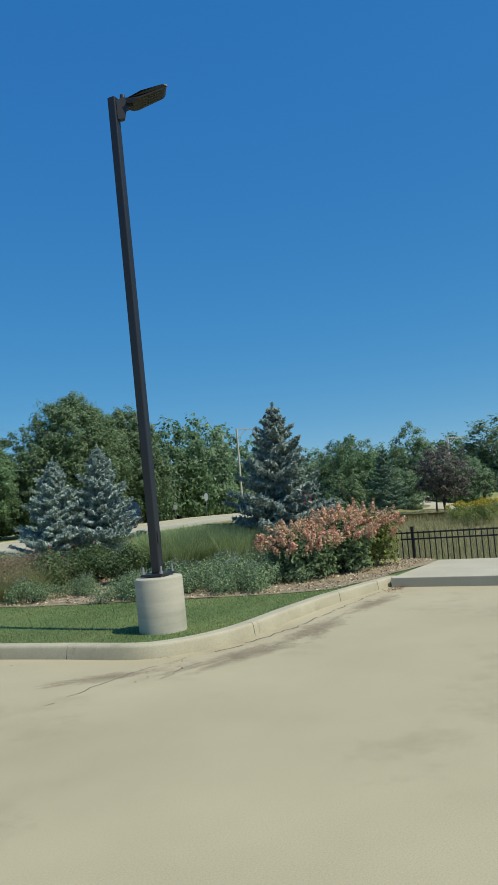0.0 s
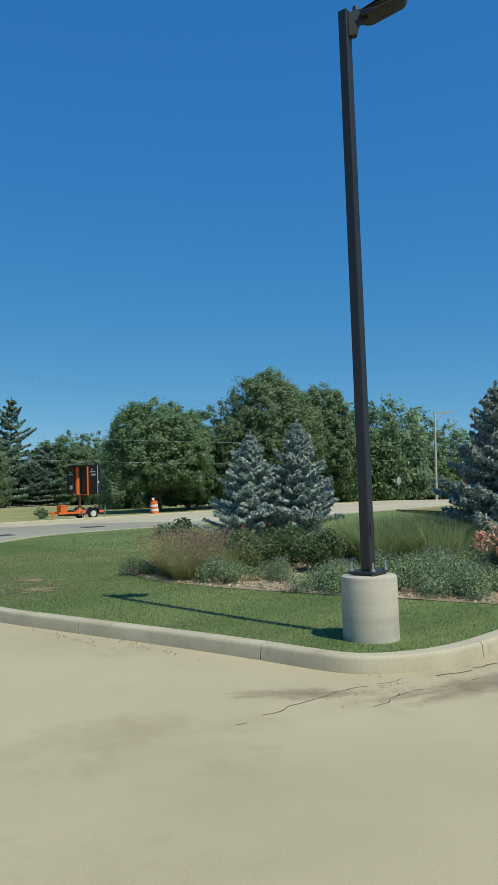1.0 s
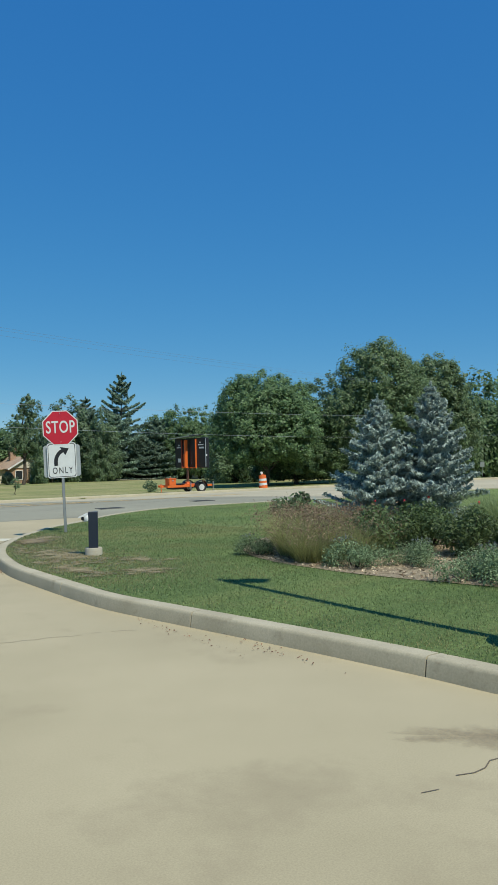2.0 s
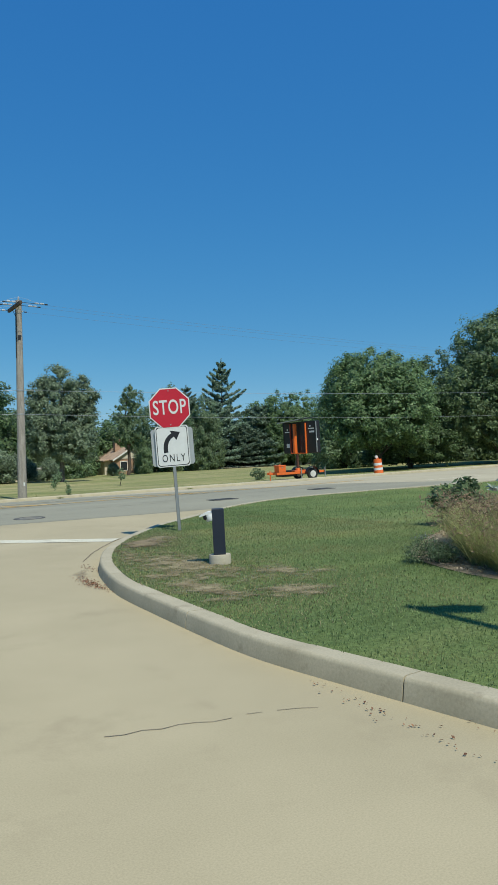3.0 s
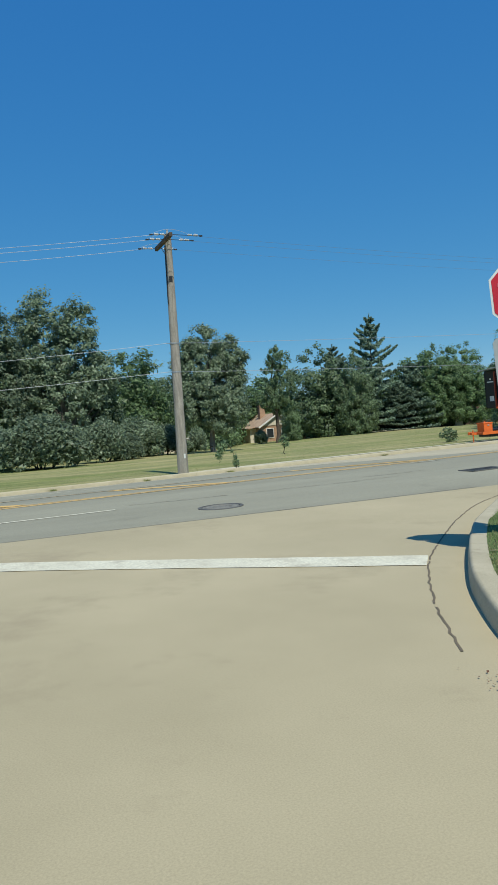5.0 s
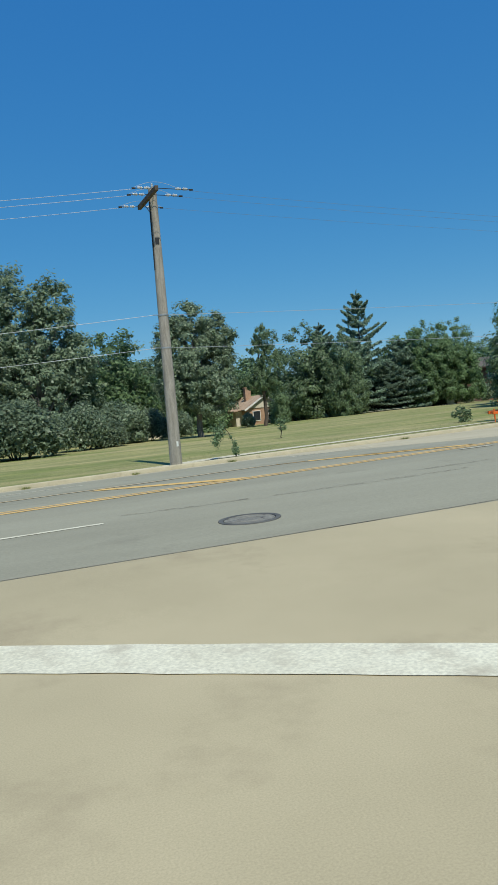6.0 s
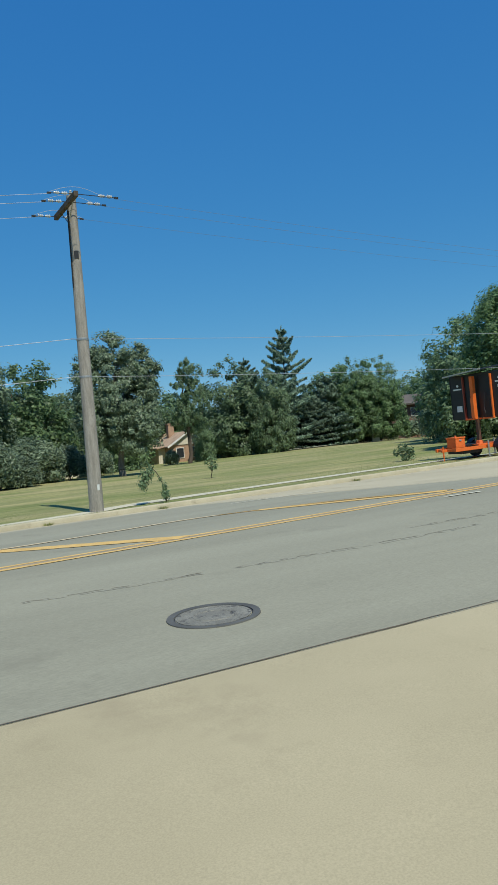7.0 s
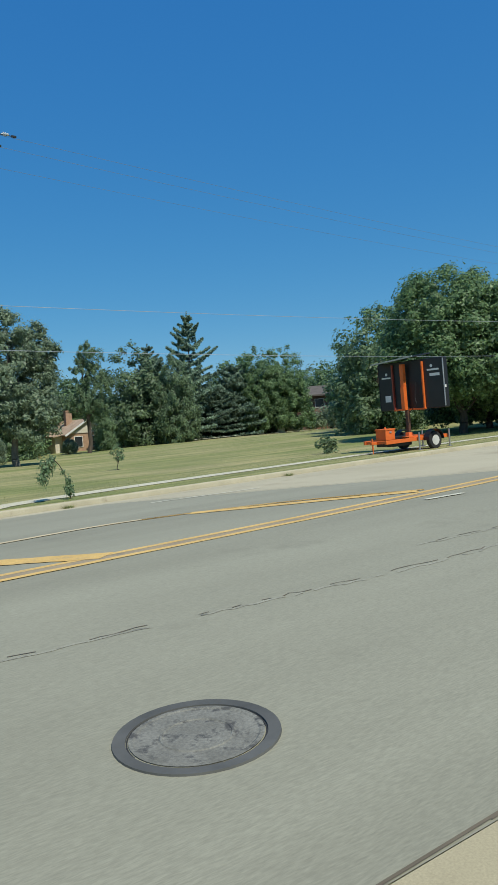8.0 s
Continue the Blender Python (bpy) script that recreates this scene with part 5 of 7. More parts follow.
def utility_pole(m, h=9.3):
    root = thing("utility_pole", m, "weathered grey-brown wooden utility pole with a crossarm and insulators", "utility pole")
    rng = random.Random(5)
    bm = bmesh.new()
    tube(bm, (0, 0, -0.4), (0, 0, h), 0.215, 0.135, 18)
    part("shaft", bm, M_WOOD, root, "round weathered timber shaft", True)
    bm = bmesh.new()
    box(bm, (0.12, 2.3, 0.15), (-0.18, 0, h - 0.30), (0, 0, 1), 0.01)
    part("crossarm", bm, M_BARK, root, "dark timber crossarm")
    for s in (-1, 1):
        bm = bmesh.new()
        tube(bm, (-0.13, s * 0.62, h - 0.36), (-0.12, 0, h - 0.80), 0.016, 0.016, 6)
        part("brace", bm, M_STEEL, root)

    def insulator(at, axis):
        q = Vector(axis).to_track_quat("Z", "Y").to_matrix().to_4x4()
        bm = bmesh.new()
        lathe(bm, [(0.012, 0), (0.018, 0.04), (0.05, 0.05), (0.05, 0.065), (0.022, 0.08), (0.045, 0.10), (0.045, 0.115), (0.02, 0.13), (0.036, 0.15), (0.03, 0.18), (0.006, 0.19)], 10, Matrix.Translation(at) @ q)
        return part("insulator", bm, M_CERAMIC, root, smooth=True)
    insulator((0, 0, h), (0, 0, 1))
    ends = []
    for y in (-1.05, -0.35, 1.05):
        for s in (-1, 1):
            a = Vector((-0.16 + s * 0.08, y, h - 0.29))
            reach = 0.62 if s < 0 else 0.62 + 0.45 * (1.05 - y) / 2.1
            insulator(a + Vector((s * (reach - 0.5), 0, 0)), (s, 0, 0.02))
            insulator(a + Vector((s * (reach - 0.28), 0, 0)), (s, 0, 0.02))
            bm = bmesh.new()
            tube(bm, a, a + Vector((s * reach, 0, -0.02)), 0.012, 0.012, 6)
            box(bm, (0.12, 0.035, 0.05), tuple(a + Vector((s * (reach + 0.03), 0, -0.02))), (0, 0, 0), 0.006)
            part("dead_end_clamp", bm, M_RUBBER, root)
        pts = [Vector((-0.9 + 0.15 * i, y, h - 0.29 + 0.20 * math.sin(math.pi * i / 10))) for i in range(11)]
        bm = bmesh.new()
        swept(bm, pts, 0.006, 5)
        part("jumper_wire", bm, M_WIRE, root)
    part("conduit", tube(bmesh.new(), (-0.16, -0.06, 6.6), (-0.15, -0.06, h - 0.45), 0.022, 0.022, 8), M_BLACK, root, "black cable along the shaft")
    for z in (5.05, 3.95):
        bm = bmesh.new()
        lathe(bm, [(0.16, z), (0.185, z + 0.02), (0.185, z + 0.07), (0.16, z + 0.09)], 16)
        part("band", bm, M_STEEL, root)
        bm = bmesh.new()
        tube(bm, (-0.16, -0.05, z + 0.05), (-0.36, -0.08, z + 0.06), 0.012, 0.012, 6)
        part("cable_bracket", bm, M_STEEL, root)
    bm = bmesh.new()
    box(bm, (0.13, 0.02, 0.22), (-0.02, -0.150, 7.55), (0, 0, -10), 0.004)
    part("dark_tag", bm, M_BLACK, root)
    bm = bmesh.new()
    box(bm, (0.075, 0.012, 0.17), (0.05, -0.196, 0.75), (0, 0, 12), 0.002)
    part("tag", bm, M_SIGNWHITE, root, "small white tag")
    for i in range(40):
        z = rng.uniform(0.6, h - 1.2)
        a = rng.uniform(math.pi, 2 * math.pi)
        r = 0.205 - 0.075 * (z + 0.4) / (h + 0.4)
        bm = bmesh.new()
        tube(bm, (r * math.cos(a) * 0.95, r * math.sin(a) * 0.95, z), (r * math.cos(a) * 1.08, r * math.sin(a) * 1.08, z), 0.02, 0.012, 6)
        part("knot", bm, M_WOOD, root)
    return root


POLE = Vector((1.57, 22.69, -0.27))
utility_pole(pose(*POLE, 0, 0, 2))


def wire(a, b, sag, r, label, mat=M_WIRE):
    """A hanging wire between two points."""
    a, b = Vector(a), Vector(b)
    bm = bmesh.new()
    n = 24
    pts = []
    for i in range(n + 1):
        f = i / n
        p = a.lerp(b, f)
        p.z -= sag * 4 * f * (1 - f)
        pts.append(p)
    swept(bm, pts, r, 5)
    me = bpy.data.meshes.new("overhead_wire")
    bm.to_mesh(me)
    bm.free()
    me.materials.append(mat)
    return tagged(new("overhead_wire", me), label, "wire", "overhead wires")


for dy in (-1.05, -0.35, 1.05):
    wire(POLE + Vector((-0.8, dy, 8.98)), (-46, 21.5 + dy, 8.2), 1.3, 0.0075, "thin grey overhead power wire")
    # right-hand run: missing glint is put into the darker wire colour
    wire(POLE + Vector((0.5, dy, 8.98)), (75, 33.5 + dy, 9.8), 0.7, 0.0042, "thin overhead power wire, coloured darker for want of sun glint", M_WIRE_NOGLINT)
for z0, zl, zr, sg in ((5.1, 4.4, 8.0, 0.55), (4.0, 3.9, 6.0, 0.75)):
    wire(POLE + Vector((-0.36, -0.08, z0)), (-46, 21.5, zl), 1.0, 0.008, "thin grey overhead cable")
    wire(POLE + Vector((-0.36, -0.08, z0)), (75, 33.5, zr), sg, 0.007, "thin grey overhead cable")


def far_pole(m, h):
    root = thing("utility_pole", m, "distant pale wooden utility pole with a crossarm", "utility pole")
    bm = bmesh.new()
    tube(bm, (0, 0, -0.3), (0, 0, h), 0.17, 0.12, 10)
    part("shaft", bm, M_PALEWOOD, root, smooth=True)
    bm = bmesh.new()
    box(bm, (0.12, 2.5, 0.14), (0, -1.05, h - 0.15), (0, 0, 0), 0.01)
    part("crossarm", bm, M_PALEWOOD, root)
    part("brace", tube(bmesh.new(), (0, 0, h - 1.3), (0, -1.2, h - 0.2), 0.05, 0.05, 6), M_PALEWOOD, root)
    for y in (-2.2, -1.2, 0.1):
        bm = bmesh.new()
        tube(bm, (0, y, h - 0.2), (0, y, h + 0.02), 0.05, 0.03, 8)
        part("insulator", bm, M_CERAMIC, root)
    return root


far_pole(pose(75, 35.2, 0.75, 0, 0, 35), 11.0)
far_pole(pose(76, 20.4, 0.6, 0, 0, 40), 7.4)
far_pole(pose(88, 11.2, 0.3, 0, 0, 40), 8.0)


def trailer_board(m):
    """A message board turned on its mast over an orange road trailer; the back of the board is seen."""
    root = thing("message_board_trailer", m, "black message board on an orange towed trailer beside the road", "trailer")
    bm = bmesh.new()
    for y in (-0.55, 0.55):
        box(bm, (3.15, 0.09, 0.13), (-0.52, y, 0.42), (0, 0, 0), 0.008)
    for x in (-2.0, -1.2, -0.4, 0.5, 1.0):
        box(bm, (0.09, 1.1, 0.10), (x, 0, 0.42), (0, 0, 0), 0.008)
    box(bm, (0.42, 0.10, 0.10), (-2.08, 0, 0.41), (0, 0, 0), 0.008)
    part("chassis", bm, M_ORANGE, root, "orange steel chassis with a drawbar")
    part("deck", box(bmesh.new(), (1.25, 1.0, 0.05), (-0.25, 0, 0.51), (0, 0, 0), 0.006), M_ORANGE, root, "orange steel deck plate")
    part("lower_tray", box(bmesh.new(), (0.9, 0.9, 0.14), (-1.15, 0, 0.30), (0, 0, 0), 0.01), M_BLACK, root, "black tray under the chassis")
    for x, y in ((-0.55, -0.68), (1.03, -0.68), (1.03, 0.68)):
        bm = bmesh.new()
        tube(bm, (x, y, 0.02), (x, y, 0.66), 0.032, 0.032, 8)
        box(bm, (0.16, 0.16, 0.02), (x, y, 0.03), (0, 0, 0), 0.003)
        part("jack", bm, M_STEEL, root, "grey jack stand")
    bm = bmesh.new()
    tube(bm, (-2.2, 0, 0.16), (-2.21, 0, 0.58), 0.03, 0.03, 8)
    tube(bm, (-2.2, 0, 0.03), (-2.2, 0, 0.18), 0.02, 0.02, 8)
    part("drawbar_jack", bm, M_ORANGE, root)
    bm = bmesh.new()
    box(bm, (0.46, 0.52, 0.38), (-1.55, 0.0, 0.655), (0, 0, 0), 0.02)
    box(bm, (0.50, 0.56, 0.05), (-1.55, 0.0, 0.86), (0, 0, 0), 0.01)
    battery = part("battery_box", bm, M_ORANGE, root, "orange metal battery box")
    part("latch", box(bmesh.new(), (0.10, 0.02, 0.06), (-1.55, -0.27, 0.76), (0, 0, 0), 0.005), M_STEEL, battery)
    part("lifting_eye", tube(bmesh.new(), (-1.55, 0.0, 0.88), (-1.55, 0.0, 0.95), 0.04, 0.03, 8), M_ORANGE, battery)
    part("tool_tray", box(bmesh.new(), (0.7, 0.5, 0.10), (-1.0, 0.1, 0.52), (0, 0, 0), 0.02), M_BLACK, root, "black tray")
    wx = 0.10
    for y in (-0.78, 0.78):
        bm = bmesh.new()
        lathe(bm, [(0.17, -0.09), (0.30, -0.09), (0.325, -0.06), (0.325, 0.06), (0.30, 0.09), (0.17, 0.09)], 24, pose(wx, y, 0.325, 90, 0, 0))
        wheel = part("wheel", bm, M_RUBBER, root, "black tyre", True)
        bm = bmesh.new()
        lathe(bm, [(0.185, -0.095), (0.19, -0.075), (0.14, -0.05), (0.06, -0.06), (0.05, -0.085), (0.05, 0.085), (0.06, 0.06), (0.14, 0.05), (0.19, 0.075), (0.185, 0.095)], 18, pose(wx, y, 0.325, 90, 0, 0))
        rim = part("rim", bm, M_RIM, wheel, "white rim")
        # black discs on the rim give the dark of its openings as colour
        for k in range(6):
            a = math.pi * k / 3
            tube_bm = tube(bmesh.new(), (wx + 0.10 * math.cos(a), y - 0.064, 0.325 + 0.10 * math.sin(a)), (wx + 0.10 * math.cos(a), y - 0.046, 0.325 + 0.10 * math.sin(a)), 0.034, 0.034, 8)
            part("rim_hole_shade", tube_bm, M_BLACK, wheel)
        bm = bmesh.new()
        n = 10
        rows = []
        for i in range(n + 1):
            a = math.pi * i / n
            rows.append([bm.verts.new((wx + r * math.cos(a), y + o, 0.34 + r * math.sin(a))) for r, o in ((0.39, -0.13), (0.39, 0.13), (0.405, 0.13), (0.405, -0.13))])
        for a, b in zip(rows, rows[1:]):
            for k in range(4):
                bm.faces.new((a[k], a[(k + 1) % 4], b[(k + 1) % 4], b[k]))
        bm.faces.new(rows[0])
        bm.faces.new(rows[-1])
        part("mudguard", bm, M_BLACK, root, "black mudguard")
    bm = bmesh.new()
    box(bm, (0.13, 0.13, 1.05), (-0.35, 0, 1.05), (0, 0, 0), 0.01)
    part("lower_mast", bm, M_MAST, root, "dark brown lower mast")
    bm = bmesh.new()
    box(bm, (0.26, 0.26, 0.16), (-0.35, 0, 0.58), (0, 0, 0), 0.02, 0.7)
    part("mast_foot", bm, M_ORANGE, root)
    spin = Matrix.Translation((-0.35, 0, 0)) @ Matrix.Rotation(radians(-82), 4, "Z") @ Matrix.Translation((0.35, 0, 0))

    def turned(size, at_, rot=(0, 0, 0), bevel=0.005):
        bm = box(bmesh.new(), size, at_, rot, bevel)
        bmesh.ops.transform(bm, matrix=spin, verts=bm.verts)
        return bm
    part("mast", turned((0.15, 0.16, 1.70), (-0.35, -0.12, 2.34), (0, 0, 0), 0.01), M_ORANGE, root, "orange mast")
    part("mast_sleeve", turned((0.15, 0.05, 0.8), (-0.33, -0.23, 1.95)), M_ORANGE, root)
    board = part("board", turned((2.87, 0.28, 1.80), (-0.195, 0.22, 2.40), (0, 0, 0), 0.02), M_DARKPANEL, root, "black board housing")
    for x, mat, label in ((-0.93, M_DULLRED, "dull red upright"), (0.42, M_ORANGE, "orange upright")):
        part("upright", turned((0.05, 0.09, 1.70), (x, 0.03, 2.36)), mat, board, label)
    part("bottom_rail", turned((1.42, 0.06, 0.06), (-0.25, 0.04, 1.50)), M_ORANGE, board)
    for x in (-1.63, 1.24):
        part("edge_rail", turned((0.03, 0.30, 1.74), (x, 0.22, 2.40)), M_BLACK, board)
    part("edge_strip", turned((0.02, 0.06, 1.70), (1.262, 0.10, 2.40)), M_STEEL, board, "grey metal edge strip")
    part("centre_panel", turned((0.56, 0.03, 1.62), (0.06, 0.068, 2.42)), M_BLACK, board)
    for x, z, w, h in ((-1.28, 2.74, 0.42, 0.055), (0.84, 2.88, 0.50, 0.06), (0.90, 2.70, 0.42, 0.10)):
        part("marking", turned((w, 0.006, h), (x, 0.078, z), (0, 0, 0), 0.001), M_SIGNWHITE, board, "white bar where lettering stands")
    for x, z in ((-1.26, 2.88), (0.78, 3.02)):
        bm = lathe(bmesh.new(), [(0.02, 0), (0.055, 0.0), (0.055, 0.006), (0.02, 0.006)], 16, pose(x, 0.078, z, 90, 0, 0))
        bmesh.ops.transform(bm, matrix=spin, verts=bm.verts)
        part("emblem", bm, M_SIGNWHITE, board)
    part("data_plate", turned((0.27, 0.008, 0.24), (-1.24, 0.076, 1.95), (0, 0, 0), 0.002), M_TRIM, board, "white data plate")
    part("hatch_cover", turned((0.03, 0.08, 0.10), (1.27, 0.16, 2.25)), M_TRIM, board)
    part("solar_panel", turned((1.9, 1.15, 0.05), (-0.62, 0.18, 3.40), (6, -4, 0), 0.008), M_DARKPANEL, root, "flat solar panel with a grey rim")
    part("panel_rim", turned((1.92, 0.03, 0.055), (-0.62, -0.40, 3.35), (6, -4, 0), 0.004), M_ALU, root)
    bm = bmesh.new()
    pts = [spin @ Vector(p) for p in ((0.12, -0.02, 2.5), (0.10, -0.08, 1.9), (0.16, -0.12, 1.72), (0.02, -0.12, 1.55), (-0.18, -0.1, 1.35), (-0.24, -0.06, 1.0))]
    swept(bm, [Vector(p) for p in smooth_line([tuple(p) for p in pts], 0.06)], 0.012, 6)
    part("cable", bm, M_BLACK, root)
    return root


M_DULLRED = plain("dull_red", (0.30, 0.065, 0.04), 0.6)
M_MAST = plain("dark_brown", (0.10, 0.05, 0.03), 0.6)
trailer_board(pose(17.55, 23.68, 0.10, 0, -1.5, 0))


def drum(m):
    root = thing("traffic_drum", m, "orange and white striped traffic drum with a lamp on top", "traffic drum")
    levels = [(0.0, 0.29, M_RUBBER), (0.09, 0.285, M_ORANGE), (0.28, 0.27, M_SIGNWHITE), (0.42, 0.262, M_ORANGE), (0.56, 0.252, M_SIGNWHITE), (0.70, 0.242, M_ORANGE), (0.92, 0.225, None)]
    for (z0, r0, mat), (z1, r1, _) in zip(levels, levels[1:]):
        bm = bmesh.new()
        lathe(bm, [(r0 * 0.4, z0 + 0.001), (r0, z0 + 0.001), (r0 - 0.004, z0 + 0.012), (r1 + 0.004, z1 - 0.012), (r1, z1 - 0.001), (r1 * 0.4, z1 - 0.001)], 22)
        part("base_ring" if z0 == 0 else "band", bm, mat, root, "", True)
    bm = bmesh.new()
    box(bm, (0.16, 0.05, 0.08), (0, 0, 0.96), (0, 0, 0), 0.01)
    part("handle", bm, M_ORANGE, root)
    bm = bmesh.new()
    lathe(bm, [(0.02, -0.04), (0.09, -0.04), (0.09, 0.04), (0.02, 0.04)], 14, pose(-0.06, 0, 1.05, 90, 0, 0))
    part("warning_lamp", bm, M_TRIM, root, "small round warning lamp")
    return root


drum(pose(22.1, 22.6, verge_top(22.1, 22.6) + 0.005, 0, -5, 0))


def small_sign(m, h, w, round_top):
    root = thing("roadside_sign", m, "small white roadside sign seen from behind on a thin post", "road sign")
    part("post", tube(bmesh.new(), (0, 0, -0.2), (0, 0, h), 0.03, 0.03, 6), M_STEEL, root)
    bm = bmesh.new()
    if round_top:
        r = w / 2
        prism(bm, [(r * math.cos(radians(22.5 + 45 * i)), h - r + r * math.sin(radians(22.5 + 45 * i))) for i in range(8)], 0.01, pose(0, -0.04, 0))
    else:
        prism(bm, [(-w / 2, h - w * 1.25), (w / 2, h - w * 1.25), (w / 2, h), (-w / 2, h)], 0.01, pose(0, -0.04, 0))
    part("plate", bm, M_ALU, root)
    return root


small_sign(pose(58.3, 29.1, 0.75, 0, 0, 6), 2.5, 0.9, True)
small_sign(pose(63.0, 37.0, 0.95, 0, 0, -55), 1.35, 0.45, False)

# ---- raised walk, fence ----
slab = bmesh.new()
for k in range(6):
    y0 = -13.27 - 2.6 * k
    b = box(slab, (2.9, 2.58, 0.30), (5.42 + 0.06 * k, y0 - 1.3, 0.008), (0, 0, 2.5), 0.012)
me = bpy.data.meshes.new("raised_walk")
slab.to_mesh(me)
slab.free()
me.materials.append(M_SLAB)
tagged(new("pavement", me), "raised pale concrete walk beside the car park", "walkway", kind="structure")


def fence(x0, y0, x1, y1, z, h):
    root = thing("metal_fence", Matrix.Identity(4), "black metal picket fence behind the raised walk", "fence")
    a, b = Vector((x0, y0, z)), Vector((x1, y1, z))
    d = b - a
    n = int(d.length / 0.115)
    u = d.normalized()
    for zz in (0.12, h - 0.16, h - 0.03):
        bm = bmesh.new()
        p, q = a + Vector((0, 0, zz)), b + Vector((0, 0, zz))
        box(bm, (d.length, 0.03, 0.032), tuple((p + q) / 2), (0, 0, math.degrees(math.atan2(d.y, d.x))), 0.003)
        part("rail", bm, M_BLACK, root)
    pick = bmesh.new()
    box(pick, (0.018, 0.018, h), (0, 0, h / 2), (0, 0, 0))
    pick_me = bpy.data.meshes.new("picket")
    pick.to_mesh(pick_me)
    pick.free()
    pick_me.materials.append(M_BLACK)
    post = bmesh.new()
    box(post, (0.055, 0.055, h + 0.25), (0, 0, (h - 0.1) / 2), (0, 0, 0), 0.004)
    box(post, (0.07, 0.07, 0.03), (0, 0, h + 0.085), (0, 0, 0), 0.006)
    post_me = bpy.data.meshes.new("post")
    post.to_mesh(post_me)
    post.free()
    post_me.materials.append(M_BLACK)
    for i in range(n + 1):
        p = a + u * (d.length * i / n)
        o = new("post" if i % 20 == 8 else "picket", post_me if i % 20 == 8 else pick_me)
        o.parent = root
        o.location = p
    return root


fence(7.02, -11.7, 7.75, -22.0, -0.42, 1.15)


# ---- road paint, covers, cracks ----
def ribbon(name, pts, width, mat, lift, label, category, kind="structure", rag=0.0, seed=1, top=ground_z, wander=0.0, broken=0.0):
    """A thin painted or filled strip along plan points, lying on the paving."""
    rng = random.Random(seed)
    line = smooth_line(pts, 0.09 if wander else 0.3) if len(pts) > 2 else [np.array(pts[0]) + (np.array(pts[1]) - np.array(pts[0])) * i / 24 for i in range(25)]
    vs, fs = [], []
    n = len(line)
    for i, p in enumerate(line):
        t = line[min(i + 1, n - 1)] - line[max(i - 1, 0)]
        t = t / np.linalg.norm(t)
        nn = np.array((-t[1], t[0]))
        o = rng.uniform(-rag, rag)
        p = p + nn * wander * noise.noise((p[0] * 2.3, p[1] * 2.3, seed)) + nn * wander * 0.5 * rng.uniform(-1, 1)
        for s in (-1, 1):
            q = p + nn * (s * width * 0.5 * (1 + rng.uniform(-rag, rag) * 0.3) + o * width)
            vs.append((q[0], q[1], top(q[0], q[1]) + lift))
    for i in range(n - 1):
        if rng.random() >= broken:
            fs.append((2 * i, 2 * i + 1, 2 * i + 3, 2 * i + 2))
    return tagged(new(name, mesh_of(name, vs, fs, mat)), label, category, kind=kind)


ribbon("road_marking", [(x, 11.50 + 0.062 * x + 0.0035 * max(0, x) ** 2) for x in (-70, -30, -10, 0, 4, 8, 14)], 0.36, M_OLDPAINT, 0.004, "brownish worn-off paint between the yellow lines", "road marking", rag=0.03, seed=2)
for off in (0.0, 0.34):
    ribbon("road_marking", [(x, 11.33 + off + 0.062 * x + 0.0035 * max(0, x) ** 2) for x in (-70, -30, -10, 0, 4, 8, 14)], 0.135, M_YELLOW, 0.006, "worn double yellow centre line", "road marking", rag=0.04, seed=3)
ribbon("road_marking", [(-70, 10.8), (-30, 12.9), (-6, 14.35), (-1.5, 14.5), (1.2, 14.85), (2.1, 14.78)], 0.15, M_FADED, 0.010, "faded tan remains of a yellow lane line", "road marking", rag=0.06, seed=5)
ribbon("road_marking", [(2.1, 14.78), (2.8, 14.6), (4.5, 13.85), (6.1, 12.4)], 0.14, M_YELLOW, 0.007, "worn yellow line curving to the centre line", "road marking", rag=0.04, seed=4)
ribbon("road_marking", [(-70, 10.8), (-30, 12.9), (-6, 14.35), (-1.5, 14.5), (1.2, 14.85), (2.8, 14.6), (4.5, 13.85), (6.1, 12.4)], 0.14, M_YELLOW, 0.007, "worn yellow line curving to the centre line", "road marking", rag=0.04, seed=4)
ribbon("road_marking", [(-2.25, 14.2), (0.22, 11.62)], 0.42, M_YELLOW, 0.008, "thick yellow slanting bar of the painted median", "road marking", rag=0.05, seed=5)
ribbon("road_marking", [(2.9, 14.55), (5.9, 12.35)], 0.30, M_YELLOW, 0.0085, "thick yellow slanting bar of the painted median", "road marking", rag=0.05, seed=6)
ribbon("road_marking", [(-6.6, 13.9), (-4.6, 11.5)], 0.42, M_YELLOW, 0.008, "thick yellow slanting bar of the painted median", "road marking", rag=0.05, seed=7)
for x0, y0, x1, y1 in ((-6.0, 8.2, -2.94, 8.26), (-15.0, 8.0, -12.0, 8.05), (5.0, 11.34, 5.75, 11.28), (3.7, 17.75, 6.2, 17.45), (-4.9, 17.2, -2.2, 17.25), (14.0, 9.3, 17.0, 9.4), (23.0, 9.6, 26.0, 9.7)):
    ribbon("road_marking", [(x0, y0), (x1, y1)], 0.11, M_WHITE, 0.006, "worn white lane dash", "road marking", rag=0.05, seed=8)
ribbon("road_marking", [(-1.0, 0.62), (-5.0, 3.16), (-9.5, 5.3)], 0.50, M_WHITE, 0.006, "wide white stop line across the driveway mouth", "road marking", rag=0.02, seed=9)
ribbon("pavement_crack", [(-2.3, -1.9), (-1.83, -0.86), (-1.26, 0.17), (-0.65, 1.07), (0.88, 2.95), (2.2, 4.2), (4.0, 5.3)], 0.017, M_SILT, 0.004, "dirty joint beside the kerb", "crack", rag=0.5, seed=11, wander=0.002, broken=0.06)
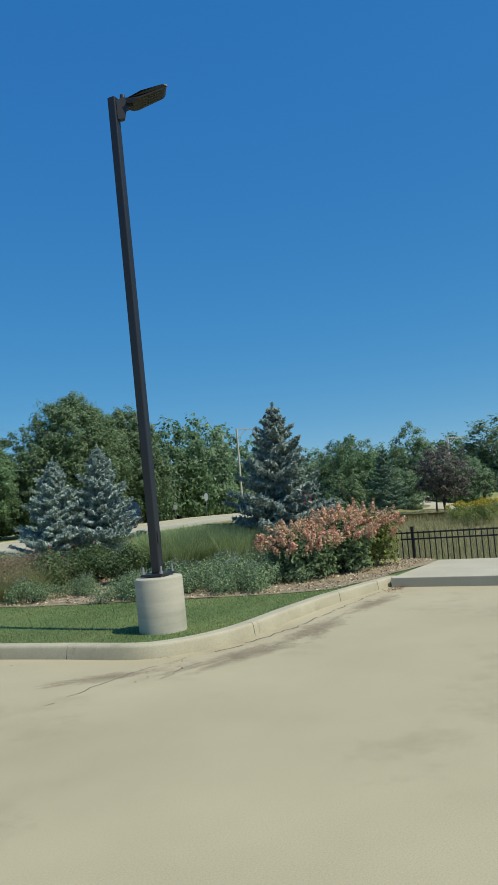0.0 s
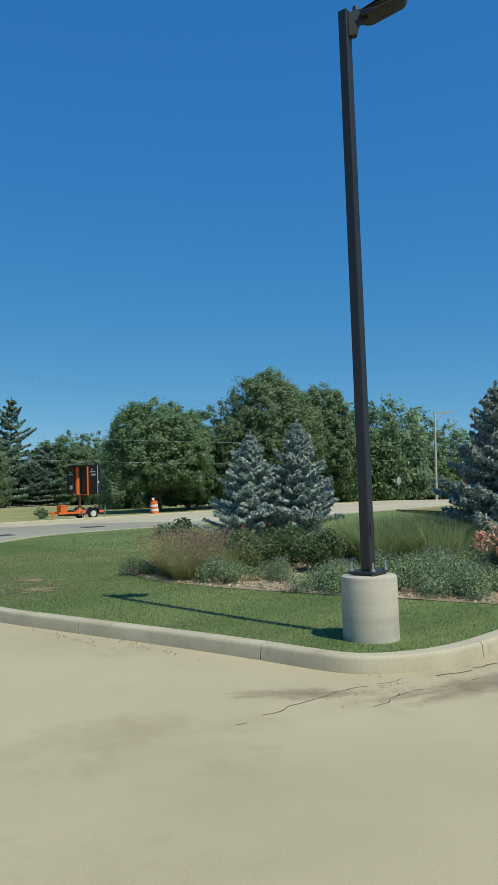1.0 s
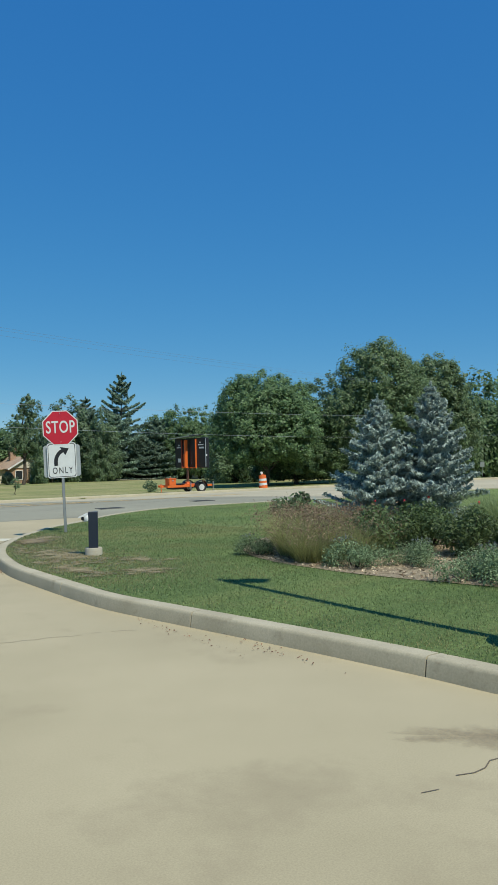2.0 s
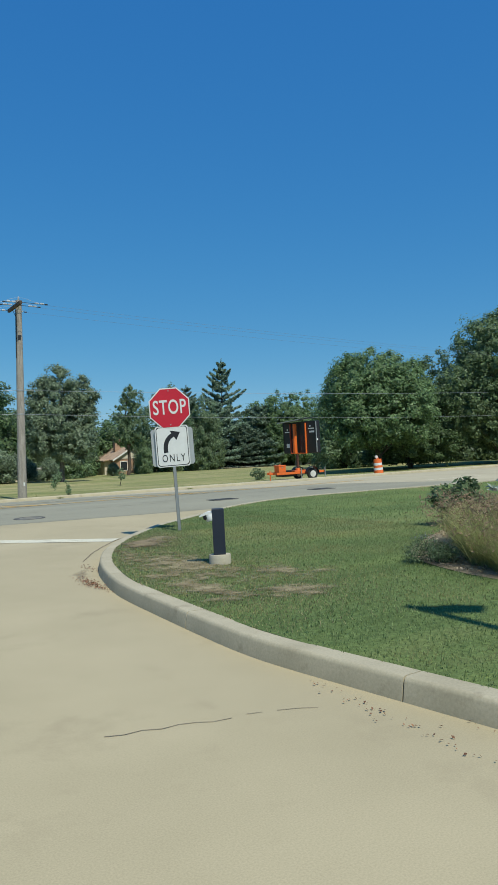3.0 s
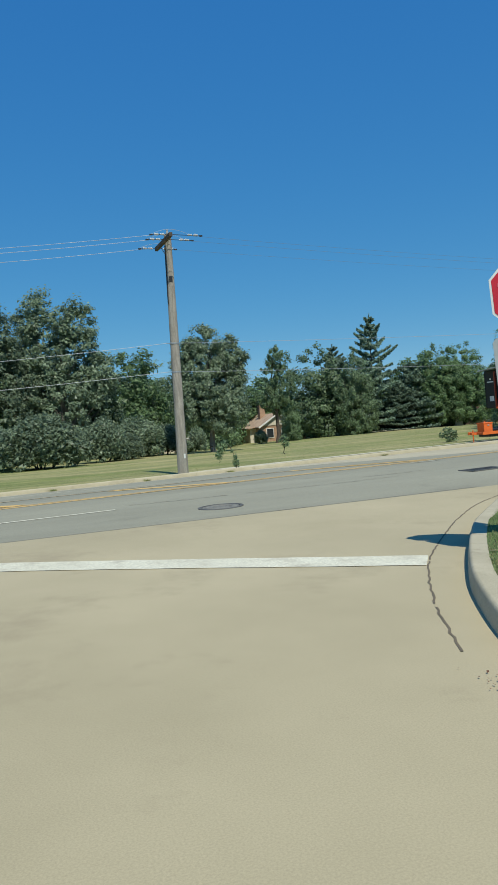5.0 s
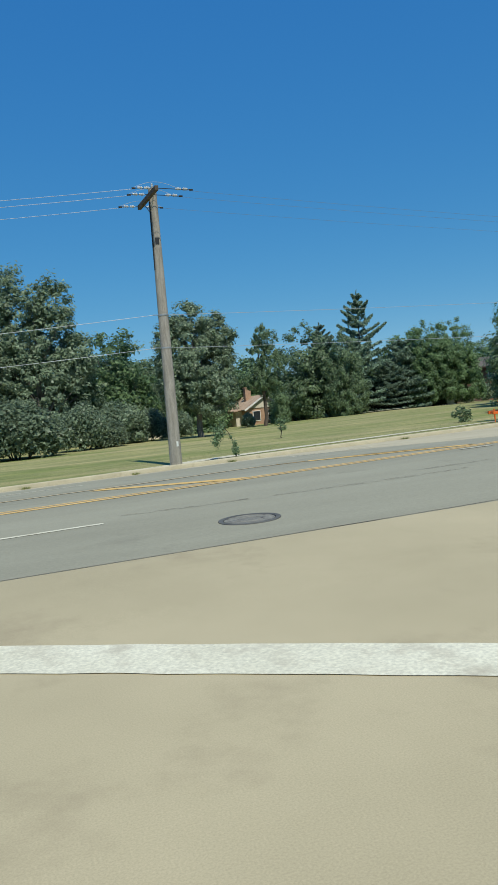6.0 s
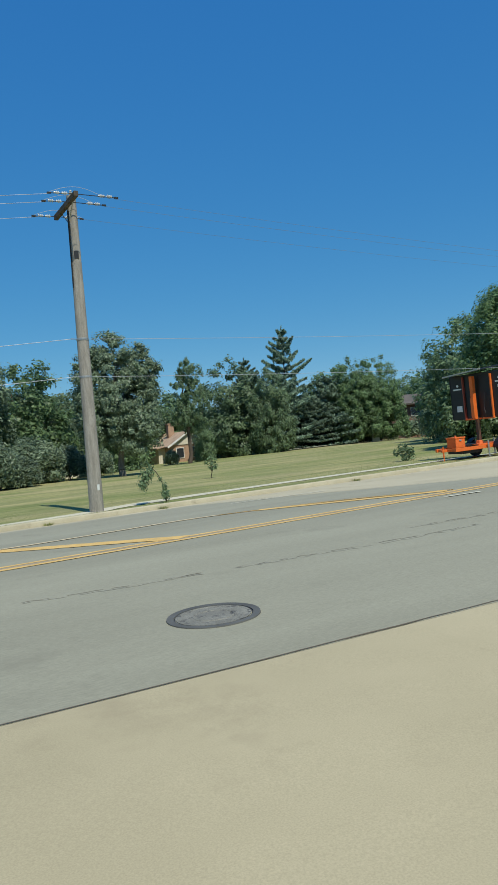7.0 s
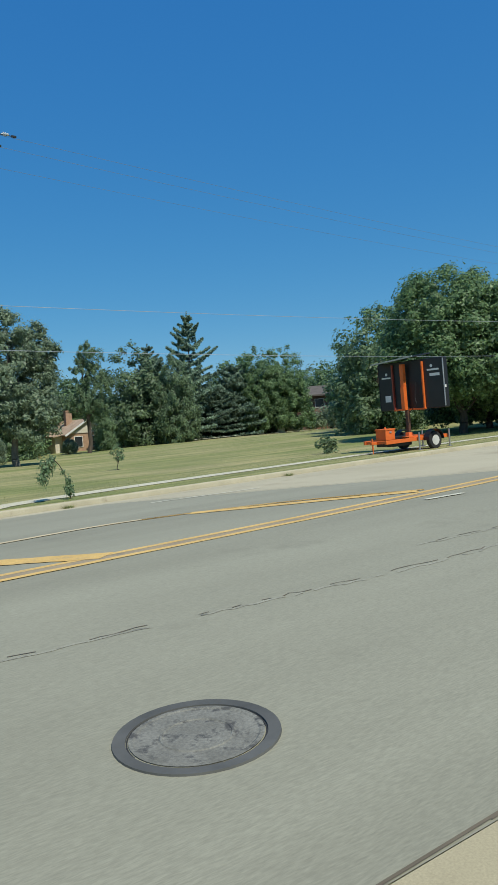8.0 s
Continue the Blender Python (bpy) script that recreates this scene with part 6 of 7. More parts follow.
ribbon("pavement_crack", [(-45, 3.92), (-4.3, 5.32), (-0.7, 5.45), (3.0, 5.6)], 0.014, M_SILT, 0.005, "dark joint between driveway concrete and asphalt", "crack", rag=0.6, seed=12)
ribbon("pavement_crack", [(-1.2, -13.36), (-0.4, -13.47), (0.4, -13.5), (1.6, -13.44), (2.8, -13.38), (3.9, -13.4)], 0.014, M_SILT, 0.004, "dirty joint at the foot of the kerb", "crack", rag=1.0, seed=21, wander=0.05, broken=0.3)
ribbon("pavement_crack", [(-3.4, -13.13), (-3.0, -13.12), (-2.6, -13.09), (-2.2, -13.07), (-1.9, -13.13), (-1.5, -13.18)], 0.007, M_SILT, 0.004, "ragged dark crack in the concrete", "crack", rag=1.5, seed=22, wander=0.05, broken=0.45)
ribbon("pavement_crack", [(-2.45, -13.55), (-2.0, -13.5), (-1.6, -13.52), (-1.25, -13.62), (-0.9, -13.7)], 0.007, M_SILT, 0.004, "ragged dark crack in the concrete", "crack", rag=1.5, seed=23, wander=0.05, broken=0.45)
ribbon("pavement_crack", [(-4.1, -8.9), (-3.5, -9.0), (-3.1, -9.05), (-2.75, -9.13)], 0.006, M_SILT, 0.004, "thin dirty crack in the concrete", "crack", rag=1.0, seed=14, wander=0.05, broken=0.3)
M_SCUFF = surface("scuffed_asphalt", (0.32, 0.30, 0.225), (0.40, 0.38, 0.29), 3.0, 60, 0.9, 0, 0.4, 0.006, ((0.20, 0.19, 0.15), 5.0, 0.5, 0.62), grain=0.2)
for k, line in enumerate((((-0.3, 8.53), (0.6, 8.46), (1.4, 8.41)), ((1.55, 8.40), (2.3, 8.38), (3.1, 8.44)), ((2.5, 9.08), (3.1, 9.02), (4.0, 9.0)), ((-2.6, 8.75), (-1.6, 8.62), (-0.7, 8.56)))):
    ribbon("pavement_crack", line, 0.035, M_SCUFF, 0.003, "pale scuffed seam in the asphalt", "crack", rag=0.5, seed=30 + k, wander=0.03, broken=0.12)
    ribbon("pavement_crack", [(x, y + 0.05) for x, y in line], 0.012, M_SILT, 0.004, "dark ragged crack in the asphalt", "crack", rag=1.6, seed=40 + k, wander=0.03, broken=0.35)
ribbon("pavement_crack", [(3.6, 19.1), (8.3, 14.25), (12.0, 10.45), (16.3, 6.1)], 0.018, M_SILT, 0.006, "dark joint between asphalt and concrete", "crack", rag=0.6, seed=17)


def stain(x, y, rx, ry, turn, label, seed, mat=None, top=None):
    """A flat dirty patch with a ragged outline."""
    rng = random.Random(seed)
    mat = mat or M_STAIN
    top = top or (lambda a, b: ground_z(a, b) + 0.0035)
    vs = [(x, y, top(x, y))]
    n = 36
    for i in range(n):
        a = 2 * math.pi * i / n
        k = 0.75 + 0.35 * noise.noise((math.cos(a) * 2, math.sin(a) * 2, seed)) + rng.uniform(-0.08, 0.08)
        dx, dy = rx * k * math.cos(a), ry * k * math.sin(a)
        px, py = x + dx * math.cos(turn) - dy * math.sin(turn), y + dx * math.sin(turn) + dy * math.cos(turn)
        if mat in (M_BARE, M_CORNER_SOIL):
            q = np.array((px, py))
            k = int(np.argmin([np.hypot(*(q - w)) for w in island_line]))
            t = island_line[min(k + 1, len(island_line) - 1)] - island_line[max(k - 1, 0)]
            nn = np.array((-t[1], t[0])) / np.linalg.norm(t)
            short = 0.19 - float((q - island_line[k]) @ nn)
            if short > 0:
                px, py = q + nn * short
        vs.append((px, py, top(px, py)))
    fs = [(0, i + 1, (i + 1) % n + 1) for i in range(n)]
    me = mesh_of("dirt_stain", vs, fs, mat)
    wear = me.attributes.new("wear", "FLOAT", "POINT")
    wear.data.foreach_set("value", [1.0] + [0.0] * n)
    return tagged(new("dirt_stain", me), label, "stain", kind="structure")


def patch_surface(name, dark, light, low, high, most=0.85, patch=2.2, core=0.55):
    m, nt, p = tree_of(name)
    nt.links.new(ramp(nt, noise_tex(nt, 4.0, 6, 0.7), [(0.35, dark), (0.65, light)]), p.inputs["Base Color"])
    p.inputs["Roughness"].default_value = 0.92
    at_ = nt.nodes.new("ShaderNodeAttribute")
    at_.attribute_name = "wear"
    mul = nt.nodes.new("ShaderNodeMath")
    mul.operation = "MULTIPLY_ADD"
    nt.links.new(at_.outputs["Fac"], mul.inputs[0])
    mul.inputs[1].default_value = core
    nt.links.new(noise_tex(nt, patch, 7, 0.75), mul.inputs[2])
    nt.links.new(ramp(nt, mul.outputs[0], [(low, (0, 0, 0)), (high, (most, most, most))]), p.inputs["Alpha"])
    return m


M_STAIN = patch_surface("dirt_stain", (0.24, 0.18, 0.11), (0.36, 0.295, 0.195), 0.62, 1.1, 0.6)
M_BARE = patch_surface("bare_soil", (0.19, 0.145, 0.075), (0.40, 0.33, 0.19), 0.60, 0.80, 0.85, 3.6, 0.30)
M_CORNER_SOIL = patch_surface("corner_soil", (0.15, 0.11, 0.06), (0.33, 0.26, 0.15), 0.50, 0.70, 0.92, 3.6, 0.34)
lawn_top = lambda a, b: island_z(a, b) + 0.014
stain(-0.95, -1.15, 0.9, 2.1, -0.53, "bare brown soil at the worn edge of the lawn", 11, M_BARE, lawn_top)
stain(-1.25, -1.6, 0.55, 0.95, -0.4, "bare brown soil at the rounded kerb corner", 19, M_CORNER_SOIL, lambda a, b: island_z(a, b) + 0.018)
stain(-1.72, -4.2, 1.1, 2.9, 0.0, "bare brown soil round the path light", 12, M_BARE, lawn_top)
stain(-1.95, -3.0, 0.6, 1.7, -0.3, "bare brown soil along the kerb", 15, M_BARE, lawn_top)
stain(-2.1, -5.7, 0.6, 1.9, 0.03, "bare brown soil along the kerb", 16, M_BARE, lawn_top)
stain(-1.0, -5.3, 0.9, 1.1, 0.3, "bare brown soil in the lawn", 13, M_BARE, lawn_top)
stain(-1.4, -6.5, 0.8, 0.7, 0.0, "bare brown soil in the lawn", 14, M_BARE, lawn_top)
stain(-2.45, -12.9, 0.34, 1.1, 0.85, "brown dirt washed over the concrete by the kerb", 6)
stain(-1.25, -13.75, 1.7, 0.5, -0.25, "brown dirt washed over the concrete by the kerb", 1)
stain(0.3, -13.85, 1.6, 0.45, 0.1, "brown dirt washed over the concrete by the kerb", 2)
stain(2.2, -13.75, 1.6, 0.4, 0.02, "brown dirt washed over the concrete by the kerb", 3)
stain(-2.68, -3.2, 0.16, 0.8, -0.3, "brown leaf dirt beside the kerb", 4)


def litter(name, x, y, rx, ry, n, seed, label):
    rng = np.random.default_rng(seed)
    pos = np.stack([x + rng.normal(size=n) * rx, y + rng.normal(size=n) * ry, np.zeros(n)], 1)
    pos[:, 2] = [ground_z(a, b) + 0.012 for a, b in pos[:, :2]]
    nrm = np.stack([rng.normal(size=n) * 0.4, rng.normal(size=n) * 0.4, np.ones(n)], 1)
    me = leaf_mesh(name, pos, nrm, 0.013 * rng.uniform(0.5, 1.4, n), M_DRYLEAF, 1.5, rng)
    return tagged(new(name, me), label, "leaves", kind="stuff")


M_DRYLEAF = foliage("dry_leaves", (0.13, 0.06, 0.035), (0.30, 0.16, 0.09), 0.8, 0.1)
litter("leaf_litter", -2.76, -3.95, 0.06, 0.26, 520, 1, "dry brown leaves gathered against the kerb")
litter("leaf_litter", -2.40, -2.75, 0.07, 0.22, 110, 5, "dry brown leaves gathered against the kerb")
litter("leaf_litter", 3.75, -13.52, 0.20, 0.07, 330, 2, "dry reddish leaves in the corner of the kerb")
litter("leaf_litter", -2.62, -9.5, 0.04, 0.5, 60, 3, "dry brown leaves gathered against the kerb")
litter("leaf_litter", -2.3, -10.4, 0.05, 0.5, 60, 7, "dry brown leaves gathered against the kerb")
litter("leaf_litter", -1.9, -13.2, 0.3, 0.15, 40, 4, "dry brown leaves gathered against the kerb")


def manhole(x, y):
    root = thing("manhole_cover", pose(x, y, ground_z(x, y) + 0.004, 0.6, -1.2, 0), "round dark iron manhole cover set in the asphalt", "manhole cover")
    bm = bmesh.new()
    lathe(bm, [(0.33, -0.02), (0.335, 0.004), (0.395, 0.006), (0.40, -0.02)], 40)
    part("rim", bm, M_IRON, root, "iron rim ring")
    bm = bmesh.new()
    lathe(bm, [(0.01, -0.01), (0.315, -0.01), (0.32, 0.002), (0.30, 0.003), (0.29, -0.002), (0.01, -0.001)], 40)
    lathe(bm, [(0.16, -0.002), (0.165, 0.003), (0.175, 0.003), (0.18, -0.002)], 32)
    part("lid", bm, M_LID, root, "worn iron lid")
    ring = bmesh.new()
    lathe(ring, [(0.322, -0.012), (0.324, -0.004), (0.332, -0.004), (0.334, -0.012)], 40)
    part("gap_ring", ring, M_TAR, root)
    return root


M_LID = surface("dusty_iron", (0.17, 0.16, 0.13), (0.30, 0.285, 0.235), 5.0, 60, 0.8, 0.1, 0.4, 0.004, ((0.09, 0.085, 0.075), 9.0, 0.52, 0.62), grain=0.25)
M_IRON = plain("worn_iron", (0.12, 0.115, 0.10), 0.7, 0.2, 0.35)
manhole(-1.33, 6.76)


def storm_grate(x, y, turn):
    root = thing("storm_grate", pose(x, y, ground_z(x, y) + 0.006, 0, -1.3, turn), "dark iron storm grate in the road edge", "drain")
    bm = bmesh.new()
    for s in (-1, 1):
        box(bm, (0.85, 0.05, 0.02), (0, s * 0.24, 0))
        box(bm, (0.05, 0.43, 0.02), (s * 0.40, 0, 0))
    part("surround", bm, M_IRON, root)
    for i in range(9):
        part("bar", box(bmesh.new(), (0.03, 0.43, 0.018), (-0.32 + 0.08 * i, 0, 0)), M_IRON, root)
    # thin black sheet paints the shade of the hollow below the bars
    part("sump_shade_sheet", box(bmesh.new(), (0.74, 0.42, 0.006), (0, 0, -0.006)), M_BLACK, root)
    return root


storm_grate(4.7, 7.85, 3)
storm_grate(9.1, 9.0, 3)


# ---- houses beyond the trees ----
def window_unit(parent, x, y, z, w, h, turn=0):
    win = part("window", box(bmesh.new(), (w + 0.16, 0.10, h + 0.16), (x, y, z), (0, 0, turn), 0.01), M_TRIM, parent, "white framed window")
    part("pane", box(bmesh.new(), (w, 0.104, h), (x, y - 0.012, z), (0, 0, turn)), M_WINDOW, win)
    return win


def gable_roof(bm, w, d, z, rise, over=0.45, th=0.14):
    """A saddle roof whose ridge runs along x."""
    for s in (-1, 1):
        v = [(-w / 2 - over, 0, z + rise), (w / 2 + over, 0, z + rise), (w / 2 + over, s * (d / 2 + over), z - over * rise / (d / 2)), (-w / 2 - over, s * (d / 2 + over), z - over * rise / (d / 2))]
        lo = [bm.verts.new(p) for p in v]
        hi = [bm.verts.new((p[0], p[1], p[2] + th)) for p in v]
        bm.faces.new(lo)
        bm.faces.new(hi)
        for i in range(4):
            bm.faces.new((lo[i], lo[(i + 1) % 4], hi[(i + 1) % 4], hi[i]))
    return bm


M_CREAM = surface("cream_siding", (0.60, 0.54, 0.42), (0.70, 0.64, 0.51), 0.8, 12, 0.85)
M_CHIMNEY = surface("tan_brick", (0.36, 0.22, 0.14), (0.5, 0.33, 0.22), 2.0, 12, 0.9, 0, 0.4, 0.01)


def gable_block(root, x, y, w, d, eave, rise, wall_mat):
    """A block whose ridge runs front to back, with a pale gable at the front."""
    part("wall", box(bmesh.new(), (w, d, eave + 0.5), (x, y, eave / 2 - 0.25)), wall_mat, root, "tan brick walls")
    bm = gable_roof(bmesh.new(), d, w, eave, rise, 0.4, 0.12)
    bmesh.ops.transform(bm, matrix=pose(x, y, 0, 0, 0, 90), verts=bm.verts)
    part("roof", bm, M_ROOF, root, "brown shingle roof")
    part("gable", prism(bmesh.new(), [(x - w / 2, eave), (x + w / 2, eave), (x, eave + rise)], 0.08, pose(0, y - d / 2 - 0.09, 0)), M_CREAM, root, "cream gable end")
    for s in (-1, 1):
        bm = bmesh.new()
        a = Vector((x + s * (w / 2 + 0.42), y - d / 2 - 0.42, eave - 0.42 * rise / (w / 2)))
        b_ = Vector((x, y - d / 2 - 0.42, eave + rise))
        box(bm, ((b_ - a).length, 0.05, 0.2), tuple((a + b_) / 2 + Vector((0, 0, 0.02))), (0, -math.degrees(math.atan2(b_.z - a.z, b_.x - a.x)), 0))
        part("bargeboard", bm, M_TRIM, root, "white bargeboard")


def low_house(m):
    root = thing("house", m, "low tan brick house with brown roofs and cream gables", "house")
    gable_block(root, 0, 0, 4.8, 8.0, 2.15, 1.5, M_CHIMNEY)
    gable_block(root, 5.9, 1.2, 4.2, 7.0, 2.1, 1.25, M_CHIMNEY)
    part("link_wall", box(bmesh.new(), (2.0, 5.0, 2.5), (3.1, 1.5, 0.85)), M_TAN, root)
    bm = bmesh.new()
    box(bm, (0.8, 0.7, 2.2), (-0.7, -0.4, 3.75), (0, 0, 0), 0.02)
    box(bm, (0.94, 0.84, 0.14), (-0.7, -0.4, 4.85), (0, 0, 0), 0.02)
    part("chimney", bm, M_CHIMNEY, root, "tan brick chimney")
    for x, y in ((-1.1, -4.02), (1.0, -4.02), (5.2, -2.32), (6.8, -2.32)):
        window_unit(root, x, y, 1.15, 0.9, 1.15)
    part("lean_to_roof", box(bmesh.new(), (1.6, 3.6, 0.14), (-2.95, -1.2, 2.0), (0, -9, 0), 0.01), M_ROOF, root, "low lean-to roof")
    part("wing_wall", box(bmesh.new(), (0.9, 2.8, 2.3), (-2.85, -1.0, 0.72), (0, 0, 0), 0.02), M_CREAM, root, "cream rendered side wing")
    return root


def garden_wall(m):
    root = thing("garden_wall", m, "pale low garden wall half hidden among the trees", "wall")
    part("wall", box(bmesh.new(), (4.4, 0.3, 1.5), (0, 0, 0.5), (0, 0, 0), 0.02), M_CREAM, root)
    part("coping", box(bmesh.new(), (4.6, 0.42, 0.1), (0, 0, 1.3), (0, 0, 0), 0.02), M_TRIM, root)
    for x in (-2.2, 0, 2.2):
        part("pier", box(bmesh.new(), (0.42, 0.42, 1.75), (x, 0, 0.6), (0, 0, 0), 0.02), M_CREAM, root)
    return root


def brick_house(m):
    root = thing("house", m, "two-storey brown brick house with a dark hipped roof", "house")
    part("wall", box(bmesh.new(), (13, 9, 5.6), (0, 0, 2.5)), M_BRICK_DARK, root, "brown brick walls")
    bm = bmesh.new()
    lo = [bm.verts.new(p) for p in ((-7.4, -5.4, 5.1), (7.4, -5.4, 5.1), (7.4, 5.4, 5.1), (-7.4, 5.4, 5.1))]
    v = [bm.verts.new((q.co.x, q.co.y, 5.32)) for q in lo]
    t = [bm.verts.new(p) for p in ((-2.6, 0, 6.9), (2.6, 0, 6.9))]
    for f in ((v[0], v[1], t[1], t[0]), (v[1], v[2], t[1]), (v[2], v[3], t[0], t[1]), (v[3], v[0], t[0]), tuple(lo)):
        bm.faces.new(f)
    for i in range(4):
        bm.faces.new((lo[i], lo[(i + 1) % 4], v[(i + 1) % 4], v[i]))
    part("roof", bm, M_ROOF2, root, "dark hipped shingle roof with deep eaves")
    part("vent", box(bmesh.new(), (0.5, 0.5, 0.9), (-1.2, -0.8, 6.9), (0, 0, 0), 0.02), M_TRIM, root)
    part("belt_course", box(bmesh.new(), (13.1, 9.1, 0.22), (0, 0, 2.75)), M_BRICK, root)
    part("bay", box(bmesh.new(), (2.4, 0.9, 3.0), (1.6, -4.9, 1.5)), M_BRICK, root, "redder brick bay")
    for z in (1.5, 4.0):
        for x in (-5.0, -2.4, 4.6):
            window_unit(root, x, -4.52, z, 1.1, 1.3)
    window_unit(root, 1.6, -4.52, 4.0, 1.3, 1.2)
    return root


M_BRICK_DARK = surface("brown_brick", (0.12, 0.075, 0.06), (0.20, 0.125, 0.10), 2.0, 12, 0.9, 0, 0.4, 0.01)
low_house(pose(28.6, 91.0, far_top(28.6, 91.0) - 0.02, 0, 0, 3))
garden_wall(pose(8.9, 62.0, far_top(8.9, 62.0) - 0.02, 0, 0, -12))
brick_house(pose(71.5, 99.5, far_top(71.5, 99.5) + 0.05, 0, 0, -38))


def utility_box(m):
    root = thing("utility_box", m, "pale green utility cabinet on a concrete pad", "utility box")
    part("pad", box(bmesh.new(), (1.3, 1.2, 0.14), (0, 0, 0.05), (0, 0, 0), 0.01), M_SLAB, root)
    body = part("body", box(bmesh.new(), (0.95, 0.85, 1.0), (0, 0, 0.62), (0, 0, 0), 0.03), M_CABINET, root)
    part("lid", box(bmesh.new(), (1.0, 0.9, 0.08), (0, 0, 1.15), (0, 0, 0), 0.02), M_CABINET, body)
    return root


M_CABINET = plain("pale_green_paint", (0.42, 0.44, 0.36), 0.6)
utility_box(pose(53.4, 82.5, far_top(53.4, 82.5) - 0.02, 0, 0, -30))


def plan_strip(name, pts, width, lift, mat, label, category, top=ground_z):
    ob = ribbon(name, pts, width, mat, lift, label, category, top=top)
    return ob


plan_strip("sidewalk", [(-30, 20.9), (-10, 21.6), (0.3, 22.55), (2.2, 23.25), (4.2, 23.7), (7, 24.0), (10, 24.15), (17.5, 24.5), (40, 25.3), (120, 28.1)], 0.80, 0.014, M_WALK, "pale concrete sidewalk strip across the grass", "sidewalk", far_top)
plan_strip("driveway", [(31, 83), (38, 81), (46, 79.5), (58, 78), (80, 74), (110, 66)], 2.6, 0.13, M_WALK, "pale concrete drive along the far trees", "driveway", far_top)
plan_strip("road", [(22, -26), (34, -14), (48, -2.0), (62, 6.0), (82, 14.0)], 5.0, 0.17, M_CONC2, "pale side road beyond the lower meadow", "road")


# ---- cars ----
def suv(name, m, paint, length, width, height, label, boxy=0.0):
    """An estate-type car: shaped body, glasshouse, windows, wheels, lamps. Its nose points to +x."""
    root = thing(name, m, label, "car")
    L, W, H = length, width, height
    bm = bmesh.new()
    sill, belt = 0.30, 0.58 * H
    prof = [(-0.49 * L, 0.42), (-0.495 * L, 0.62), (-0.475 * L, belt * 0.98), (-0.46 * L, belt + 0.02), (0.17 * L, belt + 0.0), (0.28 * L, belt - 0.01), (0.44 * L, belt - 0.12), (0.49 * L, belt - 0.25), (0.50 * L, 0.55), (0.485 * L, 0.36),
            (0.42 * L, sill)]
    for cx in (0.29 * L, -0.285 * L):
        prof += [(cx + 0.40 * math.cos(radians(a)), 0.34 + 0.40 * math.sin(radians(a))) for a in (0, 30, 60, 90, 120, 150, 180)]
        if cx > 0:
            prof += [(-0.285 * L + 0.46, sill - 0.02)]
    prof += [(-0.45 * L, 0.34)]
    prism(bm, prof, W, pose(0, -W / 2, 0))
    for v in bm.verts:
        k = max(0, abs(v.co.x) / (0.5 * L) - 0.8) / 0.2
        v.co.y *= 1 - 0.10 * k * k - 0.02 * (v.co.z > belt * 0.9)
    bmesh.ops.bevel(bm, geom=[e for e in bm.edges if abs(e.verts[0].co.y - e.verts[1].co.y) < 0.05 and abs(e.verts[0].co.y) > 0.3 * W and min(e.verts[0].co.z, e.verts[1].co.z) > 0.5], offset=0.05, segments=3, affect="EDGES")
    body = part("body", bm, paint, root, "glossy painted body")
    bm = bmesh.new()
    roof_z = H - 0.05
    cab = [(-0.465 * L, belt - 0.02), (-0.43 * L + 0.02 * boxy, roof_z - 0.10), (-0.38 * L, roof_z), (-0.05 * L, H), (0.06 * L, roof_z + 0.01), (0.235 * L, belt - 0.02)]
    a = [bm.verts.new((x, -W * (0.475 - 0.085 * max(0, (z - belt) / (H - belt))), z)) for x, z in cab]
    b = [bm.verts.new((v.co.x, -v.co.y, v.co.z)) for v in a]
    bm.faces.new(a)
    bm.faces.new(b)
    for i in range(len(a)):
        bm.faces.new((a[i], a[(i + 1) % len(a)], b[(i + 1) % len(a)], b[i]))
    bmesh.ops.bevel(bm, geom=[e for e in bm.edges if e.verts[0].co.z > belt and e.verts[1].co.z > belt], offset=0.05, segments=3, affect="EDGES")
    part("cabin", bm, paint, root)

    def side_y(z):
        return W * (0.475 - 0.085 * max(0, (z - belt) / (H - belt))) + 0.006
    for s in (-1, 1):
        for pts in (((-0.02 * L, belt + 0.03), (0.185 * L, belt + 0.03), (0.07 * L, H - 0.13), (-0.02 * L, H - 0.11)), ((-0.215 * L, belt + 0.03), (-0.035 * L, belt + 0.03), (-0.035 * L, H - 0.11), (-0.215 * L, H - 0.12)),
                    ((-0.37 * L, belt + 0.10), (-0.23 * L, belt + 0.03), (-0.23 * L, H - 0.12), (-0.345 * L, H - 0.16))):
            vs = [(x, s * (side_y(z) + 0.004), z) for x, z in pts] + [(x, s * (side_y(z) - 0.01), z) for x, z in pts]
            fs = [(0, 1, 2, 3), (7, 6, 5, 4)] + [(i, (i + 1) % 4, (i + 1) % 4 + 4, i + 4) for i in range(4)]
            part("side_window", mesh_of("side_window", vs, fs, M_GLASS), None, root, "dark tinted window")
        mirror = bmesh.new()
        box(mirror, (0.12, 0.20, 0.14), (0.17 * L, s * (W * 0.5 + 0.06), belt + 0.08), (0, 0, 0), 0.03)
        part("mirror", mirror, paint, root)
        for x in (-0.19 * L, 0.0):
            part("door_handle", box(bmesh.new(), (0.2, 0.03, 0.035), (x, s * W * 0.497, belt - 0.10), (0, 0, 0), 0.01), M_CHROME, root)
        part("sill_trim", box(bmesh.new(), (0.36 * L, 0.05, 0.09), (0.0, s * W * 0.495, 0.33), (0, 0, 0), 0.015), M_CHROME, root, "silver sill trim")
        part("headlight", box(bmesh.new(), (0.10, 0.32, 0.14), (0.472 * L, s * W * 0.34, belt - 0.25), (0, 12, -s * 14), 0.03), M_TRIM, root, "clear headlight")
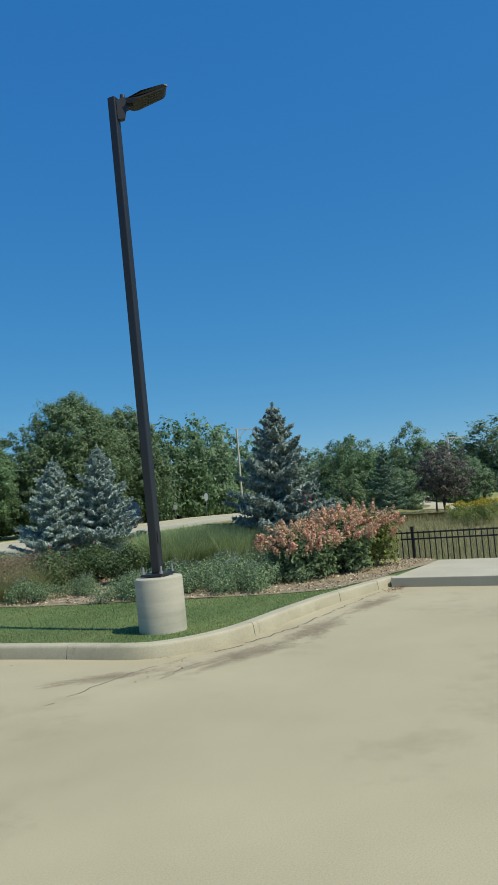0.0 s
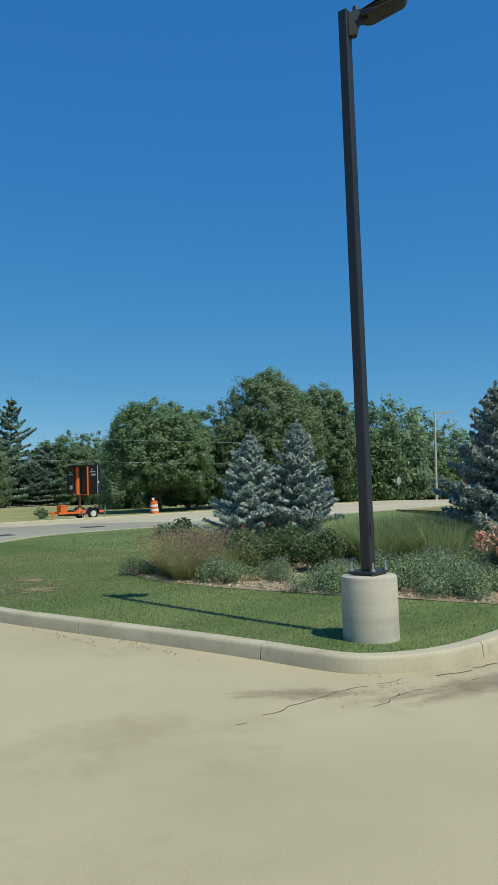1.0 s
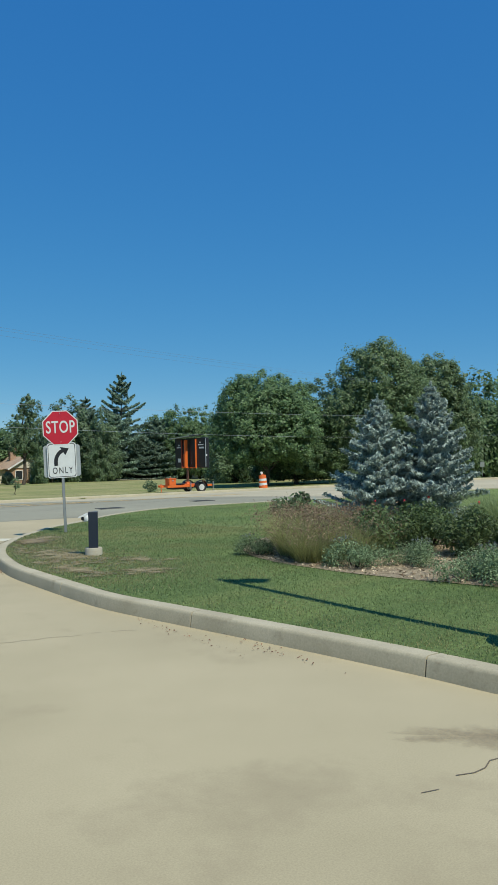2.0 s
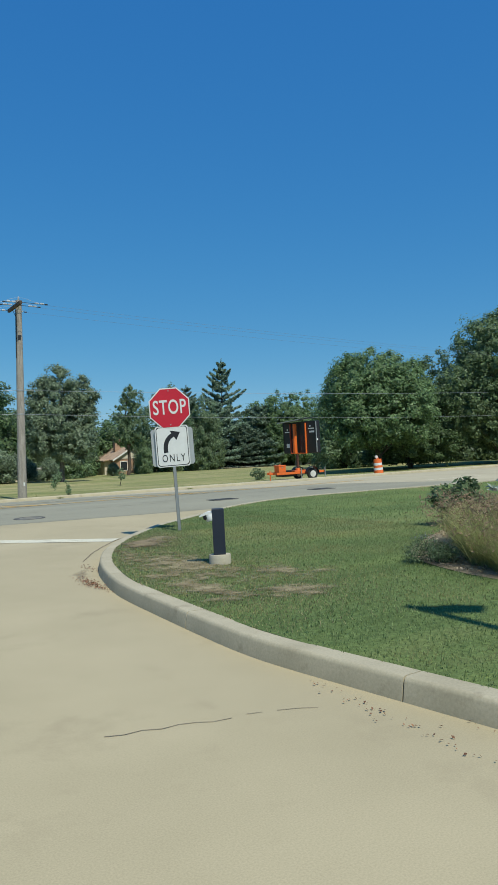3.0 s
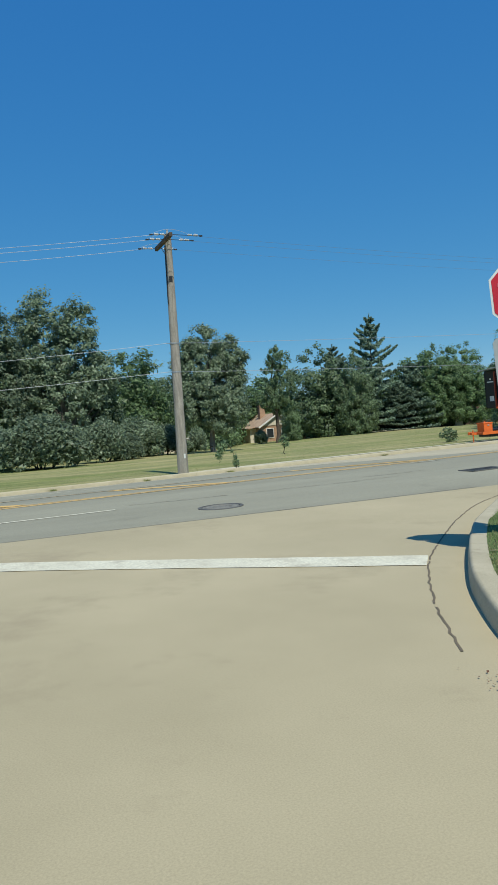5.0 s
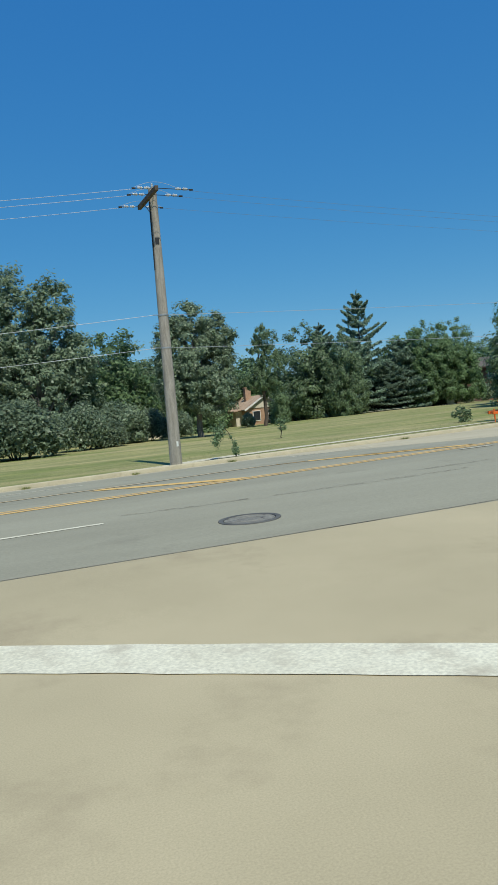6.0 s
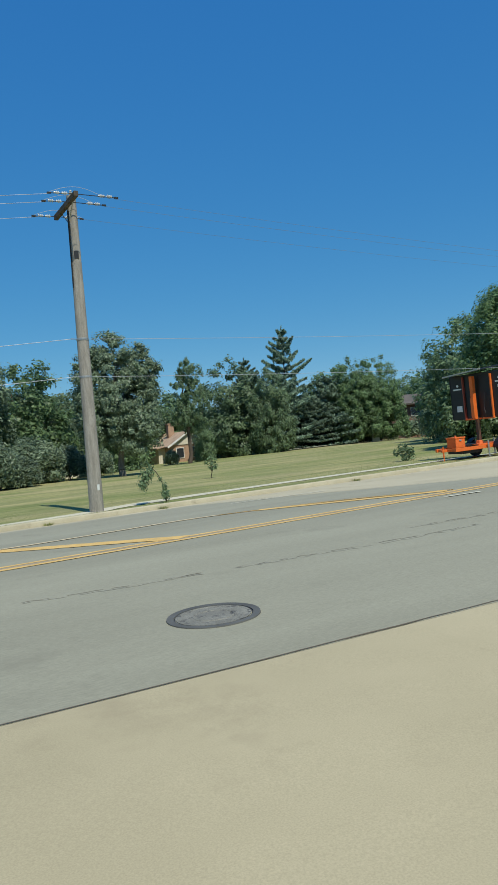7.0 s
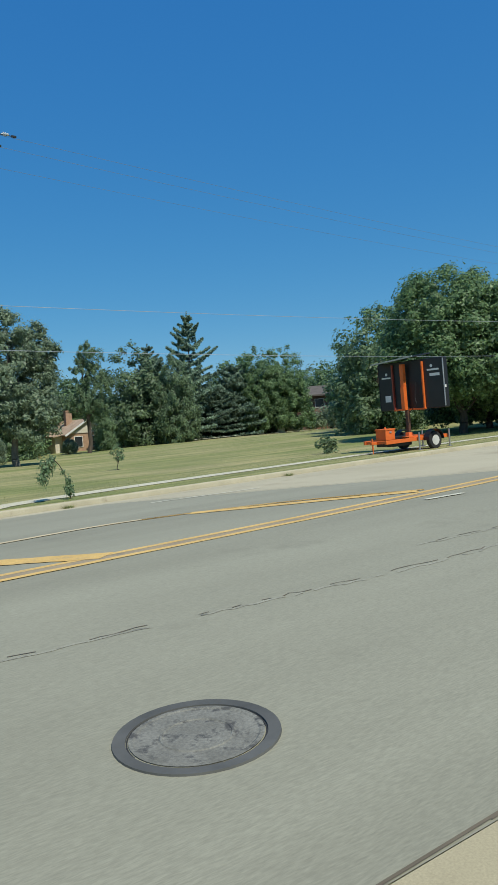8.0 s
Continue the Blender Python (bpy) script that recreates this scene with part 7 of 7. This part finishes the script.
        part("tail_light", box(bmesh.new(), (0.09, 0.22, 0.20), (-0.472 * L, s * W * 0.39, belt - 0.06), (0, -8, s * 10), 0.03), M_TAIL, root, "red tail light")
        rail = bmesh.new()
        tube(rail, (-0.34 * L, s * W * 0.36, H + 0.03), (0.03 * L, s * W * 0.36, H + 0.04), 0.018, 0.018, 6)
        part("roof_rail", rail, M_CHROME, root)
        for x in (0.29 * L, -0.285 * L):
            bm = bmesh.new()
            lathe(bm, [(0.22, -0.11), (0.33, -0.11), (0.355, -0.07), (0.355, 0.07), (0.33, 0.11), (0.22, 0.11)], 26, pose(x, s * (W * 0.5 - 0.12), 0.355, 90, 0, 0))
            wheel = part("wheel", bm, M_RUBBER, root, "black tyre", True)
            bm = bmesh.new()
            lathe(bm, [(0.205, -0.08), (0.235, -0.112), (0.225, -0.115), (0.19, -0.07), (0.19, 0.07), (0.225, 0.115), (0.235, 0.112), (0.205, 0.08)], 26, pose(x, s * (W * 0.5 - 0.12), 0.355, 90, 0, 0))
            for k in range(5):
                an = 2 * math.pi * k / 5
                box(bm, (0.21, 0.03, 0.06), (x + 0.105 * math.cos(an), s * (W * 0.5 - 0.035), 0.355 + 0.105 * math.sin(an)), (0, -math.degrees(an), 0), 0.008)
            part("rim", bm, M_CHROME, wheel, "five-spoke alloy rim")
    for x0, z0, x1, z1, nm in ((0.225 * L, belt + 0.02, 0.075 * L, H - 0.09, "windscreen"), (-0.462 * L, belt + 0.04, -0.432 * L, H - 0.17, "rear_window")):
        s = 1 if x0 > 0 else -1
        vs = []
        for o in (0.012, -0.004):
            vs += [(x0 + s * o, -W * 0.42, z0 + 0.01), (x0 + s * o, W * 0.42, z0 + 0.01), (x1 + s * o, W * 0.36, z1 + 0.01), (x1 + s * o, -W * 0.36, z1 + 0.01)]
        fs = [(0, 1, 2, 3), (7, 6, 5, 4)] + [(i, (i + 1) % 4, (i + 1) % 4 + 4, i + 4) for i in range(4)]
        part(nm, mesh_of(nm, vs, fs, M_GLASS), None, root, "dark glass")
    part("grille", box(bmesh.new(), (0.05, W * 0.5, 0.20), (0.492 * L, 0, belt - 0.34), (0, 0, 0), 0.015), M_BLACK, root, "dark grille")
    for s in (-1, 1):
        part("bumper", box(bmesh.new(), (0.16, W * 0.86, 0.22), (s * 0.478 * L, 0, 0.42), (0, 0, 0), 0.04), M_CHROME if s < 0 else M_BLACK, root, "lower bumper panel")
        part("number_plate", box(bmesh.new(), (0.012, 0.32, 0.15), (s * 0.502 * L, 0, 0.62 if s > 0 else 0.72), (0, 0, 0), 0.003), M_TRIM, root, "blank plate")
    return root


suv("car", pose(42.5, 10.05, ground_z(42.5, 10.05), 0, -1.2, 3), M_CARRED, 4.75, 1.9, 1.68, "glossy red crossover car with silver trim on the road")
suv("car", pose(27.8, 15.0, ground_z(27.8, 15.0), 0, 1.2, 182), M_CARDARK, 4.8, 1.92, 1.80, "dark blue-black four-wheel-drive car with roof rails on the road", 1.0)


# ---- grass that can be made out ----
def inside(poly, xs, ys):
    """Which of the plan points lie in the outline."""
    hit = np.zeros(len(xs), bool)
    j = len(poly) - 1
    for i in range(len(poly)):
        (ax, ay), (bx, by) = poly[i], poly[j]
        if ay != by:
            hit ^= ((ay > ys) != (by > ys)) & (xs < (bx - ax) * (ys - ay) / (by - ay) + ax)
        j = i
    return hit


def turf(name, outline, holes, n, height, width, mat, seed, label, area, top, thin=None):
    rng = np.random.default_rng(seed)
    x0, x1, y0, y1 = area
    xs, ys = rng.uniform(x0, x1, n), rng.uniform(y0, y1, n)
    ok = inside(outline, xs, ys)
    for h in holes:
        ok &= ~inside(h, xs, ys)
    luck = rng.random(n)
    pts = [(x, y) for x, y, q in zip(xs[ok], ys[ok], luck[ok]) if not (thin and q < thin(x, y))]
    k = len(pts)
    base = np.array([(x, y, top(x, y) - 0.01) for x, y in pts])
    hh = height * rng.uniform(0.5, 1.25, k)
    tip = base + np.stack([rng.normal(size=k) * hh * 0.45, rng.normal(size=k) * hh * 0.45, hh], 1)
    return tagged(new(name, blade_mesh(name, base, tip, width * rng.uniform(0.7, 1.3, k), mat)), label, "grass", kind="stuff")


def bare(x, y):
    """How thin the turf is: worn near the path light and at the point by the sign."""
    a = 0.7 * math.exp(-(((x + 2.1) / 0.45) ** 2 + ((y + 4.4) / 2.2) ** 2)) + math.exp(-(((x + 1.75) / 0.8) ** 2 + ((y + 4.2) / 2.0) ** 2)) + 0.9 * math.exp(-(((x + 0.95) * 0.86 - (y + 1.15) * 0.51) / 0.55) ** 2 - (((x + 0.95) * 0.51 + (y + 1.15) * 0.86) / 1.3) ** 2) + 0.5 * math.exp(-(((x + 1.4) / 0.5) ** 2 + ((y + 6.5) / 0.5) ** 2))
    a += 1.0 * math.exp(-(((x + 1.3) / 0.42) ** 2 + ((y + 1.6) / 0.65) ** 2))
    return min(0.88, 1.1 * a * (0.7 + 0.6 * noise.noise((x * 1.7, y * 1.7, 7))))


def wood_chips(n, seed):
    """Loose bark chips lying at all angles on the mulch bed."""
    rng = np.random.default_rng(seed)
    xs, ys = rng.uniform(0.3, 7.0, n), rng.uniform(-13.2, -4.0, n)
    ok = inside(bed, xs, ys)
    pos = np.array([(x, y, bed_at(x, y) + rng.uniform(0.006, 0.03)) for x, y in zip(xs[ok], ys[ok])])
    nrm = rng.normal(size=(len(pos), 3)) * 0.5 + np.array((0, 0, 1.0))
    me = leaf_mesh("bark_chips", pos, nrm, rng.uniform(0.014, 0.03, len(pos)), M_CHIP, 2.4, rng)
    return tagged(new("bark_chips", me), "loose pale bark chips over the mulch bed", "mulch", kind="stuff")


wood_chips(16000, 7)
lawn_poly = [p for p in lawn_near]
turf("lawn_grass", lawn_poly, [bed], 165000, 0.032, 0.0034, M_BLADE, 1, "short green lawn blades of the island", (-2.8, 3.2, -13.3, 4.5), island_z, bare)
turf("lawn_grass", lawn_poly, [bed], 30000, 0.05, 0.005, M_BLADE, 2, "short green lawn blades of the island", (3.0, 16.0, -6.0, 6.5), island_z)
turf("dry_grass", lawn_poly, [bed], 70000, 0.032, 0.0034, M_DRYMEADOW, 3, "dry straw blades on the worn turf", (-2.8, 0.4, -8.0, 1.2), island_z, lambda x, y: 0.95 - min(0.95, 2.0 * bare(x, y)))
meadow_poly = [(7.9, -30), (70, -30), (70, 3), (30, 1), (13, -4.0), (11, -8.0), (8.6, -11.4), (7.9, -12.6)]
turf("meadow_grass", meadow_poly, [], 46000, 0.38, 0.006, M_DRYMEADOW, 4, "tall tan meadow grass behind the fence", (7.9, 32.0, -22.0, -3.0), field_z)
verge_poly = [(-40, 19.0), (60, 22.4), (60, 40), (-40, 40)]
turf("verge_grass", verge_poly, [], 46000, 0.035, 0.004, M_VERGE, 6, "short dry verge grass beside the far kerb", (-8, 30, 20.1, 30), verge_top, lambda x, y: min(0.98, max(0.1, (y - 20.5) / 8)))
for i, (x, y) in enumerate(((2.6, 19.9), (-0.4, 19.75), (8.8, 20.1), (-3.5, 19.6))):
    weed = grass_clump("weed", 0.4, 0.10, 200 + i, M_VERGE, "low dry weed growing in the gutter", 90, 0.006, None, 0.5, "weed")
    stand(weed, x, y - 0.25, ground_z(x, y - 0.25) + 0.02)
